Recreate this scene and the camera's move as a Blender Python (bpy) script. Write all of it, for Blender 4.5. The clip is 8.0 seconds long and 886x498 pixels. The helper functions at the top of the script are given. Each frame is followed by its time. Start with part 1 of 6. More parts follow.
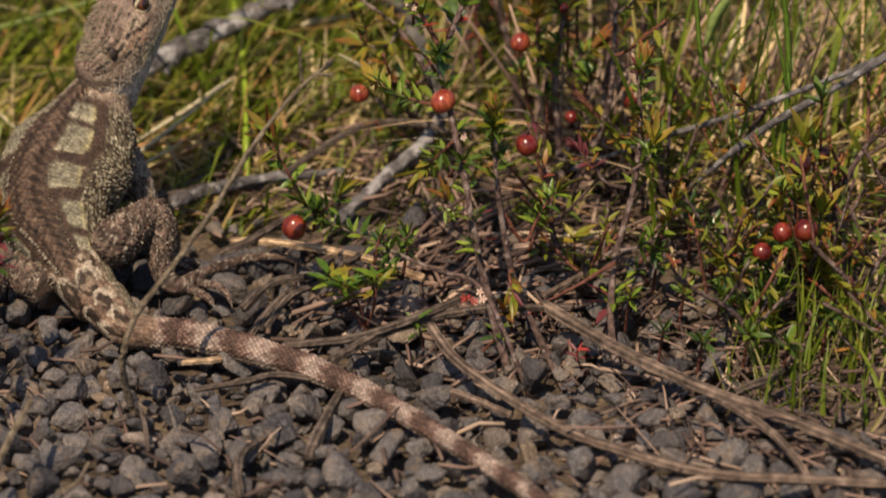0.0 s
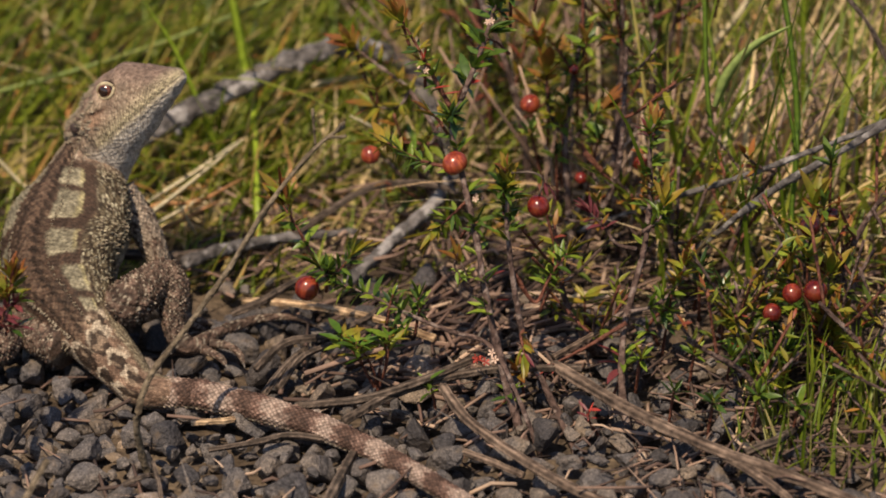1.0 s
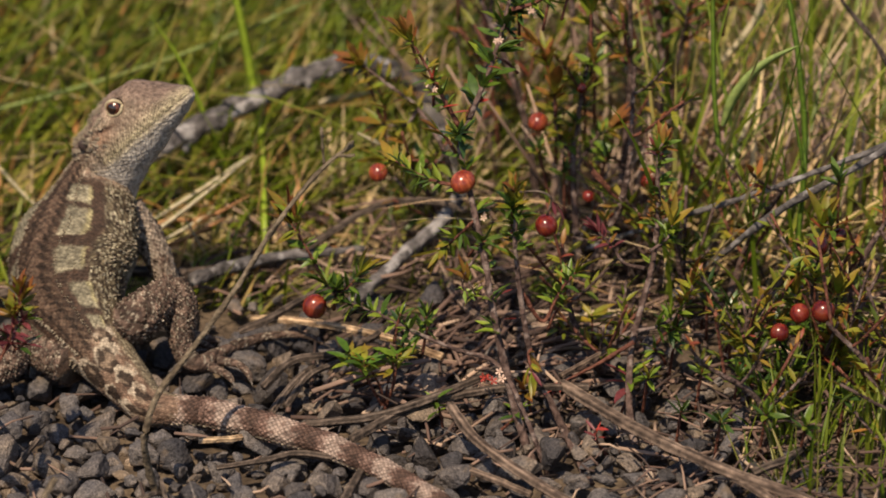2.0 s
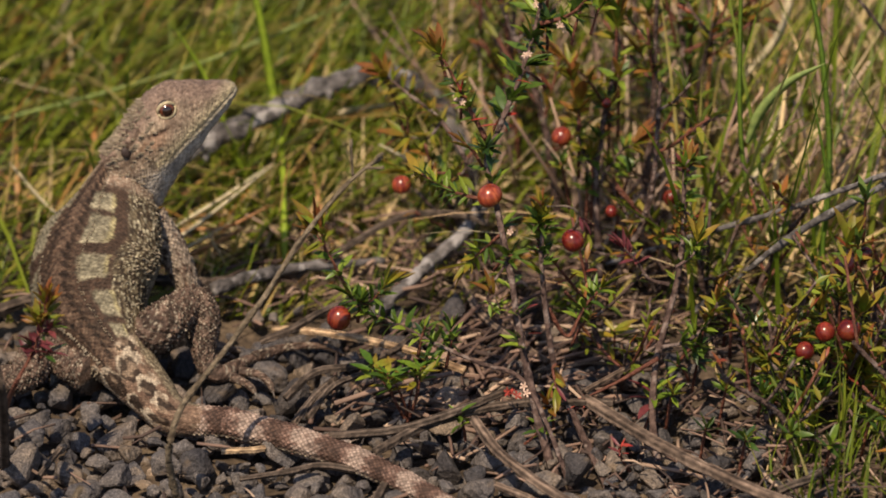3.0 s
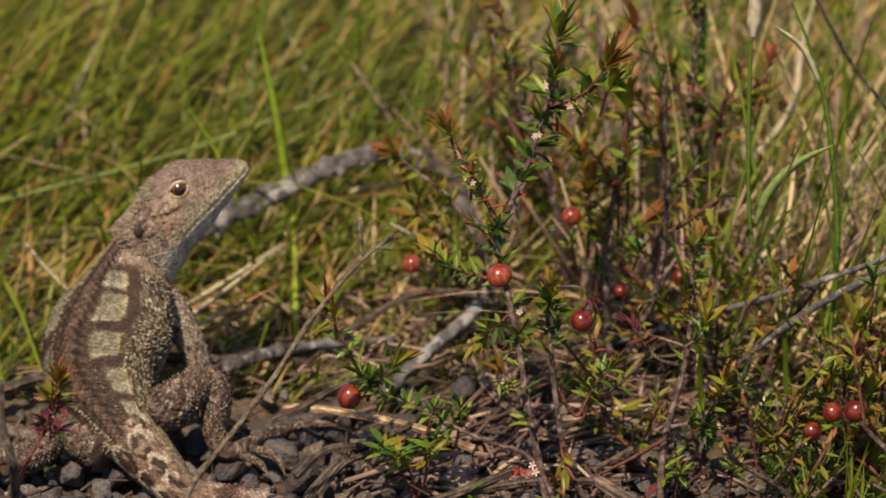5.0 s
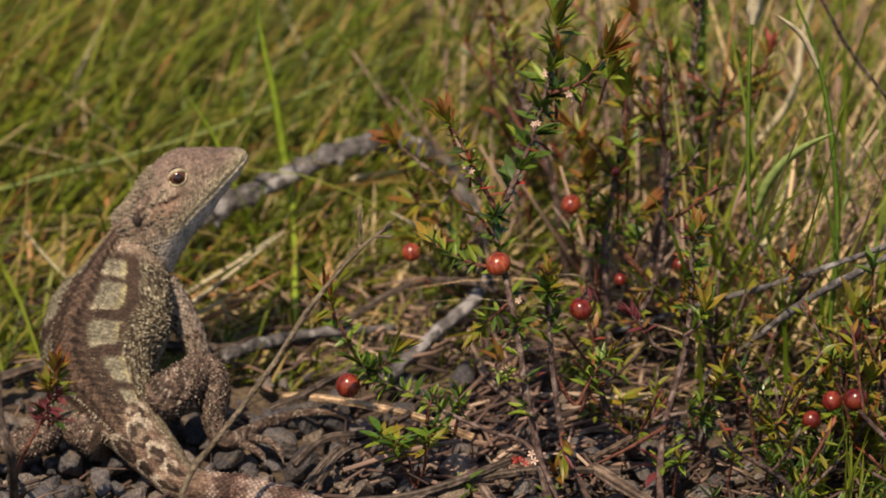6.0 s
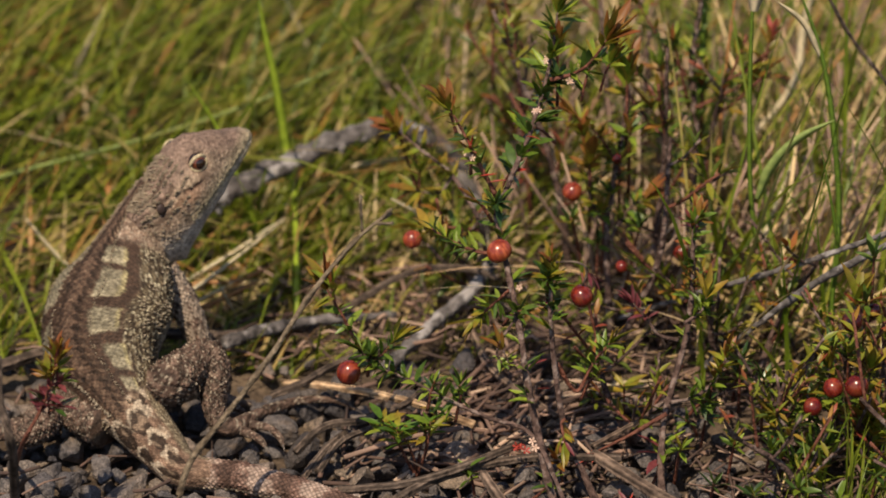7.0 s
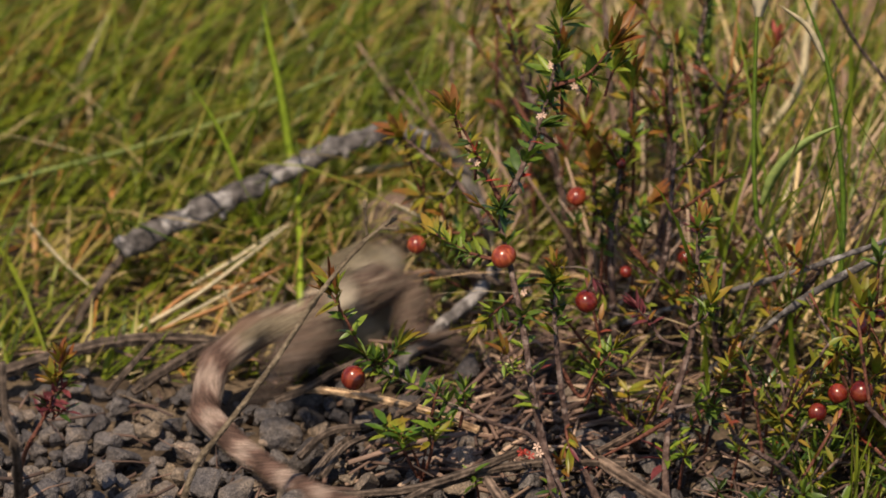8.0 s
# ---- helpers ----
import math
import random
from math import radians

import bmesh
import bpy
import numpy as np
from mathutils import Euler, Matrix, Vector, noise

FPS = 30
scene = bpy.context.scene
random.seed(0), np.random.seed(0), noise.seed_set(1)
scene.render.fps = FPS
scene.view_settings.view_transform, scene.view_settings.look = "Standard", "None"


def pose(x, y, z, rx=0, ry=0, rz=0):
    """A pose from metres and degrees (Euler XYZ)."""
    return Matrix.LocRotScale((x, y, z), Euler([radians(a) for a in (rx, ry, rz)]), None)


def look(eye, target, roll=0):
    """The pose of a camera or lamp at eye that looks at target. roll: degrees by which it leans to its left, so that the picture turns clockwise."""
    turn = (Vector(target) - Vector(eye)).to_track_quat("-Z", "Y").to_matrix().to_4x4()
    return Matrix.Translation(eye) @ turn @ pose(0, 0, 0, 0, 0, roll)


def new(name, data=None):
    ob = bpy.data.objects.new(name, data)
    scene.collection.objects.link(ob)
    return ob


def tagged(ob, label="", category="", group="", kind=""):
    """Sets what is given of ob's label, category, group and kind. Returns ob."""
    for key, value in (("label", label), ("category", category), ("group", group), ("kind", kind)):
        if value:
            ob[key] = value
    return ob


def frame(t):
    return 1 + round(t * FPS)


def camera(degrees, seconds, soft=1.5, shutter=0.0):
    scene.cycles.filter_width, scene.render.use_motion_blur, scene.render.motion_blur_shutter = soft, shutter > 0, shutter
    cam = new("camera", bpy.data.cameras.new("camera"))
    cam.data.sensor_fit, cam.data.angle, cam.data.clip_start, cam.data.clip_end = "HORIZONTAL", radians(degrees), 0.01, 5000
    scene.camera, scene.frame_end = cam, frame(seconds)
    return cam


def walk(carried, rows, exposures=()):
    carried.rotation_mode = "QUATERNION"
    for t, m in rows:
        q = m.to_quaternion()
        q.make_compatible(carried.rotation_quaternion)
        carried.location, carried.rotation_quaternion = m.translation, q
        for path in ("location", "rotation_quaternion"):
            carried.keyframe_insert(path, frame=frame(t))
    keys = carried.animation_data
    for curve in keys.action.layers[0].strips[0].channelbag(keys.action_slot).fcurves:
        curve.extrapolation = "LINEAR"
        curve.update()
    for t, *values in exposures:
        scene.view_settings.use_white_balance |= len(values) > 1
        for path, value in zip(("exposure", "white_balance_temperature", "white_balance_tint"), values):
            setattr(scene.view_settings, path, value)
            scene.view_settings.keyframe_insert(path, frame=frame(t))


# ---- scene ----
# Lengths in the plan are centimetres; CM turns them into metres.
CM = 0.01
rng = random.Random(7)

# ---- camera ----
cam = camera(9.95, 8.0, soft=1.75, shutter=0.5)
cam.data.dof.use_dof = True
cam.data.dof.focus_distance = 0.990
cam.data.dof.aperture_fstop = 18.5
walk(cam, [
    (0.0, look((0.02189, -0.90080, 0.45575), (0.01027, -0.00470, 0.01204), -1.513)),
    (0.5, look((0.02174, -0.90371, 0.46045), (0.00982, -0.00517, 0.02171), -1.565)),
    (1.0, look((0.01718, -0.90506, 0.46135), (0.00833, -0.00505, 0.02556), -1.444)),
    (1.5, look((0.01989, -0.90507, 0.46373), (0.00894, -0.00491, 0.02830), -1.506)),
    (3.0, look((-0.00065, -0.90170, 0.46552), (0.00201, -0.00118, 0.03071), -0.134)),
    (3.5, look((-0.00150, -0.90301, 0.46827), (0.00136, -0.00069, 0.03722), 0.154)),
    (4.0, look((-0.00020, -0.90495, 0.46989), (0.00053, -0.00020, 0.04395), 0.037)),
    (4.5, look((0.00001, -0.90631, 0.47063), (0.00001, 0.00000, 0.04801), 0.000)),
    (6.0, look((0.00340, -0.90446, 0.47030), (0.00028, 0.00046, 0.04473), -0.112)),
    (6.5, look((0.00424, -0.90392, 0.46908), (0.00015, 0.00057, 0.04261), -0.131)),
    (7.0, look((0.00452, -0.90402, 0.46945), (0.00010, 0.00005, 0.04210), -0.138)),
    (7.5, look((0.00406, -0.90372, 0.46983), (-0.00026, 0.00035, 0.04245), -0.143)),
    (8.0, look((0.00350, -0.90321, 0.46931), (-0.00078, 0.00121, 0.04270), -0.115))])

# ---- light ----
SUN = Vector((-0.20, -0.48, 0.86)).normalized()
world = bpy.data.worlds.new("sky")
world.use_nodes = True
scene.world = world
wn = world.node_tree.nodes
sky = wn.new("ShaderNodeTexSky")
sky.sky_type, sky.sun_disc = "NISHITA", False
sky.sun_elevation = math.asin(SUN.z)
sky.sun_rotation = math.atan2(SUN.x, SUN.y)
wn["Background"].inputs["Strength"].default_value = 0.085
world.node_tree.links.new(sky.outputs["Color"], wn["Background"].inputs["Color"])
sun = new("sun", bpy.data.lights.new("sun", "SUN"))
sun.data.energy, sun.data.angle, sun.data.color = 4.2, radians(0.6), (1.0, 0.84, 0.63)
sun.matrix_world = look(SUN * 5, (0, 0, 0))
scene.view_settings.exposure = 0.56


# ---- mesh helpers ----
def V(p):
    return Vector(p) * CM


def curve_points(pts, n):
    """n + 1 points on a smooth curve through pts."""
    pts = [Vector(p) for p in pts]
    if len(pts) == 2:
        return [pts[0].lerp(pts[1], i / n) for i in range(n + 1)]
    ext = [2 * pts[0] - pts[1], *pts, 2 * pts[-1] - pts[-2]]
    out = []
    for i in range(n + 1):
        s = i / n * (len(pts) - 1)
        k = min(int(s), len(pts) - 2)
        u = s - k
        a, b, c, d = ext[k:k + 4]
        out.append(0.5 * ((2 * b) + (c - a) * u + (2 * a - 5 * b + 4 * c - d) * u * u + (3 * b - a - 3 * c + d) * u ** 3))
    return out


def smooth_values(vals, n):
    return [v.x for v in curve_points([(x, 0, 0) for x in vals], n)]


def tube(bm, pts, radii, seg=8, knob=0.0, ridge=0.0, seed=0, rounds=True):
    """A tube along pts (metres); knob: uneven thickness, ridge: lengthwise ribs."""
    n = len(pts) - 1
    up = Vector((0.13, 0.21, 0.97))
    rings = []
    for i, p in enumerate(pts):
        t = (pts[min(i + 1, n)] - pts[max(i - 1, 0)]).normalized()
        side = t.cross(up)
        if side.length < 0.05:
            side = t.cross(Vector((1, 0, 0)))
        side.normalize()
        top = side.cross(t)
        ring = []
        for k in range(seg):
            a = 2 * math.pi * k / seg
            q = side * math.cos(a) + top * math.sin(a)
            r = radii[i]
            if knob:
                r *= 1 + knob * noise.noise((p + q * r) * 260 + Vector((seed, 0, 0))) + 0.6 * knob * noise.noise((p + q * r) * 900)
            if ridge:
                r *= 1 + ridge * math.sin(a * 5 + seed) * (0.6 + 0.4 * noise.noise(p * 150))
            ring.append(bm.verts.new(p + q * r))
        rings.append(ring)
    for i in range(n):
        for k in range(seg):
            bm.faces.new((rings[i][k], rings[i][(k + 1) % seg], rings[i + 1][(k + 1) % seg], rings[i + 1][k]))
    if rounds:
        bm.faces.new(rings[0][::-1])
        bm.faces.new(rings[-1])


def finish(name, bm, material, origin=(0, 0, 0), smooth=True):
    bm.transform(Matrix.Translation(-Vector(origin)))
    me = bpy.data.meshes.new(name)
    bm.normal_update()
    bm.to_mesh(me)
    bm.free()
    if smooth:
        me.polygons.foreach_set("use_smooth", [True] * len(me.polygons))
    me.materials.append(material)
    ob = new(name, me)
    ob.location = origin
    return ob


def base_of(parent):
    p = Vector((0, 0, 0))
    while parent:
        p = p + parent.location
        parent = parent.parent
    return p


def part(name, bm, material, parent, label="", smooth=True):
    """Links a bmesh, drawn in world places, as one mesh under a thing or part."""
    ob = finish(name, bm, material, base_of(parent), smooth)
    ob.location = (0, 0, 0)
    ob.parent = parent
    return tagged(ob, label)


def thing(name, at, label, category, group=""):
    ob = new(name)
    ob.empty_display_size = 0.01
    ob.location = at
    return tagged(ob, label, category, group)


class Batch:
    """Many small pieces in one mesh."""

    def __init__(self):
        self.v, self.f, self.n = [], [], 0

    def add(self, verts, faces, m):
        vs = np.array([m @ Vector(p) for p in verts])
        self.v.append(vs)
        self.f.extend([tuple(i + self.n for i in f) for f in faces])
        self.n += len(vs)

    def add_array(self, vs, faces):
        self.v.append(vs)
        self.f.extend([tuple(i + self.n for i in f) for f in faces])
        self.n += len(vs)

    def build(self, name, material, smooth=True):
        me = bpy.data.meshes.new(name)
        me.from_pydata(np.concatenate(self.v).tolist(), [], self.f)
        if smooth:
            me.polygons.foreach_set("use_smooth", [True] * len(me.polygons))
        me.materials.append(material)
        return new(name, me)


def aim(p, direction, up=(0, 0, 1), roll=0.0, size=1.0):
    """Pose with local x along direction."""
    x = Vector(direction).normalized()
    y = Vector(up).cross(x)
    if y.length < 0.02:
        y = Vector((0, 1, 0)).cross(x)
    y.normalize()
    z = x.cross(y)
    m = Matrix((x, y, z)).transposed().to_4x4()
    return Matrix.Translation(p) @ m @ Matrix.Rotation(roll, 4, "X") @ Matrix.Diagonal((size, size, size, 1))


# ---- materials ----
def material(name, rough=0.8, spec=0.3):
    m = bpy.data.materials.new(name)
    m.use_nodes = True
    n = m.node_tree.nodes
    b = n["Principled BSDF"]
    b.inputs["Roughness"].default_value = rough
    b.inputs["Specular IOR Level"].default_value = spec
    return m, n, m.node_tree.links, b


def ramp(n, stops):
    r = n.new("ShaderNodeValToRGB")
    e = r.color_ramp.elements
    while len(e) < len(stops):
        e.new(0.5)
    for el, (pos, col) in zip(e, stops):
        el.position, el.color = pos, (*col, 1)
    return r


def texture(n, l, kind, scale, detail=4, coord="Object", stretch=(1, 1, 1)):
    c = n.new("ShaderNodeNewGeometry" if coord == "Position" else "ShaderNodeTexCoord")
    mp = n.new("ShaderNodeMapping")
    mp.inputs["Scale"].default_value = stretch
    l.new(c.outputs[coord], mp.inputs["Vector"])
    t = n.new("ShaderNodeTexNoise" if kind == "noise" else "ShaderNodeTexVoronoi")
    t.inputs["Scale"].default_value = scale
    if kind == "noise":
        t.inputs["Detail"].default_value = detail
    l.new(mp.outputs["Vector"], t.inputs["Vector"])
    return t


def bump(n, l, b, height, strength, distance):
    k = n.new("ShaderNodeBump")
    k.inputs["Strength"].default_value = strength
    k.inputs["Distance"].default_value = distance
    l.new(height, k.inputs["Height"])
    l.new(k.outputs["Normal"], b.inputs["Normal"])
    return k


def mix_colour(n, l, a, b, fac, blend="MIX", amount=None):
    x = n.new("ShaderNodeMix")
    x.data_type, x.blend_type = "RGBA", blend
    for sock, val in ((x.inputs[6], a), (x.inputs[7], b)):
        if isinstance(val, tuple):
            sock.default_value = (*val, 1)
        else:
            l.new(val, sock)
    if fac is None:
        x.inputs[0].default_value = amount
    else:
        l.new(fac, x.inputs[0])
    return x.outputs[2]


def mat_stone():
    m, n, l, b = material("gravel_stone", 0.75, 0.3)
    info = n.new("ShaderNodeObjectInfo")
    geo = n.new("ShaderNodeNewGeometry")
    add = n.new("ShaderNodeMath")
    add.operation = "ADD"
    l.new(info.outputs["Random"], add.inputs[0])
    l.new(geo.outputs["Random Per Island"], add.inputs[1])
    fr = n.new("ShaderNodeMath")
    fr.operation = "FRACT"
    l.new(add.outputs[0], fr.inputs[0])
    tone = ramp(n, [(0.0, (0.040, 0.036, 0.038)), (0.35, (0.074, 0.067, 0.069)), (0.62, (0.104, 0.094, 0.094)), (0.82, (0.125, 0.105, 0.094)), (0.95, (0.14, 0.108, 0.080)), (1.0, (0.27, 0.22, 0.20))])
    l.new(fr.outputs[0], tone.inputs[0])
    grain = texture(n, l, "noise", 900, 8, "Position")
    cloud = texture(n, l, "noise", 160, 3, "Position")
    g = ramp(n, [(0.3, (0.6, 0.6, 0.6)), (0.7, (1.35, 1.33, 1.3))])
    l.new(grain.outputs[0], g.inputs[0])
    c2 = ramp(n, [(0.35, (0.75, 0.76, 0.8)), (0.65, (1.2, 1.12, 1.0))])
    l.new(cloud.outputs[0], c2.inputs[0])
    c = mix_colour(n, l, tone.outputs[0], g.outputs[0], None, "MULTIPLY", 1.0)
    c = mix_colour(n, l, c, c2.outputs[0], None, "MULTIPLY", 1.0)
    speck = texture(n, l, "noise", 3200, 3, "Position")
    sp = ramp(n, [(0.32, (0.45, 0.45, 0.47)), (0.5, (1.0, 1.0, 1.0)), (0.66, (1.75, 1.7, 1.65))])
    l.new(speck.outputs[0], sp.inputs[0])
    c = mix_colour(n, l, c, sp.outputs[0], None, "MULTIPLY", 0.85)
    earth = texture(n, l, "noise", 240, 6, "Position")
    ef = ramp(n, [(0.58, (0, 0, 0)), (0.72, (0.6, 0.6, 0.6))])
    l.new(earth.outputs[0], ef.inputs[0])
    c = mix_colour(n, l, c, (0.17, 0.115, 0.07), ef.outputs[0])
    l.new(c, b.inputs["Base Color"])
    rough = texture(n, l, "noise", 380, 7, "Position")
    add2 = n.new("ShaderNodeMath")
    add2.operation = "ADD"
    l.new(grain.outputs[0], add2.inputs[0])
    l.new(rough.outputs[0], add2.inputs[1])
    bump(n, l, b, add2.outputs[0], 0.9, 0.0009)
    return m


def mat_soil():
    m, n, l, b = material("soil", 0.95, 0.1)
    a = texture(n, l, "noise", 60, 6)
    d = texture(n, l, "noise", 700, 6)
    r = ramp(n, [(0.3, (0.034, 0.025, 0.019)), (0.55, (0.085, 0.063, 0.047)), (0.8, (0.165, 0.125, 0.088))])
    l.new(a.outputs[0], r.inputs[0])
    r2 = ramp(n, [(0.3, (0.5, 0.5, 0.5)), (0.7, (1.4, 1.35, 1.25))])
    l.new(d.outputs[0], r2.inputs[0])
    c = mix_colour(n, l, r.outputs[0], r2.outputs[0], None, "MULTIPLY", 1.0)
    co = n.new("ShaderNodeTexCoord")
    sep = n.new("ShaderNodeSeparateXYZ")
    l.new(co.outputs["Object"], sep.inputs[0])
    big = texture(n, l, "noise", 2.5, 5)
    ad = n.new("ShaderNodeMath")
    ad.operation = "MULTIPLY_ADD"
    ad.inputs[1].default_value = 0.6
    l.new(big.outputs[0], ad.inputs[0])
    l.new(sep.outputs["Y"], ad.inputs[2])
    verge = ramp(n, [(0.40, (0, 0, 0)), (0.62, (1, 1, 1))])
    l.new(ad.outputs[0], verge.inputs[0])
    tw = ramp(n, [(0.3, (0.035, 0.052, 0.010)), (0.5, (0.085, 0.10, 0.018)), (0.7, (0.17, 0.14, 0.05))])
    l.new(a.outputs[0], tw.inputs[0])
    c = mix_colour(n, l, c, tw.outputs[0], verge.outputs[0])
    chips = texture(n, l, "voronoi", 110)
    grey = ramp(n, [(0.1, (0.045, 0.040, 0.042)), (0.5, (0.11, 0.098, 0.098)), (0.9, (0.19, 0.16, 0.14))])
    l.new(chips.outputs["Color"], grey.inputs[0])
    yard = ramp(n, [(0.0, (1, 1, 1)), (0.12, (0, 0, 0))])
    l.new(ad.outputs[0], yard.inputs[0])
    c = mix_colour(n, l, c, grey.outputs[0], yard.outputs[0])
    l.new(c, b.inputs["Base Color"])
    bump(n, l, b, d.outputs[0], 0.8, 0.001)
    return m


def mat_bark(name, dark, light, lichen=None, scale=500, rough=0.85):
    m, n, l, b = material(name, rough, 0.2)
    a = texture(n, l, "noise", scale, 6)
    s = texture(n, l, "noise", scale * 0.25, 4)
    r = ramp(n, [(0.3, dark), (0.68, light)])
    l.new(a.outputs[0], r.inputs[0])
    c = r.outputs[0]
    r2 = ramp(n, [(0.3, (0.65, 0.62, 0.6)), (0.7, (1.3, 1.3, 1.3))])
    l.new(s.outputs[0], r2.inputs[0])
    c = mix_colour(n, l, c, r2.outputs[0], None, "MULTIPLY", 1.0)
    if lichen:
        q = texture(n, l, "noise", scale * 0.6, 6)
        f = ramp(n, [(0.54, (0, 0, 0)), (0.62, (1, 1, 1))])
        l.new(q.outputs[0], f.inputs[0])
        c = mix_colour(n, l, c, lichen, f.outputs[0])
    l.new(c, b.inputs["Base Color"])
    at = n.new("ShaderNodeAttribute")
    at.attribute_name = "rib"
    one = n.new("ShaderNodeMath")
    one.operation = "ADD"
    one.inputs[1].default_value = 1.0
    l.new(at.outputs["Fac"], one.inputs[0])
    c = mix_colour(n, l, c, one.outputs[0], None, "MULTIPLY", 1.0)
    l.new(c, b.inputs["Base Color"])
    bump(n, l, b, a.outputs[0], 1.0, 0.0013)
    return m


def mat_leaf(name, stops, rough=0.4, glow=0.35, island=False, spec=0.4, tip=None):
    """Leaf or blade: colour varies from leaf to leaf, light passes through."""
    m, n, l, b = material(name, rough, spec)
    rnd = n.new("ShaderNodeNewGeometry").outputs["Random Per Island"] if island else n.new("ShaderNodeObjectInfo").outputs["Random"]
    r = ramp(n, stops)
    l.new(rnd, r.inputs[0])
    t = texture(n, l, "noise", 700 if not island else 120, 4, "Position")
    v = ramp(n, [(0.3, (0.7, 0.72, 0.7)), (0.7, (1.25, 1.2, 1.15))])
    l.new(t.outputs[0], v.inputs[0])
    c = mix_colour(n, l, r.outputs[0], v.outputs[0], None, "MULTIPLY", 1.0)
    if tip:
        co = n.new("ShaderNodeTexCoord")
        sep = n.new("ShaderNodeSeparateXYZ")
        l.new(co.outputs["Object"], sep.inputs[0])
        f = ramp(n, [(0.35, (0, 0, 0)), (0.95, (0.85, 0.85, 0.85))])
        l.new(sep.outputs["X"], f.inputs[0])
        c = mix_colour(n, l, c, tip, f.outputs[0])
    l.new(c, b.inputs["Base Color"])
    tr = n.new("ShaderNodeBsdfTranslucent")
    l.new(c, tr.inputs["Color"])
    mx = n.new("ShaderNodeMixShader")
    mx.inputs[0].default_value = glow
    l.new(b.outputs[0], mx.inputs[1])
    l.new(tr.outputs[0], mx.inputs[2])
    l.new(mx.outputs[0], n["Material Output"].inputs["Surface"])
    return m


def mat_berry():
    m, n, l, b = material("berry_skin", 0.24, 0.45)
    b.inputs["Subsurface Weight"].default_value = 0.2
    b.inputs["Subsurface Radius"].default_value = (1.0, 0.25, 0.12)
    b.inputs["Subsurface Scale"].default_value = 0.0012
    i = n.new("ShaderNodeObjectInfo")
    r = ramp(n, [(0.0, (0.035, 0.003, 0.004)), (0.4, (0.065, 0.005, 0.005)), (0.75, (0.14, 0.014, 0.010)), (1.0, (0.24, 0.042, 0.020))])
    l.new(i.outputs["Random"], r.inputs[0])
    t = texture(n, l, "noise", 5, 4, "Object", (1, 1, 0.2))
    v = ramp(n, [(0.38, (0.6, 0.5, 0.6)), (0.55, (1.0, 1.1, 1.0)), (0.68, (1.6, 2.3, 1.8))])
    l.new(t.outputs[0], v.inputs[0])
    c = mix_colour(n, l, r.outputs[0], v.outputs[0], None, "MULTIPLY", 1.0)
    patch = texture(n, l, "noise", 1.6, 2)
    f = ramp(n, [(0.52, (0, 0, 0)), (0.74, (0.4, 0.4, 0.4))])
    l.new(patch.outputs[0], f.inputs[0])
    c = mix_colour(n, l, c, (0.30, 0.085, 0.025), f.outputs[0])
    l.new(c, b.inputs["Base Color"])
    return m


def mat_skin():
    m, n, l, b = material("reptile_skin", 0.7, 0.2)
    a = n.new("ShaderNodeAttribute")
    a.attribute_name = "skin"
    sc = texture(n, l, "voronoi", 1500)
    sc.feature = "F1"
    g = ramp(n, [(0.0, (1.18, 1.16, 1.12)), (0.55, (0.85, 0.83, 0.8)), (0.9, (0.5, 0.48, 0.46))])
    l.new(sc.outputs["Distance"], g.inputs[0])
    f = texture(n, l, "noise", 420, 5)
    g2 = ramp(n, [(0.3, (0.72, 0.7, 0.68)), (0.7, (1.28, 1.26, 1.22))])
    l.new(f.outputs[0], g2.inputs[0])
    c = mix_colour(n, l, a.outputs["Color"], g.outputs[0], None, "MULTIPLY", 0.8)
    c = mix_colour(n, l, c, g2.outputs[0], None, "MULTIPLY", 1.0)
    l.new(c, b.inputs["Base Color"])
    inv = n.new("ShaderNodeMath")
    inv.operation = "MULTIPLY"
    inv.inputs[1].default_value = -1
    l.new(sc.outputs["Distance"], inv.inputs[0])
    bump(n, l, b, inv.outputs[0], 0.55, 0.0004)
    return m


def mat_plain(name, colour, rough, spec=0.5, variation=0.25, scale=500):
    m, n, l, b = material(name, rough, spec)
    t = texture(n, l, "noise", scale, 4)
    lo, hi = tuple(c * (1 - variation) for c in colour), tuple(min(1, c * (1 + variation)) for c in colour)
    r = ramp(n, [(0.35, lo), (0.65, hi)])
    l.new(t.outputs[0], r.inputs[0])
    l.new(r.outputs[0], b.inputs["Base Color"])
    return m


STONE = mat_stone()
SOIL = mat_soil()
GREY_BARK = mat_bark("weathered_bark", (0.030, 0.027, 0.026), (0.15, 0.133, 0.128), (0.28, 0.255, 0.245), 420)
DARK_BARK = mat_bark("dark_bark", (0.03, 0.022, 0.017), (0.12, 0.088, 0.068))
BROWN_STICK = mat_bark("brown_stick", (0.05, 0.034, 0.026), (0.175, 0.122, 0.090), None, 420)
SHRUB_BARK = mat_bark("shrub_bark", (0.034, 0.020, 0.017), (0.125, 0.080, 0.066), (0.185, 0.135, 0.115), 700)
TWIG_BARK = mat_bark("twig_bark", (0.062, 0.046, 0.030), (0.185, 0.142, 0.095), None, 700)
RED_STEM = mat_bark("red_stem", (0.075, 0.026, 0.018), (0.17, 0.065, 0.04), None, 700, 0.6)
ORANGE_STICK = mat_bark("orange_stick", (0.19, 0.115, 0.065), (0.38, 0.265, 0.16), None, 500)
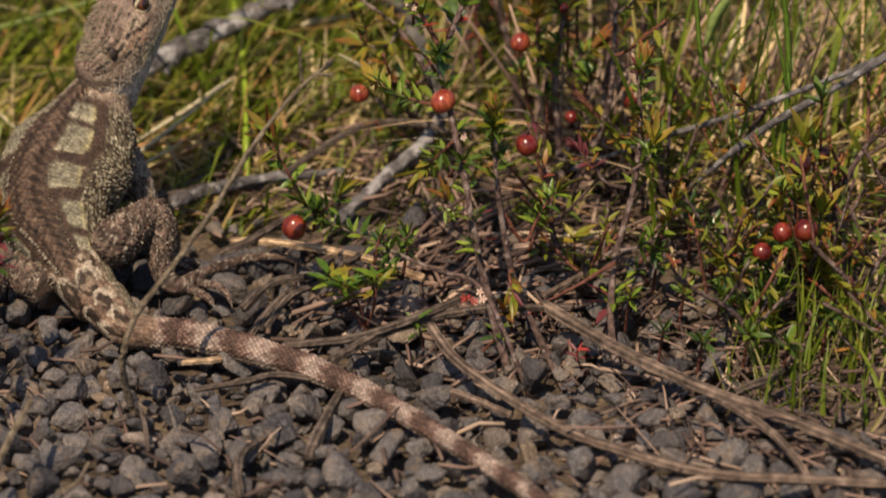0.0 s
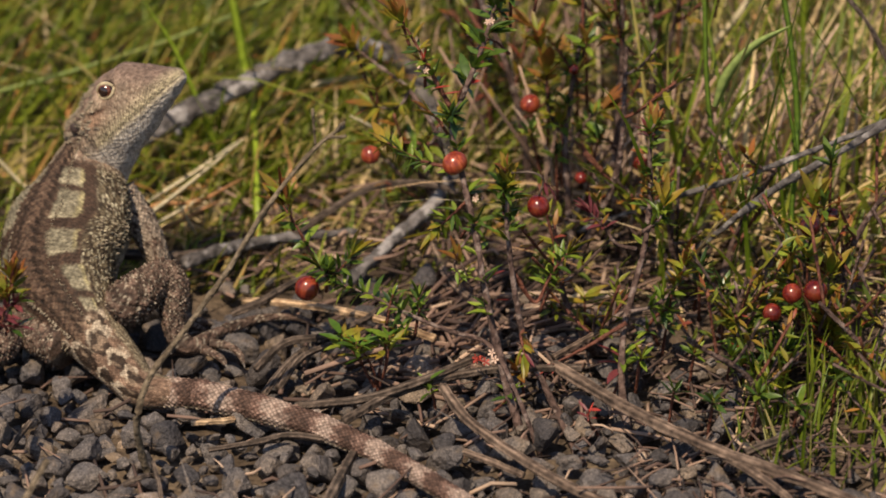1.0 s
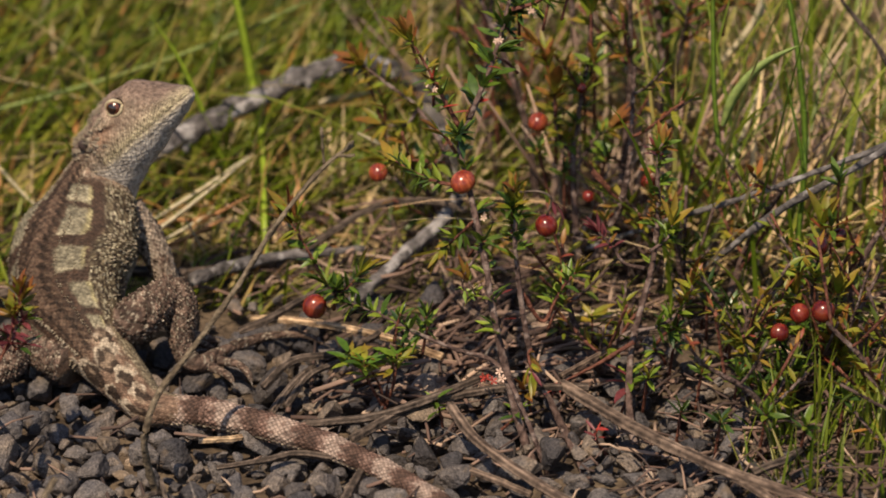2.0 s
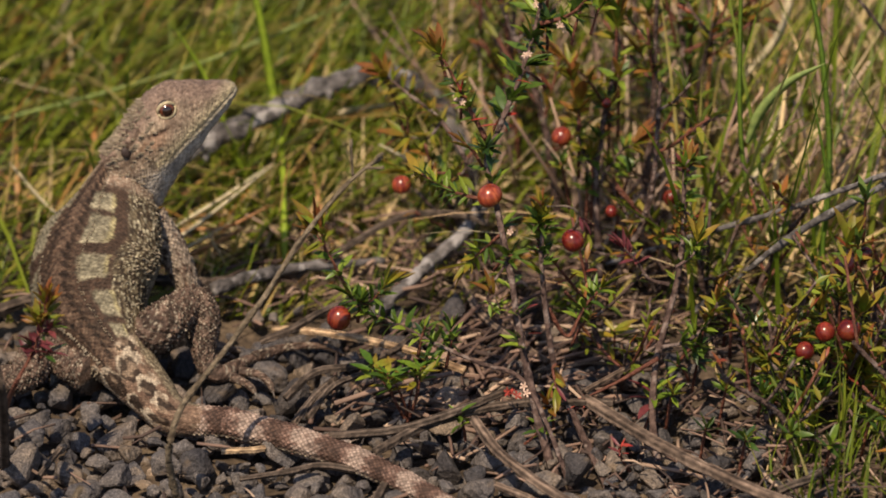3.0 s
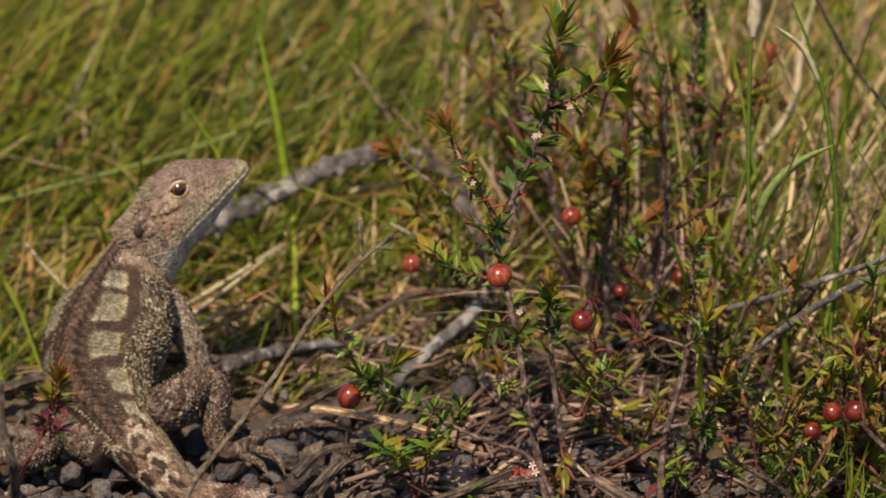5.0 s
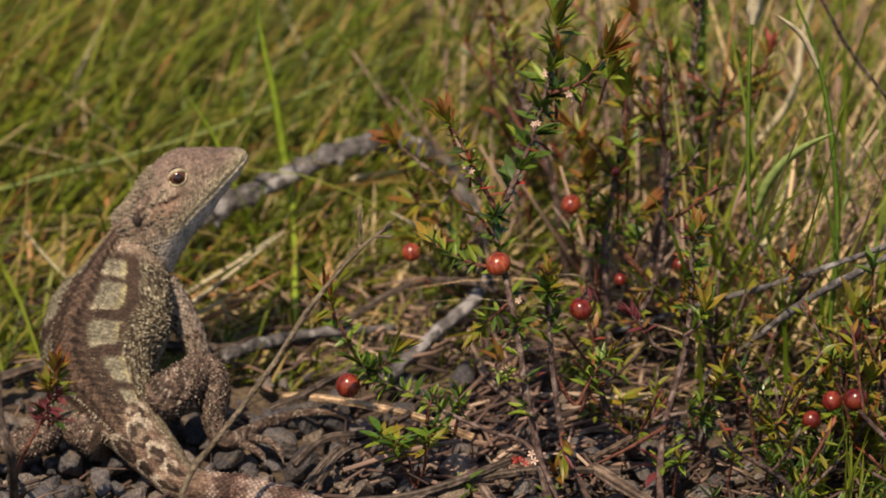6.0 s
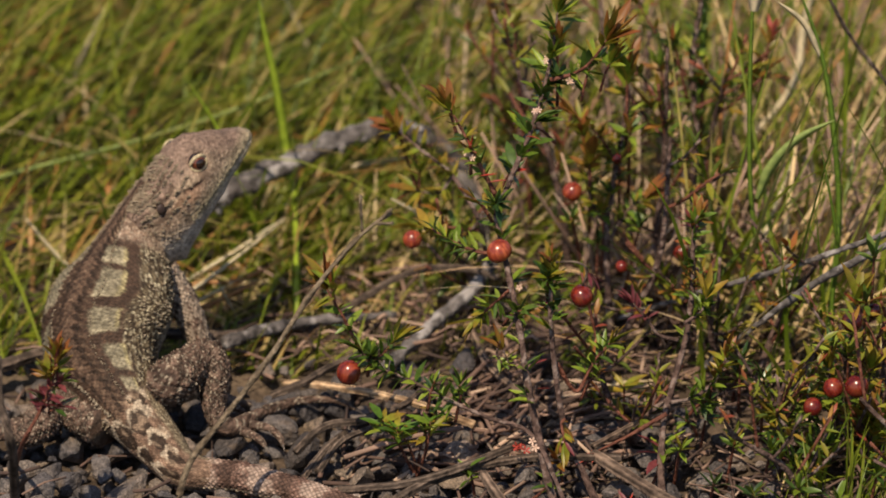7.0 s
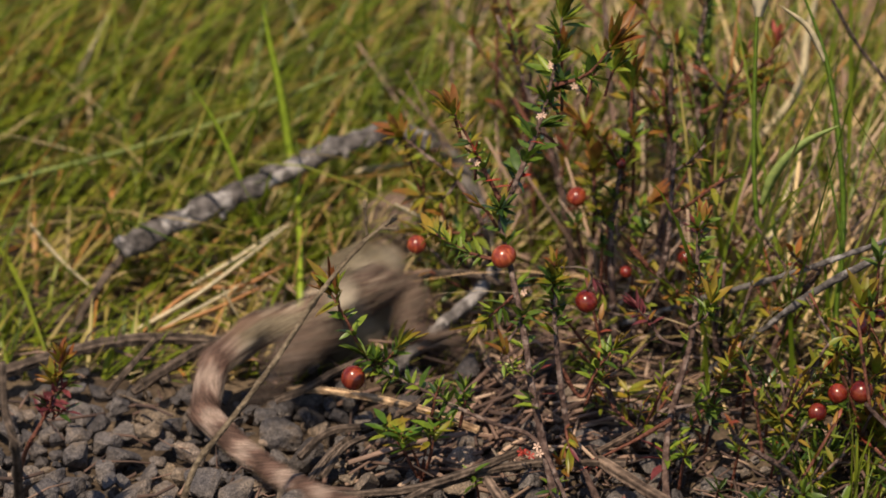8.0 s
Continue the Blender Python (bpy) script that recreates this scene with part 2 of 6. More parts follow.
LEAF_GREEN = mat_leaf("heath_leaf", [(0.0, (0.05, 0.095, 0.016)), (0.5, (0.13, 0.20, 0.022)), (1.0, (0.25, 0.31, 0.035))], 0.40)
FRESH_LEAF = mat_leaf("fresh_leaf", [(0.0, (0.075, 0.15, 0.016)), (0.6, (0.13, 0.225, 0.022)), (1.0, (0.24, 0.28, 0.035))], 0.38, 0.4)
LEAF_DARK = mat_leaf("dark_leaf", [(0.0, (0.022, 0.050, 0.014)), (0.6, (0.05, 0.095, 0.018)), (1.0, (0.10, 0.15, 0.025))], 0.32, 0.25, spec=0.5)
LEAF_YOUNG = mat_leaf("young_leaf", [(0.0, (0.17, 0.23, 0.02)), (0.6, (0.28, 0.28, 0.03)), (1.0, (0.36, 0.25, 0.03))], 0.4, 0.45, tip=(0.29, 0.16, 0.03))
LEAF_ORANGE = mat_leaf("orange_leaf", [(0.0, (0.24, 0.17, 0.025)), (0.6, (0.27, 0.15, 0.03)), (1.0, (0.28, 0.10, 0.035))], 0.4, 0.45, tip=(0.27, 0.085, 0.028))
LEAF_RED = mat_leaf("red_leaf", [(0.0, (0.38, 0.04, 0.03)), (0.5, (0.46, 0.07, 0.05)), (1.0, (0.45, 0.14, 0.11))], 0.4)
LEAF_MAUVE = mat_leaf("mauve_leaf", [(0.0, (0.12, 0.025, 0.035)), (1.0, (0.23, 0.06, 0.065))], 0.4)
LEAVES_FAR = mat_leaf("shrub_leaves", [(0.0, (0.08, 0.12, 0.02)), (0.4, (0.21, 0.25, 0.028)), (0.62, (0.32, 0.30, 0.035)), (0.84, (0.36, 0.18, 0.035)), (1.0, (0.34, 0.075, 0.045))], 0.4, 0.5, True)
GRASS = mat_leaf("grass_blade", [(0.0, (0.060, 0.098, 0.008)), (0.35, (0.165, 0.215, 0.014)), (0.62, (0.24, 0.275, 0.022)), (0.73, (0.33, 0.285, 0.06)), (0.88, (0.46, 0.35, 0.15)), (1.0, (0.46, 0.19, 0.045))], 0.45, 0.45, True)
FRESH = mat_leaf("fresh_tuft", [(0.0, (0.11, 0.17, 0.012)), (0.45, (0.17, 0.22, 0.018)), (0.8, (0.25, 0.275, 0.035)), (1.0, (0.38, 0.31, 0.12))], 0.45, 0.45, True)
STRAW = mat_leaf("dry_straw", [(0.0, (0.34, 0.23, 0.11)), (0.5, (0.56, 0.42, 0.22)), (0.8, (0.62, 0.49, 0.30)), (1.0, (0.45, 0.20, 0.075))], 0.6, 0.2, True)
LITTER = mat_leaf("leaf_litter", [(0.0, (0.105, 0.066, 0.052)), (0.4, (0.27, 0.175, 0.138)), (0.75, (0.41, 0.29, 0.22)), (0.92, (0.52, 0.39, 0.285)), (1.0, (0.30, 0.15, 0.095))], 0.75, 0.1, True)
DARK_LITTER = mat_leaf("bark_litter", [(0.0, (0.036, 0.022, 0.018)), (0.5, (0.12, 0.072, 0.056)), (0.85, (0.235, 0.152, 0.116)), (1.0, (0.42, 0.30, 0.22))], 0.8, 0.05, True)
PALE_GRASS = mat_leaf("pale_grass", [(0.0, (0.20, 0.27, 0.07)), (1.0, (0.28, 0.35, 0.11))], 0.45, 0.3)
GREEN_STALK = mat_leaf("green_stalk", [(0.0, (0.10, 0.17, 0.02)), (1.0, (0.15, 0.22, 0.03))], 0.4, 0.25)
BRIGHT_GRASS = mat_leaf("fresh_grass", [(0.0, (0.29, 0.40, 0.03)), (1.0, (0.38, 0.48, 0.06))], 0.4, 0.4)
PALE_STRAW = mat_leaf("pale_straw", [(0.0, (0.5, 0.42, 0.27)), (1.0, (0.62, 0.54, 0.38))], 0.6, 0.2)
RUST_STRAW = mat_leaf("rust_straw", [(0.0, (0.42, 0.17, 0.06)), (1.0, (0.5, 0.26, 0.11))], 0.6, 0.2)
BERRY = mat_berry()
PETAL = mat_plain("petal", (0.50, 0.34, 0.26), 0.6, 0.3, 0.15)
SKIN = mat_skin()
EYE = mat_plain("eye_surface", (0.020, 0.010, 0.007), 0.06, 0.8, 0.4, 900)
IRIS = mat_plain("iris", (0.10, 0.030, 0.014), 0.15, 0.6, 0.4, 2500)
EYELID = mat_plain("eyelid_skin", (0.36, 0.29, 0.18), 0.6, 0.3, 0.3, 1500)
EAR = mat_plain("ear_skin", (0.035, 0.022, 0.018), 0.6, 0.3, 0.3, 900)
CLAW = mat_plain("claw_horn", (0.10, 0.08, 0.065), 0.4, 0.5, 0.2)


# ---- ground ----
def gravel_reach(x):
    """How far back the gravel goes, in cm, at x."""
    return 2.5 if x < 3.6 else 2.5 - (x - 3.6) * 1.6 if x < 7 else -3.0 - (x - 7) * 1.6 if x < 9.2 else -6.5


def ground_z(x, y):
    """Height of the ground in cm at a place in cm."""
    d = min(1.0, math.hypot(x, y) / 60)
    return 0.22 * noise.noise(Vector((x * 0.35, y * 0.35, 0))) + 0.12 * noise.noise(Vector((x, y, 5))) + 6 * d * d * noise.noise(Vector((x * 0.01, y * 0.01, 2))) - 0.12 - (0.25 if y < gravel_reach(x) else 0.0)


def build_ground():
    xs = sorted({*[i * 0.5 for i in range(-60, 61)], *[s * 30 * 1.35 ** k for k in range(1, 17) for s in (-1, 1)]})
    n = len(xs)
    verts = [(x * CM, y * CM, ground_z(x, y) * CM) for y in xs for x in xs]
    faces = [(j * n + i, j * n + i + 1, (j + 1) * n + i + 1, (j + 1) * n + i) for j in range(n - 1) for i in range(n - 1)]
    me = bpy.data.meshes.new("ground")
    me.from_pydata(verts, [], faces)
    me.polygons.foreach_set("use_smooth", [True] * len(me.polygons))
    me.materials.append(SOIL)
    return tagged(new("ground", me), "bare brown soil under gravel, litter and grass", "ground", kind="structure")


GROUND = build_ground()


# ---- small shapes ----
def blade_mesh(length, width, bend, curl, seg=6, fold=0.25):
    """Vertices of a tapered, folded blade that rises along z and bends towards x."""
    rows = []
    x = z = 0.0
    a = curl
    for i in range(seg + 1):
        u = i / seg
        w = width * (0.55 + 0.45 * math.sin(min(1, u * 2.2) * math.pi / 2)) * (1 - u ** 2.2) + width * 0.04
        rows.append(((x, -w / 2, z), (x - fold * w, 0, z + 0.01 * w), (x, w / 2, z)))
        a += bend / seg
        x += math.sin(a) * length / seg
        z += math.cos(a) * length / seg
    verts = [p for r in rows for p in r]
    faces = []
    for i in range(seg):
        for k in range(2):
            q = i * 3 + k
            faces.append((q, q + 1, q + 4, q + 3))
    return np.array(verts), faces


def scatter_blades(batch, count, place, length, width, lean, sag, heading, spread, r):
    for _ in range(count):
        x, y = place()
        reach = max(0.17, min(1.0, (y - 4.4) / 6.0)) if x < 4.5 else 1.0
        vs, fs = blade_mesh(r.uniform(*length) * reach, r.uniform(*width), r.gauss(sag, 0.35), abs(r.gauss(lean, 0.25)), 6)
        h = r.gauss(heading, spread)
        c, s = math.cos(h), math.sin(h)
        w = vs @ np.array(((c, s, 0), (-s, c, 0), (0, 0, 1)))
        w = (w + np.array((x, y, ground_z(x, y) - 0.1))) * CM
        batch.add_array(w, fs)


def leaf_verts(width=0.24, fold=0.35, droop=0.18):
    verts, faces = [], []
    prof = [(0.0, 0.12), (0.22, 0.75), (0.5, 1.0), (0.78, 0.62), (1.0, 0.05)]
    for u, w in prof:
        h = w * width / 2
        z = -droop * u * u
        verts += [(u, -h, z + fold * h), (u, 0, z), (u, h, z + fold * h)]
    for i in range(4):
        for k in range(2):
            q = i * 3 + k
            faces.append((q, q + 1, q + 4, q + 3))
    n = len(verts)
    verts += [(x, y * 0.96, z - 0.018) for x, y, z in verts]
    faces += [tuple(i + n for i in f[::-1]) for f in faces]
    return verts, faces


LEAF_SHAPES = [leaf_verts(0.27, 0.35, 0.08), leaf_verts(0.32, 0.25, 0.22), leaf_verts(0.23, 0.5, -0.12)]
LEAF_MESHES = {}


def leaf_mesh(k, mat):
    if (k, mat.name) not in LEAF_MESHES:
        me = bpy.data.meshes.new("leaf")
        me.from_pydata(LEAF_SHAPES[k][0], [], LEAF_SHAPES[k][1])
        me.polygons.foreach_set("use_smooth", [True] * len(me.polygons))
        me.materials.append(mat)
        LEAF_MESHES[k, mat.name] = me
    return LEAF_MESHES[k, mat.name]


def put_leaf(owner, p, direction, size, mat, r, name="leaf"):
    ob = new(name, leaf_mesh(r.randrange(3), mat))
    ob.parent = owner
    ob.matrix_basis = Matrix.Translation(-base_of(owner)) @ aim(p, direction, (0, 0, 1), r.uniform(-0.6, 0.6), size)
    return ob


def berry(owner, at, size, r, mesh={}):
    if not mesh:
        bm = bmesh.new()
        bmesh.ops.create_uvsphere(bm, u_segments=20, v_segments=14, radius=0.5)
        for v in bm.verts:
            rr = math.hypot(v.co.x, v.co.y)
            v.co.z *= 0.93
            if v.co.z < -0.3:
                v.co.z += 0.10 * (1 - min(1, rr / 0.35))
        me = bpy.data.meshes.new("berry")
        bm.to_mesh(me)
        bm.free()
        me.polygons.foreach_set("use_smooth", [True] * len(me.polygons))
        me.materials.append(BERRY)
        mesh["berry"] = me
        bm = bmesh.new()
        for k in range(5):
            a = k * 2 * math.pi / 5
            q = [bm.verts.new((math.cos(a + d) * s, math.sin(a + d) * s, z)) for d, s, z in ((-0.5, 0.06, -0.42), (0, 0.2, -0.5), (0.5, 0.06, -0.42))]
            bm.faces.new(q)
        me = bpy.data.meshes.new("calyx")
        bm.to_mesh(me)
        bm.free()
        me.materials.append(DARK_BARK)
        mesh["calyx"] = me
    b = new("berry", mesh["berry"])
    b.parent = owner
    b.matrix_basis = Matrix.Translation(V(at) - base_of(owner)) @ pose(0, 0, 0, r.uniform(-35, 35), r.uniform(-35, 35), r.uniform(0, 360)) @ Matrix.Diagonal((size * CM * r.uniform(0.9, 1.0), size * CM * r.uniform(0.95, 1.05), size * CM * r.uniform(1.0, 1.15), 1))
    c = new("calyx", mesh["calyx"])
    c.parent = b
    return b


def flower(owner, at, size, r, mat=None):
    bm = bmesh.new()
    p = V(at)
    for f in range(3):
        o = p + Vector((r.uniform(-1, 1), r.uniform(-1, 1), r.uniform(-1, 1))) * size * 0.35 * CM
        d = Vector((r.uniform(-1, 1), r.uniform(-1.2, 0), r.uniform(0, 1))).normalized()
        m = aim(o, d, (0, 0, 1), r.uniform(0, 3), size * CM * 0.36)
        for k in range(5):
            a = k * 2 * math.pi / 5
            q = [m @ Vector((x, math.cos(a + t) * s, math.sin(a + t) * s)) for t, s, x in ((-0.5, 0.25, 0.1), (-0.35, 0.75, 0.35), (0.0, 1.0, 0.25), (0.35, 0.75, 0.35), (0.5, 0.25, 0.1), (0, 0.05, -0.15))]
            bm.faces.new([bm.verts.new(v) for v in q])
    return part("flower", bm, mat or PETAL, owner, "tiny cream flower cluster")


def sprig(owner, pts, radius, first, count, size, r, bark=None, palette=("green", "young", "orange"), tip=7, name="branch", spread=1.0):
    """A woody stem with leaves set round it from the share `first` on, and a tuft at its tip."""
    n = max(8, len(pts) * 5)
    line = curve_points([V(p) for p in pts], n)
    bm = bmesh.new()
    tube(bm, line, [radius * CM * (1 - 0.55 * i / n) for i in range(n + 1)], 7, 0.25, 0, r.random() * 9)
    part(name, bm, bark or SHRUB_BARK, owner)
    mats = {"green": LEAF_GREEN, "dark": LEAF_DARK, "young": LEAF_YOUNG, "orange": LEAF_ORANGE, "red": LEAF_RED, "mauve": LEAF_MAUVE}
    count = int(count * 2.0)
    size *= 1.06
    for i in range(count):
        nodes = max(2, count // 6)
        u = first + (1 - first) * min(1.0, (i % nodes + 0.5 + r.uniform(-0.22, 0.22)) / nodes)
        leaf_at(owner, line, n, u, r.uniform(0.75, 1.5) * spread, size, mats, palette, r, i * 2.4)
    for i in range(tip):
        leaf_at(owner, line, n, 1.0 - 0.02 * r.random(), r.uniform(0.15, 0.6), size * r.uniform(1.15, 1.75), mats, palette, r, i * 2.4, True)


def leaf_at(owner, line, n, u, angle, size, mats, palette, r, turn, tip=False):
    k = min(int(u * n), n - 1)
    p = line[k].lerp(line[k + 1], u * n - k)
    t = (line[k + 1] - line[k]).normalized()
    s = t.cross(Vector((0.3, 0.9, 0.2))).normalized()
    q = Matrix.Rotation(turn + r.uniform(-0.5, 0.5), 3, t) @ s
    d = t * math.cos(angle) + q * math.sin(angle)
    w = u + r.gauss(0, 0.12) + (0.15 if tip else 0)
    c = palette[0] if w < 0.72 else palette[1] if w < 1.08 else palette[2]
    put_leaf(owner, p, d, size * CM * r.uniform(0.55, 1.15), mats[c], r)


def whorls(owner, r, rows, stalk=0.5):
    """Leaf rosettes: place in cm, leaves, leaf length in cm, the way its shoot points, colours from the outside in, spread."""
    mats = {"green": LEAF_GREEN, "dark": LEAF_DARK, "young": LEAF_YOUNG, "orange": LEAF_ORANGE, "red": LEAF_RED, "mauve": LEAF_MAUVE}
    for at, count, size, way, palette, spread in rows:
        p, t = V(at), Vector(way).normalized()
        side = t.cross(Vector((0.4, 0.8, 0.1))).normalized()
        bm = bmesh.new()
        low = p - t * stalk * CM - Vector((0, 0, 0.3 * stalk * CM))
        tube(bm, curve_points([low, p - t * 0.2 * CM, p + t * 0.12 * CM], 8), [0.036 * CM * (1 - 0.05 * i) for i in range(9)], 6, 0.2, 0, r.random() * 9)
        part("shoot", bm, RED_STEM, owner)
        for i in range(count):
            f = i / max(1, count - 1)
            q = Matrix.Rotation(i * 2.4 + r.uniform(-0.3, 0.3), 3, t) @ side
            a = spread * (1.05 - 0.75 * f) + r.uniform(-0.15, 0.15)
            mat = mats[palette[min(len(palette) - 1, int(f * len(palette) + r.uniform(-0.3, 0.3) + 0.0))]]
            put_leaf(owner, p + t * (f - 0.5) * 0.35 * size * CM, t * math.cos(a) + q * math.sin(a), size * CM * r.uniform(0.75, 1.15), mat, r)


def stick(name, pts, r0, r1, mat, label, category, knob=0.22, ridge=0.2, seg=24, group=""):
    """A dead stem with lengthwise ribs, pale on their crests and dark between, broken at its joints."""
    n = max(14, len(pts) * 9)
    seed = len(bpy.data.objects)
    line = curve_points([V(p) for p in pts], n)
    bm = bmesh.new()
    tube(bm, line, [(r0 + (r1 - r0) * i / n) * 0.92 * CM for i in range(n + 1)], seg, knob * 0.7, ridge, seed)
    ob = finish(name, bm, mat, line[0])
    rib = ob.data.attributes.new("rib", "FLOAT", "POINT")
    vals = []
    for i in range(n + 1):
        joint = (i + seed) // 7
        ring = 0.35 if (i + seed) % 7 == 0 else 0.0
        for k in range(seg):
            crest = math.sin(2 * math.pi * k / seg * 5 + seed)
            streak = noise.noise(Vector((k * 1.7, joint * 3.1 + i * 0.12, seed)))
            vals.append(max(-0.75, (0.42 * crest + 0.75 * streak + ring - 0.08) * min(1.0, ridge / 0.2)))
    rib.data.foreach_set("value", vals + [0.0] * (len(ob.data.vertices) - len(vals)))
    return tagged(ob, label, category, group)


# ---- the lizard ----
HIP = V((-6.06, -0.60, 0.78))


def jag(x, y, z=0.0):
    return noise.noise(Vector((x, y, z)))


def skin_object(name, verts, faces, colours, parent, joint, label=""):
    """Skin mesh drawn in world places; its origin is its joint."""
    me = bpy.data.meshes.new(name)
    me.from_pydata([tuple(Vector(v) - joint) for v in verts], [], faces)
    me.polygons.foreach_set("use_smooth", [True] * len(me.polygons))
    at = me.color_attributes.new("skin", "FLOAT_COLOR", "POINT")
    at.data.foreach_set("color", [c for col in colours for c in (*col, 1.0)])
    me.materials.append(SKIN)
    ob = new(name, me)
    ob.parent = parent
    ob.location = joint - base_of(parent)
    return tagged(ob, label)


def mixc(a, b, f):
    f = max(0.0, min(1.0, f))
    return tuple(x + (y - x) * f for x, y in zip(a, b))


def edge(x, w=0.1):
    return max(0.0, min(1.0, x / w + 0.5))


DARK, BROWN, MID, PALE, CREAM, OLIVE = (0.024, 0.014, 0.009), (0.070, 0.039, 0.024), (0.145, 0.087, 0.055), (0.275, 0.25, 0.19), (0.46, 0.40, 0.32), (0.15, 0.118, 0.066)


def loft(centres, dorsals, widths, tops, unders, n, seg, colour, relief):
    """Skin round a line: widths to the side, tops towards the back, unders towards the belly."""
    cs = curve_points([V(c) for c in centres], n)
    ds = curve_points(dorsals, n)
    ws, ts, us = (smooth_values(v, n) for v in (widths, tops, unders))
    verts, cols, faces = [], [], []
    for i in range(n + 1):
        t = (cs[min(i + 1, n)] - cs[max(i - 1, 0)]).normalized()
        d = (ds[i] - t * ds[i].dot(t)).normalized()
        s = t.cross(d)
        for k in range(seg):
            a = 2 * math.pi * k / seg - math.pi
            ca, sa = math.cos(a), math.sin(a)
            h = ts[i] if ca > 0 else us[i]
            e = relief(i / n, a)
            p = cs[i] + (s * (-sa) * ws[i] + d * ca * h) * CM * (1 + e)
            verts.append(p)
            cols.append(colour(i / n, a))
    for i in range(n):
        for k in range(seg):
            faces.append((i * seg + k, i * seg + (k + 1) % seg, (i + 1) * seg + (k + 1) % seg, (i + 1) * seg + k))
    faces.append(tuple(range(seg))[::-1])
    faces.append(tuple(n * seg + k for k in range(seg)))
    return verts, faces, cols


def between(x, stops):
    """Straight steps between (place, value) stops."""
    for (a, p), (b, q) in zip(stops, stops[1:]):
        if x <= b:
            return p + (q - p) * max(0.0, x - a) / (b - a)
    return stops[-1][1]


# pale back patches: from and to along the body, then inner and outer angle from the spine
PATCHES = ((0.697, 0.745, 0.22, 0.72), (0.600, 0.682, 0.30, 0.76), (0.498, 0.568, 0.38, 0.94), (0.408, 0.465, 0.56, 1.0), (0.354, 0.388, 0.58, 0.98))


def torso_colour(u, a):
    """u: tail root 0 to nape 1; a: angle round the body, 0 at the top of the back."""
    b = a - between(u, ((0.1, 0.54), (0.26, 0.42), (0.37, 0.20), (0.70, 0.20), (1.0, 0.05)))
    b += 0.020 * jag(u * 55, a * 7) + 0.02 * jag(u * 120, a * 22)
    g = abs(b)
    c = mixc((0.036, 0.020, 0.014), (0.092, 0.055, 0.038), 0.5 + 0.9 * jag(u * 34, a * 6, 3))
    c = mixc(c, (0.14, 0.090, 0.062), edge(0.05 - abs(g - 0.09), 0.05) * 0.5)
    saw = u * 46 + g * 5 + 0.5 * jag(u * 12, a * 3, 2)
    saw = abs(saw - math.floor(saw) - 0.5) * 2
    c = mixc(c, DARK, edge(0.14 * saw - abs(g - 0.20), 0.035) * 0.95)
    c = mixc(c, (0.21, 0.145, 0.10), edge(0.40 - saw, 0.2) * edge(0.07 - abs(g - 0.29), 0.05) * 0.9)
    c = mixc(c, (0.20, 0.135, 0.095), edge(0.035 - g, 0.03) * edge(0.5 - saw, 0.3) * 0.7)
    c = mixc(c, DARK, edge(0.045 - abs(g - 0.44), 0.05) * (0.35 + 0.5 * saw) * edge(u - 0.3, 0.1))
    # speckled flank, between the patches and the belly
    flank = mixc((0.095, 0.072, 0.044), (0.145, 0.115, 0.074), 0.5 + jag(u * 20, a * 5, 9))
    flank = mixc(flank, DARK, edge(jag(u * 50, a * 12, 4) + 0.02, 0.2) * 0.85)
    flank = mixc(flank, (0.42, 0.375, 0.27), edge(jag(u * 88, a * 21, 6) - 0.25, 0.10) * 0.9)
    c = mixc(c, flank, edge(g - 1.02, 0.10) * edge(u - 0.33, 0.05))
    # pale patches with dark cross bars between them
    # paler, prickly sides of the neck
    neck = mixc((0.26, 0.185, 0.14), (0.15, 0.098, 0.072), 0.45 + jag(u * 45, a * 7, 40))
    neck = mixc(neck, (0.42, 0.35, 0.28), edge(jag(u * 100, a * 20, 41) - 0.2, 0.12) * 0.8)
    c = mixc(c, neck, edge(u - 0.765, 0.03) * edge(g - 0.36, 0.1))
    body = edge(u - 0.34, 0.02) * edge(0.77 - u, 0.02)
    c = mixc(c, (0.052, 0.030, 0.020), body * edge(g - 0.22, 0.06) * edge(0.98 - g, 0.06) * 0.75)
    for lo, hi, inner, outer in PATCHES:
        slope = 0.045 * (g - 0.45) * (1 if u < 0.58 else 0.2)
        j = 0.007 * jag(u * 90, a * 14, 2)
        v = u + slope + j
        k = 0.05 * jag(u * 75, a * 10, lo)
        inner += 1.6 * max(0.0, hi - u - 0.035) if u < 0.48 else 0.0
        if b > 0:
            inner, outer = inner + 0.08, outer + 0.12
        fill = edge(v - lo, 0.009) * edge(hi - v, 0.009) * edge(g - inner + k, 0.05) * edge(outer - g + k, 0.05)
        if fill > 0:
            patch = mixc((0.255, 0.228, 0.165), (0.145, 0.127, 0.088), 0.45 + 0.9 * jag(u * 70, a * 16, 8))
            patch = mixc(patch, (0.07, 0.055, 0.035), edge(jag(u * 150, a * 34, 1) - 0.22, 0.2) * 0.55)
            patch = mixc(patch, (0.38, 0.33, 0.175), edge(g - outer + 0.08, 0.04) * 0.7)
            patch = mixc(patch, (0.35, 0.31, 0.22), edge(lo + 0.012 - v, 0.01) * 0.6)
            c = mixc(c, patch, fill)
    # hips: tan with pairs of dark blotches that have a cream rim
    hip = mixc((0.23, 0.150, 0.108), (0.10, 0.060, 0.042), 0.45 + 1.2 * jag(u * 32, a * 4, 12))
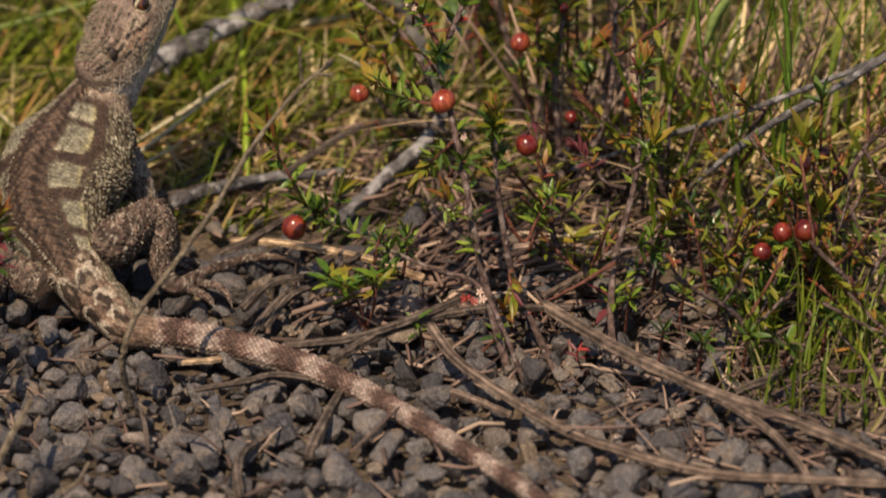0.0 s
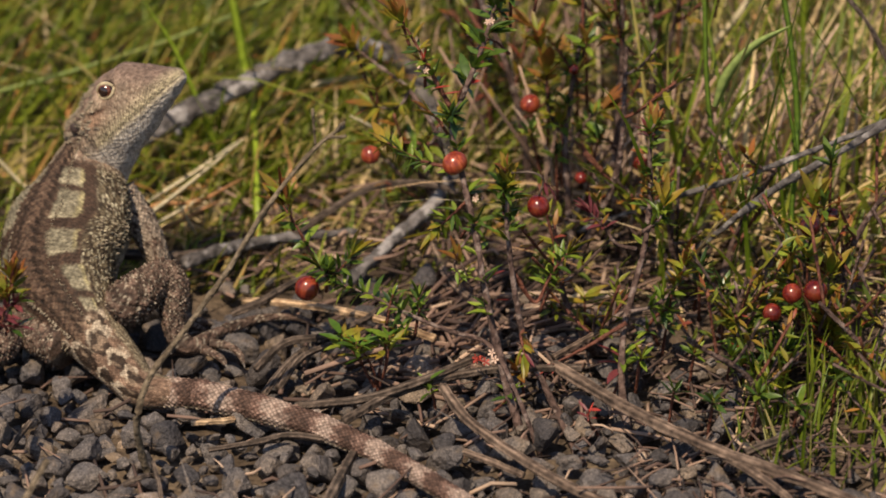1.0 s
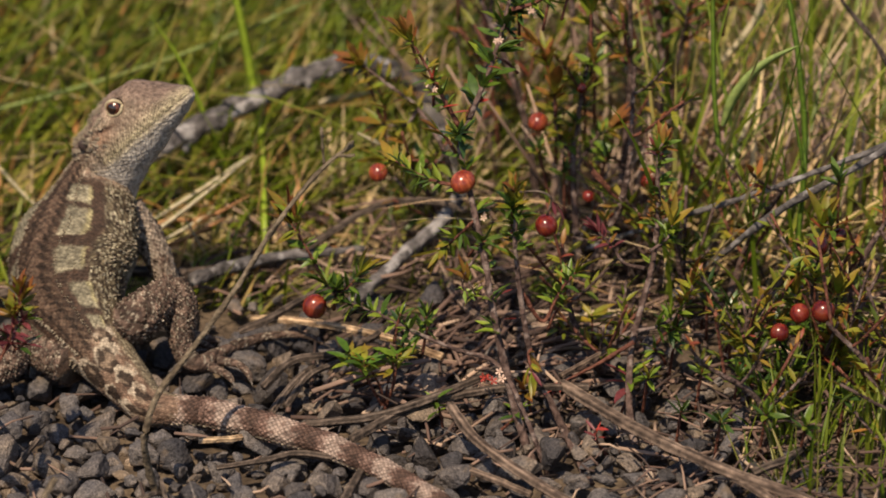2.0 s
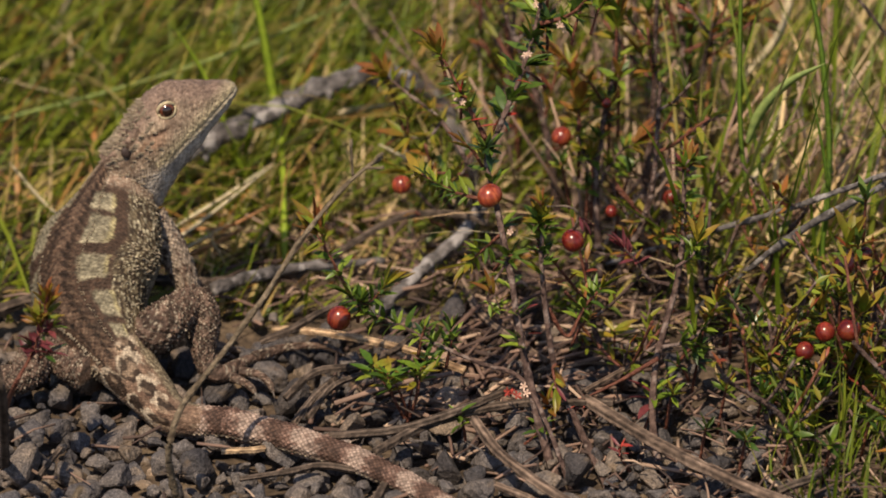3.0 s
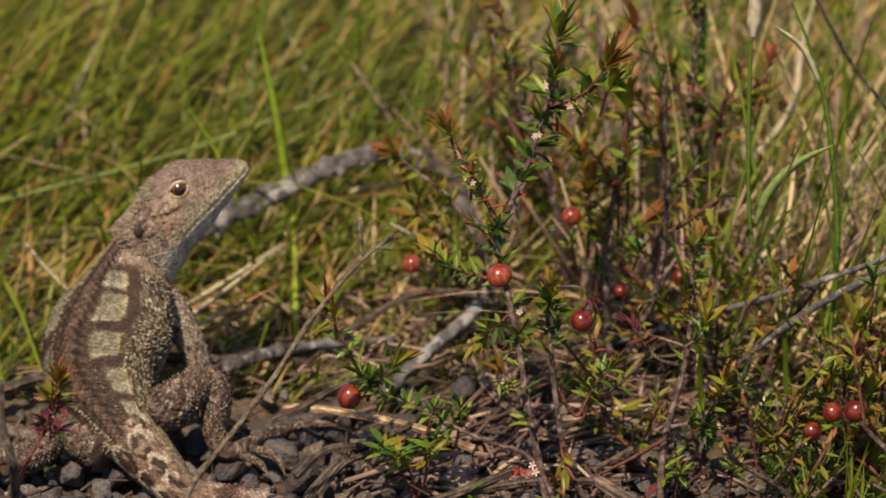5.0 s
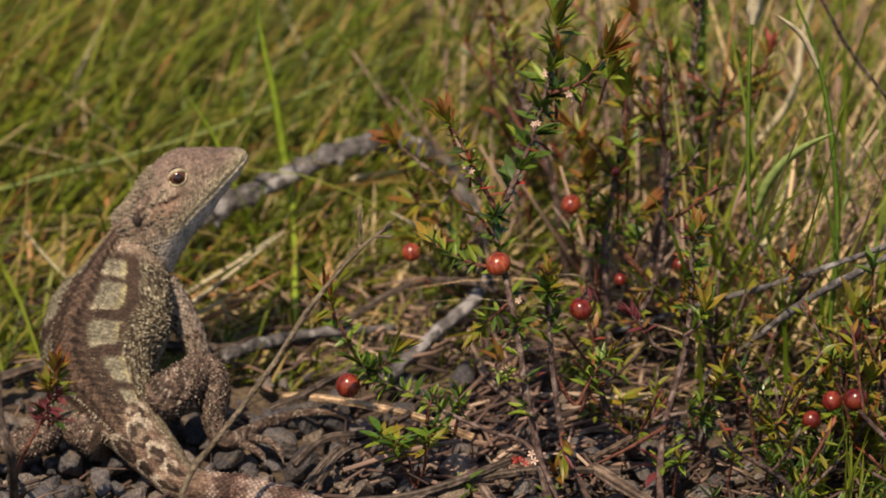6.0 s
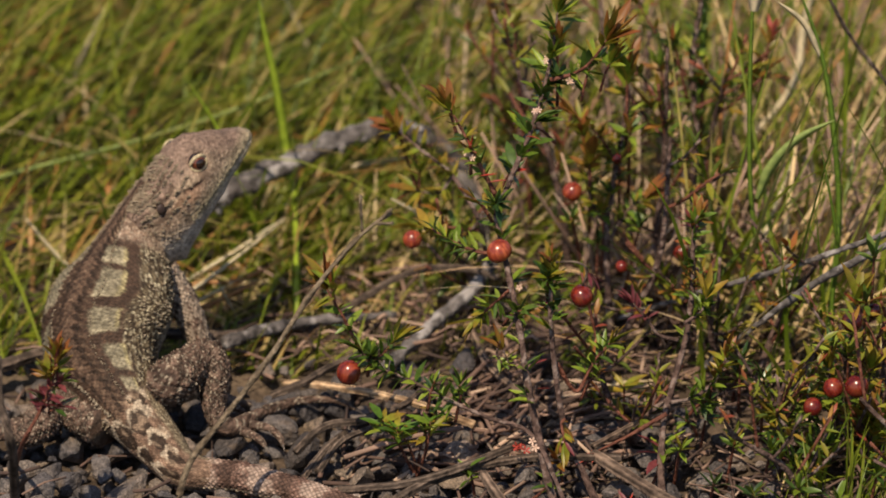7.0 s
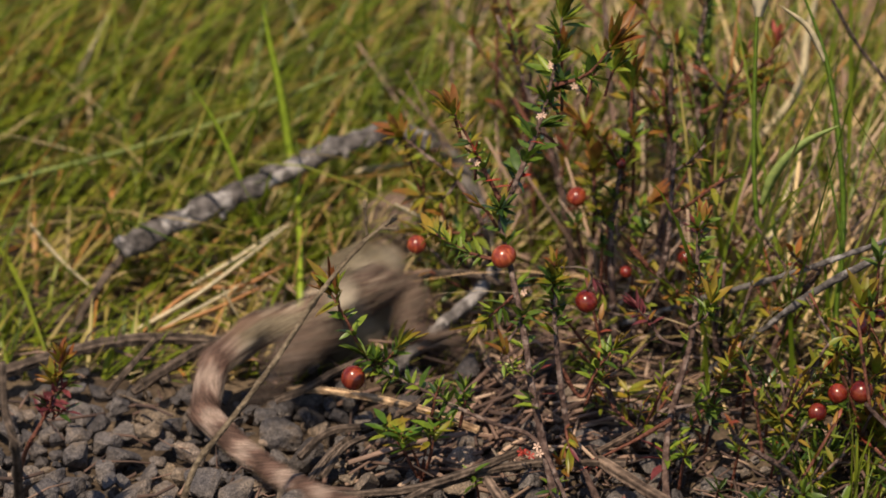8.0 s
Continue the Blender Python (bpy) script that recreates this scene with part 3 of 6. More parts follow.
    for at, off, size in ((0.300, 0.80, 0.9), (0.250, 0.44, 1.25), (0.165, 0.48, 1.05), (0.098, 0.46, 0.85)):
        wob = 0.5 * jag(u * 30, b * 3.4, 14) + 0.25 * jag(u * 80, b * 9, 15)
        d = math.hypot((u - at) / (0.031 * size), (g - off) / (0.27 * size)) + wob
        rim = math.hypot((u - at - 0.020) / (0.030 * size), (g - off - 0.08) / (0.42 * size)) + 1.1 * wob
        hip = mixc(hip, (0.44, 0.365, 0.285), edge(1 - rim, 0.2) * 0.9)
        hip = mixc(hip, (0.030, 0.017, 0.011), edge(1.1 - d, 0.2) * 0.97)
    hip = mixc(hip, (0.25, 0.18, 0.13), edge(jag(u * 26, a * 3.5, 21) - 0.25, 0.15) * 0.7)
    hip = mixc(hip, BROWN, edge(0.10 - g, 0.08) * edge(u - 0.27, 0.05) * 0.8)
    side = mixc(flank, (0.30, 0.24, 0.17), 0.35)
    hip = mixc(hip, side, edge(g - 1.15, 0.2))
    c = mixc(c, hip, edge(0.335 - u + 0.02 * jag(u * 40, a * 5, 30) - 0.03 * edge(0.3 - g, 0.2), 0.02))
    return mixc(c, CREAM, edge(g - 2.3, 0.5) * 0.7)


def scale_relief(rows, around, amount):
    def f(s, a):
        u, v = s * rows, a * around / 6.2832
        u2 = u + 0.5 * (int(math.floor(v)) % 2)
        x, y = u2 - math.floor(u2) - 0.5, v - math.floor(v) - 0.5
        bumpy = max(0.0, 1 - 4 * (x * x + y * y))
        big = 0.5 + 0.5 * max(0.0, jag(math.floor(u2) * 1.7, math.floor(v) * 2.3))
        spine = 1.4 if abs(abs(a) - 0.5) < 0.10 or abs(a) < 0.06 else 1.0
        return amount * bumpy * big * spine + 0.02 * jag(s * 9, a * 3)
    return f


def diamond(s, a, rows, around):
    """Lattice of overlapping scales: how far inside a scale (0 edge, 1 middle), across its keel, and its own chance value."""
    u, v = s * rows, a * around / 6.2832
    p, q = u + v, u - v
    i, j = math.floor(p), math.floor(q)
    x, y = p - i, q - j
    inside = min(x, 1 - x, y, 1 - y) * 2
    return inside, abs(x - y), (x + y) * 0.5, jag(i * 3.7 + 0.4, j * 5.3 + 0.7, 0.3)


def keeled(rows, around, amount):
    def f(s, a):
        inside, across, along, own = diamond(s, a, rows, around)
        return amount * (min(1.0, inside * 3) * (0.45 + 0.55 * along) + 0.5 * max(0.0, 1 - 4 * across) * along) * (1 + own) + 0.02 * jag(s * 9, a * 3)
    return f


def scaled(colour, rows, around, depth):
    """Colour with dark seams between the scales and a shade of its own on each."""
    def f(s, a):
        inside, across, along, own = diamond(s, a, rows, around)
        k = (1 - depth * max(0.0, 1 - inside * 2.6)) * (1 + 0.55 * own) * (0.86 + 0.28 * along)
        return tuple(min(1.0, max(0.0, x * k)) for x in colour(s, a))
    return f


def tail_colour(d, a):
    """d: cm from the tail root; cream and brown cross bands over a pale underside with a dark line each side."""
    w = d + 0.10 * jag(d * 5, a * 3) - 0.13 * abs(a)
    q = (w * 0.80 + 0.18 * jag(d * 0.9, 0.3, 7)) % 1.0
    c = mixc((0.120, 0.068, 0.054), (0.22, 0.138, 0.112), 0.5 + jag(d * 7, a * 5, 4))
    c = mixc(c, (0.40, 0.305, 0.26), edge(0.19 - abs(q - 0.30) + 0.16 * jag(d * 8, a * 3, 17), 0.14) * 0.85)
    c = mixc(c, (0.060, 0.034, 0.025), edge(0.15 - abs(q - 0.74) + 0.14 * jag(d * 9, a * 4, 19), 0.12) * 0.75)
    c = mixc(c, (0.05, 0.03, 0.022), edge(0.10 - abs(abs(a) - 1.35), 0.08) * 0.7)
    c = mixc(c, (0.40, 0.33, 0.24), edge(0.09 - abs(abs(a) - 1.60), 0.06) * 0.8)
    return mixc(c, CREAM, edge(abs(a) - 2.1, 0.3) * 0.8)


def limb_colour(seed, pale=0.0):
    def f(s, a):
        c = mixc((0.065, 0.040, 0.031), (0.18, 0.12, 0.094), 0.5 + 1.2 * jag(s * 9 + seed, a * 2))
        c = mixc(c, DARK, edge(jag(s * 16 + seed, a * 4, 4) - 0.10, 0.2) * 0.8)
        c = mixc(c, (0.36, 0.29, 0.235), pale * edge(jag(s * 12 + seed, a * 3, 8) + 0.15, 0.2))
        return mixc(c, CREAM, edge(jag(s * 45 + seed, a * 16, 6) - 0.3, 0.12) * 0.6)
    return f


def limb(name, pts, dorsal, radii, parent, joint, seed, label="", pale=0.0):
    n, rows = 110, 24
    v, f, c = loft(pts, [dorsal] * len(pts), radii, radii, radii, n, 84, scaled(limb_colour(seed, pale), rows, 18, 0.6), keeled(rows, 18, 0.14))
    return skin_object(name, v, f, c, parent, V(joint), label)


def toes(pts_list, parent, joint, seed, name="foot"):
    """A foot: sole and toes in one skin, each toe ending in a claw."""
    verts, faces, cols = [], [], []
    claws = []
    for k, pts in enumerate(pts_list):
        n = 40
        rr = [0.13, 0.095, 0.08, 0.07, 0.04] if k else [0.21, 0.20, 0.14, 0.10, 0.05]
        v, f, c = loft(pts, [(0, 0, 1)] * len(pts), rr, rr, [x * 0.8 for x in rr], n, 16, scaled(limb_colour(seed + k), 9, 8, 0.6), scale_relief(22, 6, 0.12))
        o = len(verts)
        verts += v
        cols += c
        faces += [tuple(i + o for i in q) for q in f]
        a, b = V(pts[-2]), V(pts[-1])
        claws.append((b, (b - a).normalized()))
    ob = skin_object(name, verts, faces, cols, parent, V(joint))
    for b, d in claws:
        bm = bmesh.new()
        tube(bm, curve_points([b - d * 0.05 * CM, b + d * 0.08 * CM, b + d * 0.15 * CM - Vector((0, 0, 0.06 * CM))], 5), [0.035 * CM * (1 - i / 5.5) for i in range(6)], 6)
        cl = finish("claw", bm, CLAW, V(joint))
        cl.parent, cl.location = ob, (0, 0, 0)
    return ob


def head_section(u):
    """Half width, top and underside of the head at u cm from the neck joint towards the snout."""
    k = [(-0.65, 0.26, 0.16, -0.70), (-0.35, 0.46, 0.30, -1.20), (0.0, 0.62, 0.45, -1.33), (0.35, 0.70, 0.68, -1.05), (0.75, 0.71, 0.88, -0.78), (1.2, 0.62, 0.93, -0.57), (1.65, 0.48, 0.74, -0.30), (2.05, 0.36, 0.54, -0.10), (2.3, 0.26, 0.43, 0.06), (2.42, 0.11, 0.32, 0.16)]
    for a, b in zip(k, k[1:]):
        if u <= b[0]:
            f = (u - a[0]) / (b[0] - a[0])
            f = f * f * (3 - 2 * f) * 0.4 + f * 0.6
            return [x + (y - x) * f for x, y in zip(a[1:], b[1:])]
    return list(k[-1][1:])


EYE_AT = (0.96, 0.61)
EAR_AT = (-0.14, 0.15)


def mouth_line(u):
    return -0.42 + (u - 0.2) * 0.305


def near(u, z, at, ru, rz):
    return math.exp(-((u - at[0]) / ru) ** 2 - ((z - at[1]) / rz) ** 2)


def build_head(parent, joint):
    """Local space: x to the snout, z up, y to the animal's left; lengths in cm."""
    n, seg = 150, 120
    verts, faces, cols = [], [], []
    relief = scale_relief(62, 56, 0.05)
    for i in range(n + 1):
        u = -0.65 + 3.07 * i / n
        w, zt, zb = head_section(u)
        zc, hh = (zt + zb) / 2, (zt - zb) / 2
        for k in range(seg):
            a = 2 * math.pi * k / seg
            ca, sa = math.cos(a), math.sin(a)
            z = zc + hh * math.copysign(abs(ca) ** 0.85, ca)
            y = w * math.copysign(abs(sa) ** 0.8, sa)
            if z < mouth_line(u):
                y *= 1 - 0.30 * min(1, (mouth_line(u) - z) / 0.7)
            side = abs(sa)
            m = z - mouth_line(u)
            e = 0.10 * near(u, z, (0.98, 0.84), 0.36, 0.10) - 0.26 * near(u, z, EYE_AT, 0.17, 0.14) + 0.05 * near(u, z, (0.45, 0.15), 0.35, 0.25) - 0.12 * near(u, z, EAR_AT, 0.11, 0.14)
            if u > 0.45:
                e -= 0.028 * math.exp(-(m / 0.028) ** 2)
            e += 0.05 * near(u, z, (0.55, 0.36), 0.3, 0.06) - 0.04 * near(u, z, (0.6, 0.27), 0.3, 0.04)
            y += math.copysign(1.0, sa) * e * side
            sc = relief(i / n, a)
            if z < mouth_line(u) - 0.1:
                sc *= 0.5
            elif u < 0.35:
                sc *= 1.7
            verts.append(Vector((u, y * (1 + sc), zc + (z - zc) * (1 + sc))))
            c = mixc((0.20, 0.142, 0.108), (0.31, 0.235, 0.178), 0.5 + 0.9 * jag(u * 3, a * 2.5))
            c = mixc(c, (0.14, 0.09, 0.062), edge(jag(u * 11, a * 9, 3) - 0.22, 0.2) * 0.5)
            c = mixc(c, (0.40, 0.335, 0.25), edge(jag(u * 26, a * 19, 11) - 0.28, 0.14) * 0.5)
            c = mixc(c, (0.215, 0.150, 0.125), edge(z - zt + 0.26, 0.25) * 0.8)
            c = mixc(c, (0.10, 0.064, 0.048), edge(z - zt + 0.2, 0.2) * edge(jag(u * 14, a * 12, 23) - 0.12, 0.12) * 0.6)
            if u < 0.3:
                rows = math.sin(a * 15)
                c = mixc(c, (0.05, 0.03, 0.02), edge(rows - 0.35, 0.4) * 0.75 * edge(m + 0.1, 0.3))
            if u > 0.3:
                lip = edge(0.15 - abs(m + 0.02), 0.06)
                c = mixc(c, (0.50, 0.44, 0.28), lip * (0.62 + 0.38 * math.sin(u * 46)))
                c = mixc(c, (0.13, 0.09, 0.055), edge(0.02 - abs(abs(m) - 0.075), 0.02) * 0.6)
                c = mixc(c, BROWN, edge(0.014 - abs(m), 0.02) * 0.6)
            under = edge(-m - 0.04 + 0.05 * jag(u * 6, a * 4), 0.14)
            c = mixc(c, (0.60, 0.54, 0.485), under * 0.92)
            c = mixc(c, (0.40, 0.32, 0.23), near(u, z, (0.55, 0.37), 0.24, 0.05) * 0.7 * side)
            c = mixc(c, (0.10, 0.04, 0.025), near(u, z, (0.60, 0.27), 0.24, 0.05) * 0.85 * side)
            c = mixc(c, (0.36, 0.215, 0.14), near(u, z, (0.42, 0.12), 0.30, 0.14) * 0.6 * side)
            c = mixc(c, (0.50, 0.43, 0.33), near(u, z, (EAR_AT[0] - 0.13, EAR_AT[1] + 0.1), 0.06, 0.12) * 0.8 * side)
            c = mixc(c, (0.025, 0.016, 0.013), near(u, z, EAR_AT, 0.09, 0.12) * side)
            c = mixc(c, (0.02, 0.014, 0.012), near(u, z, (2.12, 0.33), 0.05, 0.05) * 0.9 * side)
            inside, across, along, own = diamond(i / n, a, 42, 46)
            jaw = edge(0.16 - abs(m - 0.10), 0.16) * edge(u - 0.35, 0.3)
            c = mixc(c, (0.46, 0.395, 0.265), jaw * edge(inside - 0.25, 0.3) * 0.7)
            neck = edge(0.25 - u, 0.3) * edge(0.15 - m, 0.25)
            c = mixc(c, (0.50, 0.43, 0.36), neck * edge(inside - 0.3, 0.3) * 0.75)
            seam = 0.42 + 0.34 * max(jaw, neck, under)
            shade = (1 - seam * max(0.0, 1 - inside * 2.6)) * (1 + 0.36 * own)
            cols.append(tuple(min(1.0, x * shade) for x in c))
    for i in range(n):
        for k in range(seg):
            faces.append((i * seg + k, (i + 1) * seg + k, (i + 1) * seg + (k + 1) % seg, i * seg + (k + 1) % seg))
    faces.append(tuple(range(seg)))
    faces.append(tuple(n * seg + k for k in range(seg))[::-1])
    me = bpy.data.meshes.new("head")
    me.from_pydata([tuple(v * CM) for v in verts], [], faces)
    me.polygons.foreach_set("use_smooth", [True] * len(me.polygons))
    at = me.color_attributes.new("skin", "FLOAT_COLOR", "POINT")
    at.data.foreach_set("color", [c for col in cols for c in (*col, 1.0)])
    me.materials.append(SKIN)
    head = new("head", me)
    head.parent = parent
    head.location = joint - base_of(parent)
    tagged(head, "angular brown head with a pale jaw and scaly brow")
    for side in (-1, 1):
        bm = bmesh.new()
        bmesh.ops.create_uvsphere(bm, u_segments=24, v_segments=16, radius=0.185 * CM)
        bm.transform(Matrix.Translation(Vector((EYE_AT[0], side * 0.49, EYE_AT[1])) * CM))
        e = finish("eye", bm, EYE)
        e.parent = head
        tagged(e, "glossy dark eye with a red-brown iris")
        bm = bmesh.new()
        ring = [[bm.verts.new(Vector((EYE_AT[0] + r * math.cos(a), side * (0.49 + math.sqrt(0.188 ** 2 - r * r)), EYE_AT[1] + r * math.sin(a))) * CM) for r in (0.10, 0.125, 0.15)] for a in [2 * math.pi * j / 28 for j in range(28)]]
        for j in range(28):
            for k in range(2):
                bm.faces.new((ring[j][k], ring[j][k + 1], ring[(j + 1) % 28][k + 1], ring[(j + 1) % 28][k]))
        iris = finish("iris", bm, IRIS)
        iris.parent = e
        for up in (1, -1):
            bm = bmesh.new()
            pts = [Vector((EYE_AT[0] - 0.185 * math.cos(a), side * (0.53 + 0.06 * math.sin(a)), EYE_AT[1] + up * 0.145 * math.sin(a))) * CM for a in [math.pi * j / 12 for j in range(13)]]
            tube(bm, pts, [0.036 * CM * (0.7 + 0.5 * math.sin(math.pi * j / 12)) for j in range(13)], 8)
            lid = finish("eyelid", bm, EYELID)
            lid.parent = head
        bm = bmesh.new()
        bmesh.ops.create_uvsphere(bm, u_segments=16, v_segments=10, radius=1)
        bm.transform(Matrix.Translation(Vector((EAR_AT[0], side * 0.50, EAR_AT[1])) * CM) @ Matrix.Diagonal((0.10 * CM, 0.05 * CM, 0.12 * CM, 1)))
        ear = finish("ear_opening", bm, EAR)
        ear.parent = head
    return head


NECK = V((-5.84, 2.60, 3.79))
TAIL_REST = [(-4.98, -1.95, 0.27), (-3.96, -2.49, 0.45), (-2.85, -3.00, 0.42), (-1.57, -3.82, 0.40), (-0.53, -4.79, 0.38), (0.55, -6.05, 0.35), (1.70, -7.54, 0.33), (2.83, -9.13, 0.32), (3.92, -10.59, 0.28), (4.87, -12.17, 0.24)]
TAIL_RADII = [0.32, 0.30, 0.272, 0.243, 0.215, 0.195, 0.175, 0.158, 0.14, 0.11]


def spikes(surface, count, r, parent, joint, size):
    """Raised keeled scales as one small mesh of cones."""
    bm = bmesh.new()
    for _ in range(count):
        p, d = surface(r)
        m = aim(p, d, (0, 0, 1), r.uniform(0, 6), 1)
        h, w = size * r.uniform(0.6, 1.3) * CM, size * 0.45 * CM
        tip = bm.verts.new(m @ Vector((h, 0, 0)))
        ring = [bm.verts.new(m @ Vector((-0.2 * h, math.cos(k * 1.5708) * w, math.sin(k * 1.5708) * w))) for k in range(4)]
        for k in range(4):
            bm.faces.new((ring[k], ring[(k + 1) % 4], tip))
    ob = finish("spiny_fringe", bm, SPIKE, joint, False)
    ob.parent, ob.location = parent, (0, 0, 0)
    return ob


SPIKE = mat_plain("spiny_scale", (0.185, 0.145, 0.10), 0.6, 0.3, 0.4, 900)


def build_lizard():
    liz = thing("lizard", HIP, "small brown spiny lizard with pale back patches on gravel", "lizard")
    centres = [(-4.41, -2.30, 0.40), (-5.13, -1.90, 0.35), (-5.58, -1.20, 0.48), (-6.06, -0.60, 0.78), (-6.47, 0.00, 1.20), (-6.75, 0.70, 1.60), (-6.75, 1.40, 2.10), (-6.48, 2.00, 2.69), (-6.28, 2.50, 3.23), (-6.08, 2.80, 3.70), (-5.78, 2.90, 4.24)]
    dorsals = [(-0.15, -0.45, 0.9), (-0.2, -0.45, 0.9), (-0.25, -0.5, 0.8), (-0.30, -0.65, 0.7), (-0.36, -0.80, 0.5), (-0.50, -0.80, 0.35), (-0.52, -0.78, 0.3), (-0.60, -0.70, 0.4), (-0.66, -0.6, 0.5), (-0.7, -0.5, 0.6), (-0.7, -0.4, 0.6)]
    widths = [0.28, 0.38, 0.48, 0.60, 0.86, 1.33, 1.45, 1.20, 0.73, 0.49, 0.39]
    tops = [0.27, 0.36, 0.44, 0.51, 0.61, 0.79, 0.81, 0.72, 0.56, 0.42, 0.34]
    unders = [0.27, 0.34, 0.42, 0.52, 0.75, 0.95, 0.95, 0.85, 0.60, 0.42, 0.34]
    seg = 160
    v, f, c = loft(centres, dorsals, widths, tops, unders, 480, seg, scaled(torso_colour, 92, 44, 0.5), scale_relief(110, 62, 0.055))
    pts = v
    cut = 104

    def piece(name, lo, hi, label):
        vv, cc = [], []
        for i in [lo, *range(lo, hi + 1), hi]:
            vv += v[i * seg:(i + 1) * seg]
            cc += c[i * seg:(i + 1) * seg]
        rows = len(vv) // seg
        for row in (0, rows - 1):
            mid = sum(vv[row * seg:(row + 1) * seg], Vector()) / seg
            for k in range(seg):
                vv[row * seg + k] = mid + (vv[row * seg + k] - mid) * 0.7
        ff = [(i * seg + k, i * seg + (k + 1) % seg, (i + 1) * seg + (k + 1) % seg, (i + 1) * seg + k) for i in range(rows - 1) for k in range(seg)]
        ff += [tuple(range(seg))[::-1], tuple((rows - 1) * seg + k for k in range(seg))]
        return skin_object(name, vv, ff, cc, liz, HIP, label)
    torso = piece("torso", cut, 480, "plump brown torso with a row of pale square patches each side")
    pelvis = piece("pelvis", 0, cut, "brown hips with cream and dark blotches")

    def on_flank(r):
        i = r.randrange(150, 476)
        k = r.choice([r.randrange(104, 128), r.randrange(104, 128), 74, 75, 94, 95, r.randrange(32, 56), r.randrange(32, 56)])
        p = pts[i * seg + k]
        q = sum((pts[i * seg + j] for j in range(0, seg, 10)), Vector()) / (seg / 10)
        return p, (p - q).normalized() + Vector((0, 0, -0.5))
    spikes(on_flank, 750, random.Random(3), torso, HIP, 0.055)
    head = build_head(liz, NECK)
    hv = [v.co for v in head.data.vertices]

    def on_nape(r):
        i, k = r.randrange(4, 62), r.choice([1, 5, 9, 111, 115, 119, 102, r.randrange(88, 112), r.randrange(0, 24)])
        p = hv[i * 120 + k]
        return p, Vector((-0.7, p.y * 60, 0.5))
    nape = spikes(on_nape, 460, random.Random(8), head, Vector((0, 0, 0)), 0.09)
    # hind leg beside the viewer's side
    knee, ankle = (-4.65, 0.50, 1.74), (-4.36, -0.20, 0.45)
    limb("thigh", [(-5.78, 0.10, 1.02), (-5.42, -0.30, 1.43), (-5.06, 0.00, 1.62), (-4.66, 0.50, 1.76)], (0, -0.5, 0.8), [0.34, 0.42, 0.37, 0.24], liz, (-5.83, -0.40, 0.97), 1, "thick scaly thigh")
    limb("shin", [(-4.70, 0.50, 1.86), (-4.53, 0.20, 1.46), (-4.56, -0.10, 0.94), (-4.45, -0.30, 0.45)], (0.3, -0.9, 0.2), [0.24, 0.28, 0.235, 0.18], liz, knee, 5, "scaly shin")
    ank = (-4.35, -0.30, 0.47)
    toes([[(-4.50, -0.30, 0.60), (-4.21, -0.40, 0.45), (-3.89, 0.00, 0.45), (-3.56, 0.40, 0.43), (-3.23, 0.80, 0.39)],
          [(-3.56, 0.40, 0.43), (-3.01, 0.90, 0.37), (-2.56, 1.10, 0.33), (-2.10, 1.20, 0.24), (-1.76, 1.10, 0.11)],
          [(-4.00, -0.10, 0.37), (-3.66, -0.20, 0.40), (-3.41, -0.30, 0.37), (-3.24, -0.50, 0.30), (-3.17, -0.80, 0.28)],
          [(-4.10, -0.30, 0.41), (-3.87, -0.50, 0.39), (-3.70, -0.60, 0.35), (-3.58, -0.80, 0.35), (-3.52, -0.90, 0.30)]], liz, ank, 3)
    # the other hind leg, folded on the stones
    far_leg = []
    leg = limb("thigh", [(-6.68, -0.60, 0.63), (-7.15, -0.20, 0.65), (-7.61, 0.00, 0.73), (-7.94, -0.10, 0.73)], (0, -0.3, 0.9), [0.42, 0.37, 0.31, 0.26], liz, (-6.56, -0.60, 0.63), 9)
    far_leg.append(leg)
    leg = limb("shin", [(-7.90, -0.10, 0.75), (-7.97, -0.60, 0.69), (-8.24, -0.80, 0.58), (-8.53, -0.60, 0.57)], (0, -0.3, 0.9), [0.30, 0.32, 0.27, 0.2], liz, (-7.90, -0.10, 0.75), 11)
    far_leg.append(leg)
    leg = toes([[(-8.36, -0.70, 0.58), (-8.63, -0.80, 0.58), (-8.90, -0.90, 0.56), (-9.17, -1.00, 0.56), (-9.45, -1.10, 0.53)],
          [(-8.91, -0.80, 0.54), (-9.10, -0.50, 0.51), (-9.35, -0.30, 0.47), (-9.57, -0.30, 0.50), (-9.80, -0.30, 0.47)],
          [(-8.80, -0.80, 0.54), (-8.89, -1.10, 0.51), (-9.04, -1.30, 0.51), (-9.14, -1.40, 0.51), (-9.26, -1.40, 0.46)]], liz, (-8.36, -0.70, 0.58), 13)
    far_leg.append(leg)
    # forelegs
    limb("foreleg", [(-5.70, 2.20, 2.65), (-5.33, 2.10, 2.13), (-5.02, 1.90, 1.55), (-4.84, 1.80, 0.81), (-4.72, 1.50, 0.25)], (0.3, -0.9, 0.2), [0.34, 0.30, 0.24, 0.22, 0.16], liz, (-5.70, 2.20, 2.65), 17, "pale blotched foreleg", 0.8)
    toes([[(-4.72, 1.50, 0.25), (-4.57, 1.40, 0.22), (-4.34, 1.30, 0.20), (-4.11, 1.20, 0.21), (-3.88, 1.20, 0.16)],
          [(-4.57, 1.40, 0.22), (-4.39, 1.20, 0.19), (-4.21, 1.00, 0.21), (-4.10, 0.90, 0.21), (-3.98, 0.90, 0.14)]], liz, (-4.72, 1.50, 0.25), 19)
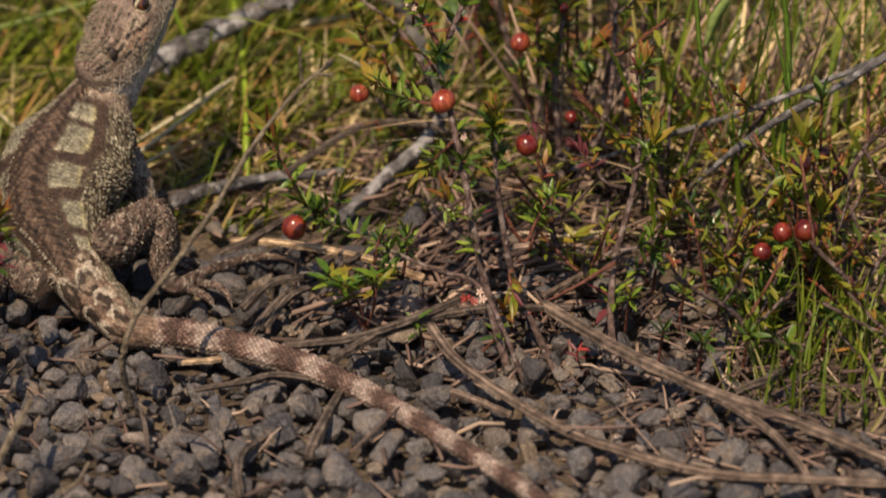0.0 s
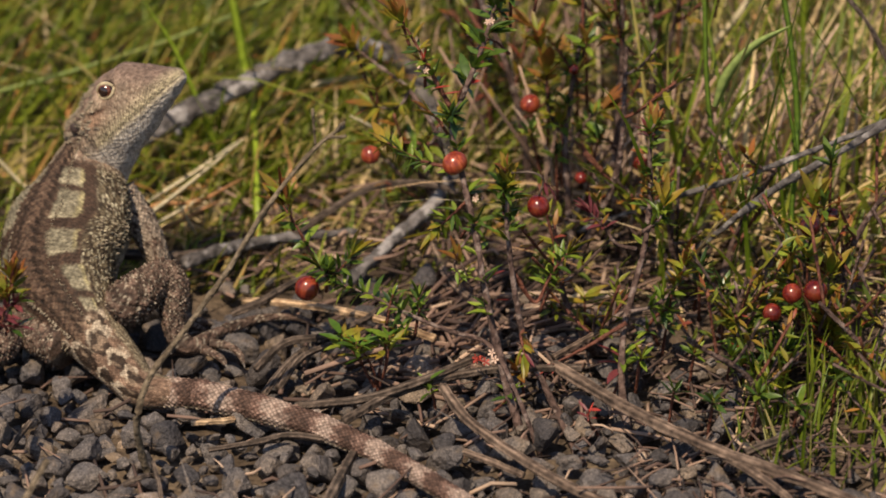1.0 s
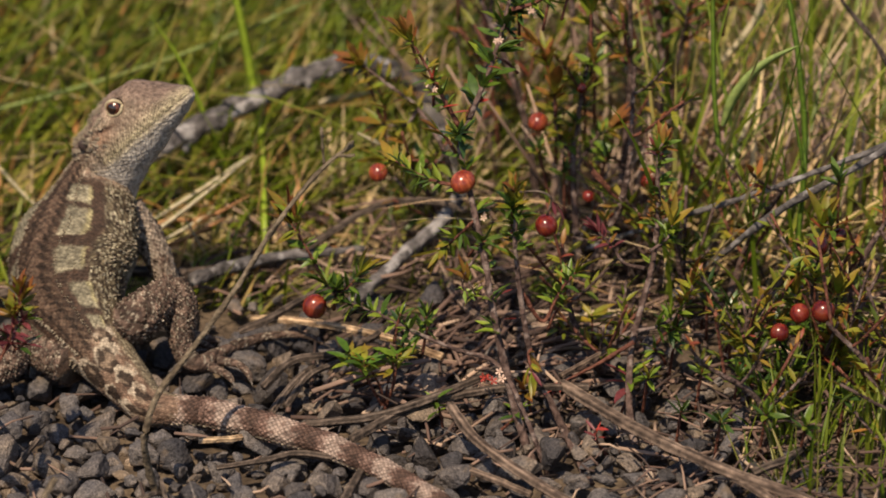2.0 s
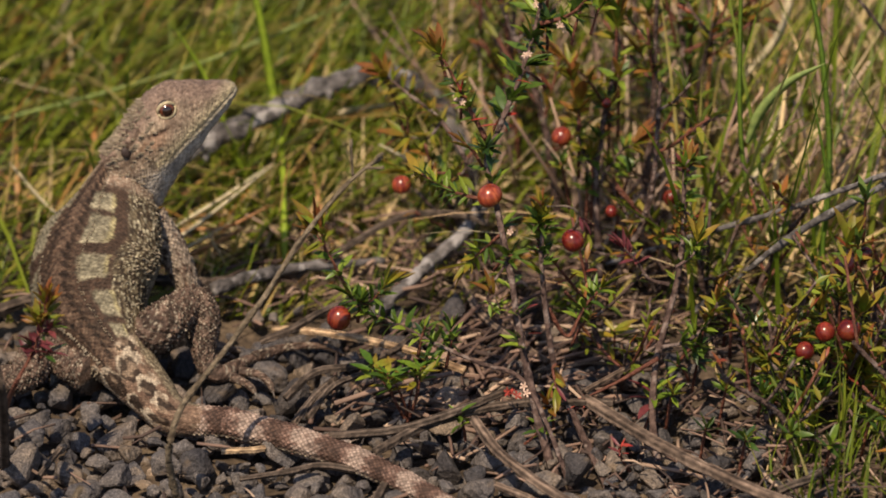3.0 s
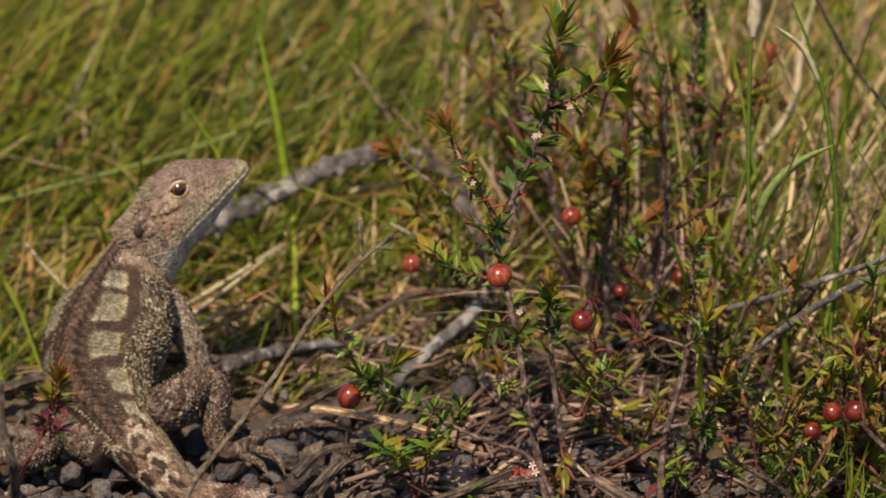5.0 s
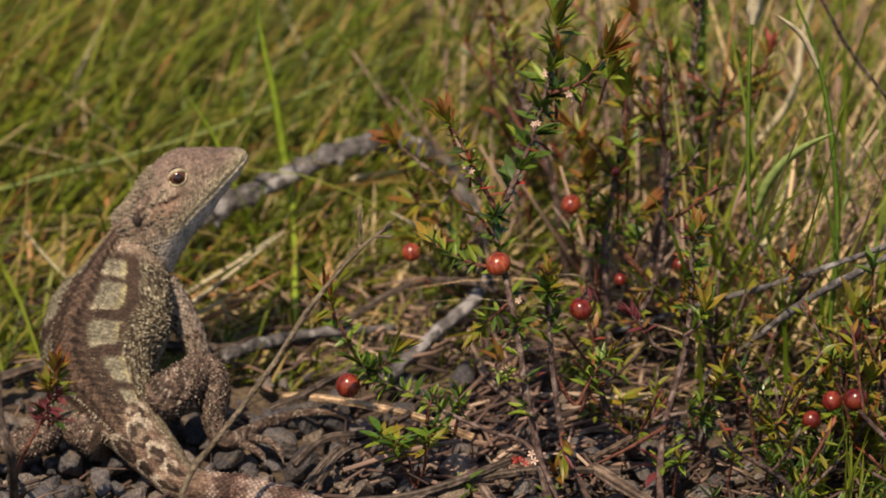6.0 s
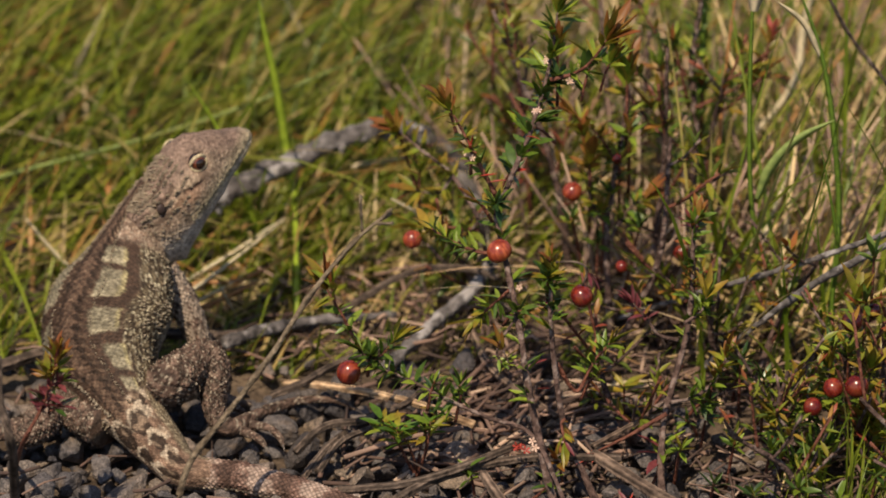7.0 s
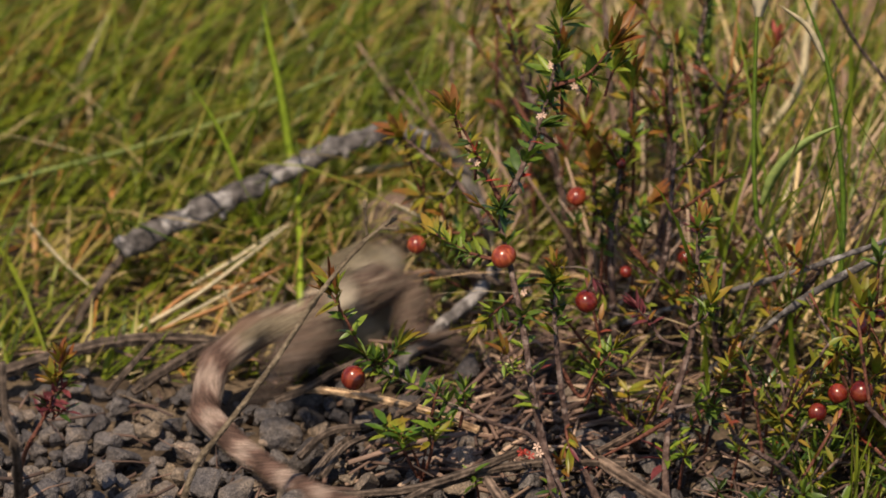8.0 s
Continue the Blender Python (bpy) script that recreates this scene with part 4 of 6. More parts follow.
    limb("foreleg", [(-6.29, 3.20, 1.79), (-6.73, 3.40, 1.05), (-7.02, 3.20, 0.43), (-7.14, 3.00, 0.08), (-7.19, 2.80, -0.28)], (-0.3, -0.9, 0.2), [0.34, 0.30, 0.24, 0.22, 0.16], liz, (-6.29, 3.20, 1.79), 23)
    toes([[(-7.19, 2.80, -0.28), (-7.36, 2.70, -0.26), (-7.54, 2.70, -0.29), (-7.71, 2.70, -0.32), (-7.89, 2.70, -0.34)],
          [(-7.31, 2.80, -0.29), (-7.46, 2.50, -0.25), (-7.62, 2.30, -0.22), (-7.73, 2.20, -0.22), (-7.85, 2.20, -0.26)]], liz, (-7.19, 2.80, -0.28), 29)
    # tail in short rigid lengths, each along its own x
    segs = []
    gone = 0.0
    for i in range(len(TAIL_REST) - 1):
        a, b = Vector(TAIL_REST[i]), Vector(TAIL_REST[i + 1])
        ln = (b - a).length
        r0, r1 = TAIL_RADII[i], TAIL_RADII[i + 1]
        k = 0.8 * r0
        full = ln + 2 * k
        share = [j / 14 for j in range(15)]
        rad = [(r0 + (r1 - r0) * (x * full - k) / ln) * (0.62 if x in (0, 1) else 1.0) for x in share]

        def relief(x, ang, at=gone - k, full=full):
            return keeled(8, 17, 0.085)(at + x * full, ang)
        tint = scaled(tail_colour, 8, 17, 0.78)
        vv, ff, cc = loft([(-k + x * full, 0, 0) for x in share], [(0, 0, 1)] * 15, rad, rad, [x * 0.9 for x in rad], 100, 96, lambda x, ang, at=gone - k, full=full: tint(at + x * full, ang), relief)
        gone += ln
        me = bpy.data.meshes.new("tail_section")
        me.from_pydata([tuple(p) for p in vv], [], ff)
        me.polygons.foreach_set("use_smooth", [True] * len(me.polygons))
        at = me.color_attributes.new("skin", "FLOAT_COLOR", "POINT")
        at.data.foreach_set("color", [x for col in cc for x in (*col, 1.0)])
        me.materials.append(SKIN)
        ob = new("tail_section", me)
        ob.parent = liz
        m = aim(V(TAIL_REST[i]), b - a, (-0.2, -0.35, 1))
        ob.matrix_basis = Matrix.Translation(-HIP) @ m
        segs.append(ob)
    return liz, head, torso, pelvis, segs, far_leg


LIZARD, HEAD, TORSO, PELVIS, TAIL, FAR_LEG = build_lizard()


# ---- bare twig, dead branches and sticks ----
def bare_twig():
    t = thing("bare_twig", V((-5.00, -4.18, 0.00)), "thin bare brown twig standing in the gravel", "twig")
    bm = bmesh.new()
    pts = [(-4.89, -4.50, -0.20), (-5.01, -4.74, 0.60), (-5.00, -5.00, 1.34), (-4.75, -4.60, 1.97), (-4.10, -4.20, 2.71), (-3.27, -3.70, 3.69), (-2.55, -3.30, 4.72), (-1.89, -3.00, 5.51), (-1.37, -2.80, 5.99), (-0.94, -2.70, 6.26)]
    n = 60
    line = curve_points([V(p) for p in pts], n)
    tube(bm, line, [(0.078 - 0.042 * i / n) * CM * (1.3 if i % 9 == 4 else 1) for i in range(n + 1)], 8, 0.15)
    part("stem", bm, TWIG_BARK, t)
    for pts in ([(-1.51, -2.80, 5.90), (-1.53, -2.80, 6.25), (-1.54, -2.80, 6.67)], [(-1.24, -2.80, 6.08), (-1.02, -2.80, 6.07), (-0.92, -2.80, 6.09)], [(-1.11, -2.80, 6.19), (-1.02, -2.80, 6.33), (-0.93, -2.80, 6.37)]):
        bm = bmesh.new()
        tube(bm, curve_points([V(p) for p in pts], 8), [0.03 * CM * (1.25 if i % 3 == 1 else 0.9) for i in range(9)], 6, 0.2)
        part("side_shoot", bm, TWIG_BARK, t)
    return t


def dead_branch():
    t = thing("dead_branch", V((-8.60, 4.00, -0.92)), "weathered grey dead branch arching over grass", "branch")
    bm = bmesh.new()
    pts = [(-6.91, 6.50, 1.21), (-6.33, 6.80, 1.42), (-5.53, 7.20, 1.63), (-4.48, 7.80, 1.92), (-3.29, 8.40, 2.31), (-2.21, 8.90, 2.60), (-1.43, 9.20, 2.73), (-0.65, 9.40, 2.53), (0.02, 9.40, 2.12), (0.50, 9.00, 1.57), (0.80, 8.00, 1.10), (0.89, 7.20, 0.55)]
    line = curve_points([V(p) for p in pts], 90)
    rad = smooth_values([0.21, 0.25, 0.235, 0.225, 0.22, 0.215, 0.22, 0.20, 0.17, 0.16, 0.15, 0.15], 90)
    tube(bm, line, [r * CM for r in rad], 16, 0.55, 0.08, 3)
    part("limb", bm, GREY_BARK, t, "thick cracked grey limb")
    bm = bmesh.new()
    pts = [(-6.86, 6.40, 1.11), (-7.27, 5.90, 0.77), (-7.71, 5.20, 0.26), (-8.15, 4.50, -0.38), (-8.66, 3.90, -0.94)]
    tube(bm, curve_points([V(p) for p in pts], 30), [(0.10 - 0.03 * i / 30) * CM for i in range(31)], 9, 0.2)
    part("side_branch", bm, DARK_BARK, t)
    for k in (6, 22, 41):
        bm = bmesh.new()
        p = line[k]
        d = Vector((rng.uniform(-0.5, 0.5), -0.5, rng.uniform(-0.9, 0.6))).normalized()
        tube(bm, [p, p + d * 0.26 * CM, p + d * 0.36 * CM], [0.10 * CM, 0.08 * CM, 0.045 * CM], 8, 0.3)
        part("knot", bm, GREY_BARK, t)
    return t


def ground_sticks():
    g = "sticks on the ground"
    S = lambda pts, r0, r1, mat, label, **k: stick("stick", pts, r0, r1, mat, label, "stick", group=g, **k)
    S([(0.78, -3.19, 0.90), (1.30, -4.38, 0.75), (2.25, -5.62, 0.60), (3.13, -6.59, 0.50), (4.11, -7.36, 0.45), (5.84, -8.42, 0.45), (7.58, -8.73, 0.45), (9.41, -9.00, 0.45)], 0.105, 0.10, BROWN_STICK, "long curved ribbed brown stick lying on gravel")
    S([(2.95, -2.19, 0.80), (4.42, -4.00, 0.70), (5.97, -5.45, 0.60), (7.50, -6.65, 0.55), (9.15, -8.16, 0.50), (10.59, -9.60, 0.50)], 0.13, 0.11, BROWN_STICK, "straight ribbed brown stick lying under the shrub")
    S([(5.26, -4.61, 0.60), (6.48, -6.00, 0.50), (7.18, -7.05, 0.45), (7.61, -8.19, 0.40), (7.90, -9.34, 0.30)], 0.09, 0.07, BROWN_STICK, "thin curved brown stick on gravel")
    S([(7.20, 1.50, -0.41), (8.07, 0.80, -0.97), (8.71, 0.20, -1.31), (9.76, -0.60, -2.06), (10.74, -1.40, -2.67)], 0.10, 0.09, BROWN_STICK, "leaning tan stick among grass stems")
    S([(8.39, -0.80, -0.93), (8.95, -0.90, 0.07), (9.69, -1.00, 1.16), (10.45, -1.10, 2.23)], 0.045, 0.06, BROWN_STICK, "thin pale leaning stick")
    S([(6.51, -5.39, 0.50), (7.34, -4.87, 0.60), (8.12, -0.20, -1.31), (8.45, -0.20, -0.78)], 0.10, 0.05, DARK_BARK, "dark forked stick by the grass")
    S([(-2.02, -3.20, 0.55), (-0.77, -3.06, 0.60), (0.11, -2.92, 0.80), (1.09, -2.30, 0.90), (2.08, -1.37, 0.90)], 0.09, 0.08, DARK_BARK, "long dark ribbed stick on gravel")
    S([(-1.14, -3.79, 0.50), (-0.33, -3.04, 0.60), (0.59, -2.56, 0.70), (1.85, -2.33, 0.80), (3.49, -2.33, 0.80)], 0.10, 0.085, DARK_BARK, "long dark ribbed stick on gravel")
    S([(-2.91, -1.33, 0.40), (-2.36, -0.82, 0.70), (-1.53, -0.51, 0.70), (-0.82, 0.10, 0.70), (-0.39, 1.09, 0.60)], 0.085, 0.07, DARK_BARK, "crooked dark stick by the lizard's foot")
    S([(-2.45, -1.98, 0.30), (-2.02, -1.18, 0.55), (-1.37, -0.52, 0.55)], 0.08, 0.06, DARK_BARK, "short dark stick among the stones")
    S([(-2.72, -2.21, 0.30), (-2.35, -1.38, 0.45), (-1.93, -0.64, 0.50)], 0.08, 0.07, DARK_BARK, "short dark stick among the stones")
    S([(-3.71, -4.46, 0.30), (-2.80, -4.27, 0.35), (-2.16, -4.02, 0.35), (-1.24, -4.20, 0.30)], 0.06, 0.08, DARK_BARK, "thin dark stick under the tail")
    S([(-1.50, -7.10, 0.20), (-1.30, -6.35, 0.35), (-0.98, -4.92, 0.30), (-0.72, -3.71, 0.20)], 0.13, 0.10, DARK_BARK, "thick dark root end in the gravel")
    S([(-2.70, -8.56, 0.20), (-2.77, -8.00, 0.45), (-2.67, -7.15, 0.40), (-2.30, -6.44, 0.30)], 0.10, 0.08, DARK_BARK, "grey stub in the gravel")
    S([(-4.09, -3.33, 0.30), (-3.60, -3.40, 0.35), (-3.26, -3.23, 0.30)], 0.07, 0.06, ORANGE_STICK, "short tan stick by the tail")
    S([(1.08, -4.67, 0.30), (1.72, -5.29, 0.35), (2.30, -5.74, 0.30)], 0.075, 0.07, BROWN_STICK, "short tan stick on gravel")
    S([(-7.14, -9.00, 1.07), (-6.86, -8.40, 1.47), (-6.51, -7.60, 1.82)], 0.055, 0.075, TWIG_BARK, "cut grey-green stem standing in gravel")
    S([(-5.23, -5.98, 0.40), (-5.00, -6.14, 0.60), (-4.76, -5.81, 0.50), (-4.55, -5.60, 0.30)], 0.06, 0.05, DARK_BARK, "curled dark bark scrap on a stone")
    S([(-4.49, -6.71, 0.20), (-4.57, -6.15, 0.50), (-4.71, -5.48, 0.60)], 0.05, 0.045, DARK_BARK, "thin dark stub beside the twig")
    S([(-6.10, -8.20, 0.20), (-5.73, -8.13, 0.35), (-5.52, -7.61, 0.50)], 0.045, 0.035, TWIG_BARK, "thin tan twig on gravel")
    S([(-7.53, -4.48, 0.40), (-7.30, -4.18, 0.60), (-7.14, -3.91, 0.70)], 0.06, 0.06, DARK_BARK, "dark twig end on gravel")
    S([(-3.22, 1.50, 0.50), (-2.29, 1.05, 0.66), (-1.31, 0.64, 0.68), (-0.34, 0.30, 0.58), (0.62, -0.26, 0.45)], 0.08, 0.09, ORANGE_STICK, "jointed pale orange stem on gravel", knob=0.3)
    S([(-9.32, 2.01, 0.50), (-8.09, 2.53, 0.70), (-6.85, 3.01, 0.80), (-5.71, 3.37, 0.70), (-4.57, 3.61, 0.50)], 0.14, 0.12, DARK_BARK, "dark branch lying at the grass edge", knob=0.3)
    S([(-6.91, 1.84, 0.20), (-6.41, 2.40, 0.60), (-5.96, 2.76, 1.00)], 0.075, 0.065, DARK_BARK, "thin grey stick propped on a branch")
    S([(-6.37, 1.52, 0.40), (-5.64, 2.07, 0.70), (-4.86, 3.05, 0.70), (-3.98, 3.57, 0.60), (-2.72, 4.17, 0.50)], 0.10, 0.13, DARK_BARK, "knobbly grey branch on the ground", knob=0.4)
    S([(-4.50, 2.72, 0.80), (-3.65, 3.33, 0.80), (-2.62, 3.98, 0.70), (-0.99, 4.45, 0.60)], 0.15, 0.10, GREY_BARK, "knobbly grey branch at the grass edge", knob=0.62, ridge=0.04)
    S([(-2.78, 4.0, 0.41), (-2.14, 4.1, 0.84), (-1.55, 4.2, 1.18), (-0.97, 4.3, 1.52), (-0.27, 4.4, 1.7), (0.55, 4.5, 1.62), (1.13, 4.4, 1.47)], 0.085, 0.07, DARK_BARK, "thin arched grey-brown stick over the litter")
    S([(-3.46, 0.94, 0.50), (-2.90, 1.05, 0.70), (-2.11, 1.82, 0.80), (-1.09, 2.79, 0.70)], 0.085, 0.075, DARK_BARK, "dark crooked stick on gravel")
    S([(1.09, 5.60, 1.50), (0.78, 4.83, 1.20), (0.07, 3.97, 0.90), (-0.57, 3.06, 0.70), (-1.20, 2.26, 0.45)], 0.155, 0.15, GREY_BARK, "pale cracked grey stick leaning on the ground", knob=0.62, ridge=0.04)
    S([(0.54, 4.19, 0.40), (0.90, 2.42, 0.50), (1.44, 1.27, 0.50), (2.28, 0.21, 0.40)], 0.09, 0.08, BROWN_STICK, "pale brown curved stick on soil")
    S([(3.61, 4.67, 0.40), (5.36, 2.60, 2.05), (7.00, 1.80, 2.97), (8.83, 1.20, 3.98), (10.47, 0.80, 4.87)], 0.06, 0.07, GREY_BARK, "thin grey stick leaning through grass", knob=0.62, ridge=0.04)
    S([(5.28, 2.56, 0.30), (6.29, 1.60, 1.74), (7.41, 1.00, 2.98), (8.77, 0.50, 4.06), (10.38, 0.10, 5.32)], 0.075, 0.085, GREY_BARK, "pale grey stick leaning through grass", knob=0.62, ridge=0.04)
    S([(2.95, -1.85, 0.80), (3.75, -1.20, 0.94), (4.66, -0.80, 1.21), (5.68, -0.60, 1.01), (7.15, -0.40, 0.90)], 0.06, 0.05, BROWN_STICK, "reddish brown stick under the shrub")
    S([(6.88, -3.00, 11.42), (7.22, -3.00, 10.74), (7.67, -3.00, 9.94), (8.31, -3.00, 9.08), (9.12, -3.00, 7.86), (9.75, -3.00, 5.74), (10.21, -1.81, 0.00)], 0.03, 0.05, DARK_BARK, "thin dark beaded twig rising in front of grass", knob=0.6)
    S([(-8.21, -6.00, 4.85), (-8.18, -6.30, 4.07), (-7.96, -6.80, 3.38), (-8.28, -3.39, 0.00)], 0.07, 0.10, DARK_BARK, "dark purplish stem standing in gravel")


bare_twig()
dead_branch()
ground_sticks()


# ---- heath shrubs ----
def front_shrub():
    r = random.Random(21)
    t = thing("heath_shrub", V((2.41, -4.50, 0.00)), "upright heath shrub with small leaves, berries and cream flowers", "shrub", "heath shrubs")
    sprig(t, [(2.52, -4.36, -0.20), (2.21, -3.30, 0.16), (1.94, -2.80, 1.14), (1.68, -2.30, 2.23), (1.49, -1.60, 3.34), (1.22, -0.80, 4.42), (1.03, -0.20, 5.05)], 0.105, 0.45, 26, 0.42, r, None, ("green", "green", "young"), 5, "stem")
    sprig(t, [(1.13, -0.30, 5.32), (1.45, 0.00, 6.03), (1.73, 0.40, 6.58), (1.97, 0.90, 7.21), (2.15, 1.40, 7.83), (2.26, 1.70, 8.55)], 0.06, 0.15, 40, 0.54, r, None, ("green", "green", "young"), 14)
    sprig(t, [(1.06, -0.20, 5.45), (0.73, 0.00, 6.03), (0.45, 0.20, 6.55), (0.14, 0.40, 7.06)], 0.05, 0.15, 20, 0.40, r, RED_STEM, ("green", "young", "orange"), 9)
    sprig(t, [(2.12, 1.00, 7.40), (2.56, 0.90, 7.57), (2.88, 0.80, 7.85), (3.21, 0.80, 8.33)], 0.05, 0.2, 14, 0.54, r, RED_STEM, ("green", "young", "orange"), 12)
    sprig(t, [(1.06, -0.80, 4.46), (0.56, -0.60, 4.48), (0.07, 0.20, 4.35), (-0.27, 0.80, 4.32)], 0.045, 0.2, 20, 0.40, r, RED_STEM, ("green", "young", "young"), 6)
    sprig(t, [(1.33, -1.20, 3.91), (0.95, -1.00, 3.45), (0.68, -1.00, 3.20)], 0.04, 0.2, 12, 0.38, r, RED_STEM, ("green", "young", "young"), 6)
    sprig(t, [(1.50, -1.50, 3.57), (1.06, -1.60, 2.76), (1.34, -1.60, 2.39), (1.17, -1.60, 2.82)], 0.03, 0.3, 6, 0.36, r, None, ("green", "young", "orange"), 5)
    berry(t, (1.11, -0.90, 4.59), 0.50, r)
    flower(t, (2.09, 1.30, 7.68), 0.20, r)
    flower(t, (2.48, 0.80, 7.39), 0.24, r)
    flower(t, (1.81, 0.30, 7.05), 0.20, r)
    flower(t, (0.54, 0.00, 6.25), 0.22, r)
    flower(t, (1.56, -1.30, 4.06), 0.20, r)
    for p in ((0.93, -0.30, 5.80), (0.75, -0.30, 5.93), (1.61, 0.10, 6.59)):
        put_leaf(t, V(p), (1, -0.2, 0.1), 0.33 * CM, LEAF_RED, r)
    whorls(t, r, (
            ((2.26, 1.60, 7.80), 13, 0.6, (0, -0.1, 1), ("green", "young", "orange"), 0.55),
            ((2.26, 1.20, 7.27), 15, 0.44, (0, -0.3, 0.6), ("dark", "dark", "green"), 1.25),
            ((2.04, 1.00, 6.97), 9, 0.4, (-0.2, -0.3, 0.3), ("dark", "dark", "green"), 1.3),
            ((3.27, 0.80, 7.84), 12, 0.58, (0.4, -0.1, 1), ("green", "young", "orange"), 0.6),
            ((2.86, 0.85, 7.64), 5, 0.48, (0.3, 0, 1), ("green", "dark"), 0.8),
            ((1.81, 0.70, 6.50), 7, 0.42, (-0.5, -0.2, 0.3), ("dark", "dark", "mauve"), 1.3)))
    whorls(t, r, (
            ((1.04, -0.40, 5.36), 18, 0.44, (0, -0.5, 0.6), ("dark", "green", "dark"), 1.25),
            ((0.67, -0.30, 5.38), 6, 0.42, (-0.7, -0.2, 0.8), ("young", "orange"), 0.6),
            ((0.56, 0.10, 6.31), 8, 0.28, (0, -0.3, 0.8), ("orange", "dark", "red"), 1.1),
            ((0.10, 0.40, 7.06), 9, 0.5, (-0.4, -0.1, 1), ("young", "orange"), 0.6),
            ((1.35, 0.20, 5.76), 6, 0.36, (0.3, -0.3, 0.5), ("dark", "red"), 1.2),
            ((1.47, -1.50, 3.57), 8, 0.42, (0.4, -0.4, 0.4), ("green", "dark"), 1.0),))
    return t


def berry_shrub():
    r = random.Random(5)
    t = thing("heath_shrub", V((2.68, -4.40, 0.00)), "low heath branch with a glossy dark red berry", "shrub", "heath shrubs")
    sprig(t, [(2.66, -4.16, -0.20), (2.20, -3.60, 0.95), (1.72, -2.40, 1.37), (0.84, -2.00, 1.54), (-0.04, -1.70, 1.84), (-0.76, -1.50, 2.15), (-1.32, -1.40, 2.35), (-1.59, -1.40, 2.68)], 0.055, 0.5, 34, 0.40, r, SHRUB_BARK, ("green", "green", "green"), 8, "stem")
    sprig(t, [(-1.59, -1.40, 2.66), (-1.79, -1.30, 3.04), (-2.01, -1.20, 3.48), (-2.25, -1.10, 3.86)], 0.04, 0.25, 9, 0.45, r, RED_STEM, ("green", "young", "orange"), 8)
    sprig(t, [(-1.43, -1.40, 2.41), (-1.15, -1.40, 2.63), (-0.93, -1.40, 2.91)], 0.035, 0.1, 12, 0.34, r, RED_STEM, ("green", "green", "young"), 5)
    sprig(t, [(0.18, -1.70, 1.72), (0.31, -1.70, 1.88), (0.34, -1.70, 2.09)], 0.03, 0.1, 6, 0.36, r, RED_STEM, ("green", "green", "green"), 4)
    berry(t, (-1.83, -1.50, 2.25), 0.50, r)
    whorls(t, r, (
            ((-1.40, -1.45, 2.57), 13, 0.38, (0.1, -0.4, 0.6), ("dark", "dark", "green"), 1.2),
            ((-2.16, -1.10, 3.93), 8, 0.52, (-0.2, -0.1, 1), ("young", "green", "orange"), 0.6),
            ((-0.18, -1.70, 2.07), 6, 0.36, (0.2, -0.2, 0.8), ("dark", "green"), 1.0),
            ((0.37, -1.80, 1.88), 5, 0.36, (0.2, -0.2, 0.8), ("dark", "green"), 1.0),))
    return t


def dry_leaf_shrub():
    r = random.Random(9)
    t = thing("heath_shrub", V((2.90, -4.18, 0.00)), "thin heath stem with a dark red berry and withered leaf", "shrub", "heath shrubs")
    sprig(t, [(3.44, -4.40, -0.20), (2.83, -2.60, 0.40), (2.41, -2.20, 1.31), (2.21, -1.90, 2.38), (2.10, -1.70, 3.50), (2.12, -1.50, 4.30)], 0.085, 0.75, 24, 0.42, r, None, ("young", "green", "young"), 12, "stem")
    sprig(t, [(2.22, -1.70, 2.56), (2.62, -1.60, 1.89), (2.94, -1.50, 2.46), (3.27, -1.50, 2.89)], 0.05, 0.5, 16, 0.40, r, RED_STEM, ("green", "green", "young"), 7)
    sprig(t, [(2.38, -2.20, 1.58), (2.32, -2.40, 1.56), (2.38, -2.60, 1.29)], 0.04, 0.2, 3, 0.36, r, RED_STEM, ("orange", "young", "mauve"), 4)
    berry(t, (2.71, -1.50, 3.91), 0.47, r)
    berry(t, (2.07, -1.50, 3.69), 0.22, r)
    bm = bmesh.new()
    pts = [(2.20, -1.50, 4.64), (2.58, -1.60, 4.69), (2.81, -1.60, 4.53), (2.72, -1.50, 4.12)]
    tube(bm, curve_points([V(p) for p in pts], 10), [0.025 * CM] * 11, 6)
    part("stalk", bm, DARK_BARK, t)
    for d, s in (((0.5, -0.2, -0.5), 0.42), ((0.8, -0.3, -0.35), 0.36), ((0.2, -0.3, -0.8), 0.3)):
        put_leaf(t, V((2.83, -1.60, 4.47)), d, s * CM, LEAF_MAUVE, r, "withered_leaf")
    for p in ((2.03, -1.90, 2.74), (2.10, -1.90, 2.11)):
        ob = put_leaf(t, V(p), (-1, -0.5, 0.1), 0.28 * CM, LEAF_RED, r, "red_leaf")
        ob.scale.y *= 1.8
    flower(t, (1.55, -2.80, 1.15), 0.30, r, LEAF_RED)
    flower(t, (1.82, -2.80, 1.33), 0.25, r)
    whorls(t, r, (
            ((2.05, -1.60, 4.35), 20, 0.42, (0, -0.3, 0.6), ("green", "young", "dark"), 1.25),
            ((2.09, -1.50, 4.67), 7, 0.34, (0, -0.1, 1), ("orange", "young"), 0.8),
            ((2.25, -2.30, 0.71), 9, 0.44, (-0.2, -0.4, 0.8), ("orange", "green", "orange"), 1.0),
            ((2.97, -1.40, 2.11), 7, 0.38, (0.5, -0.2, 0.8), ("green", "orange"), 0.8),))
    return t


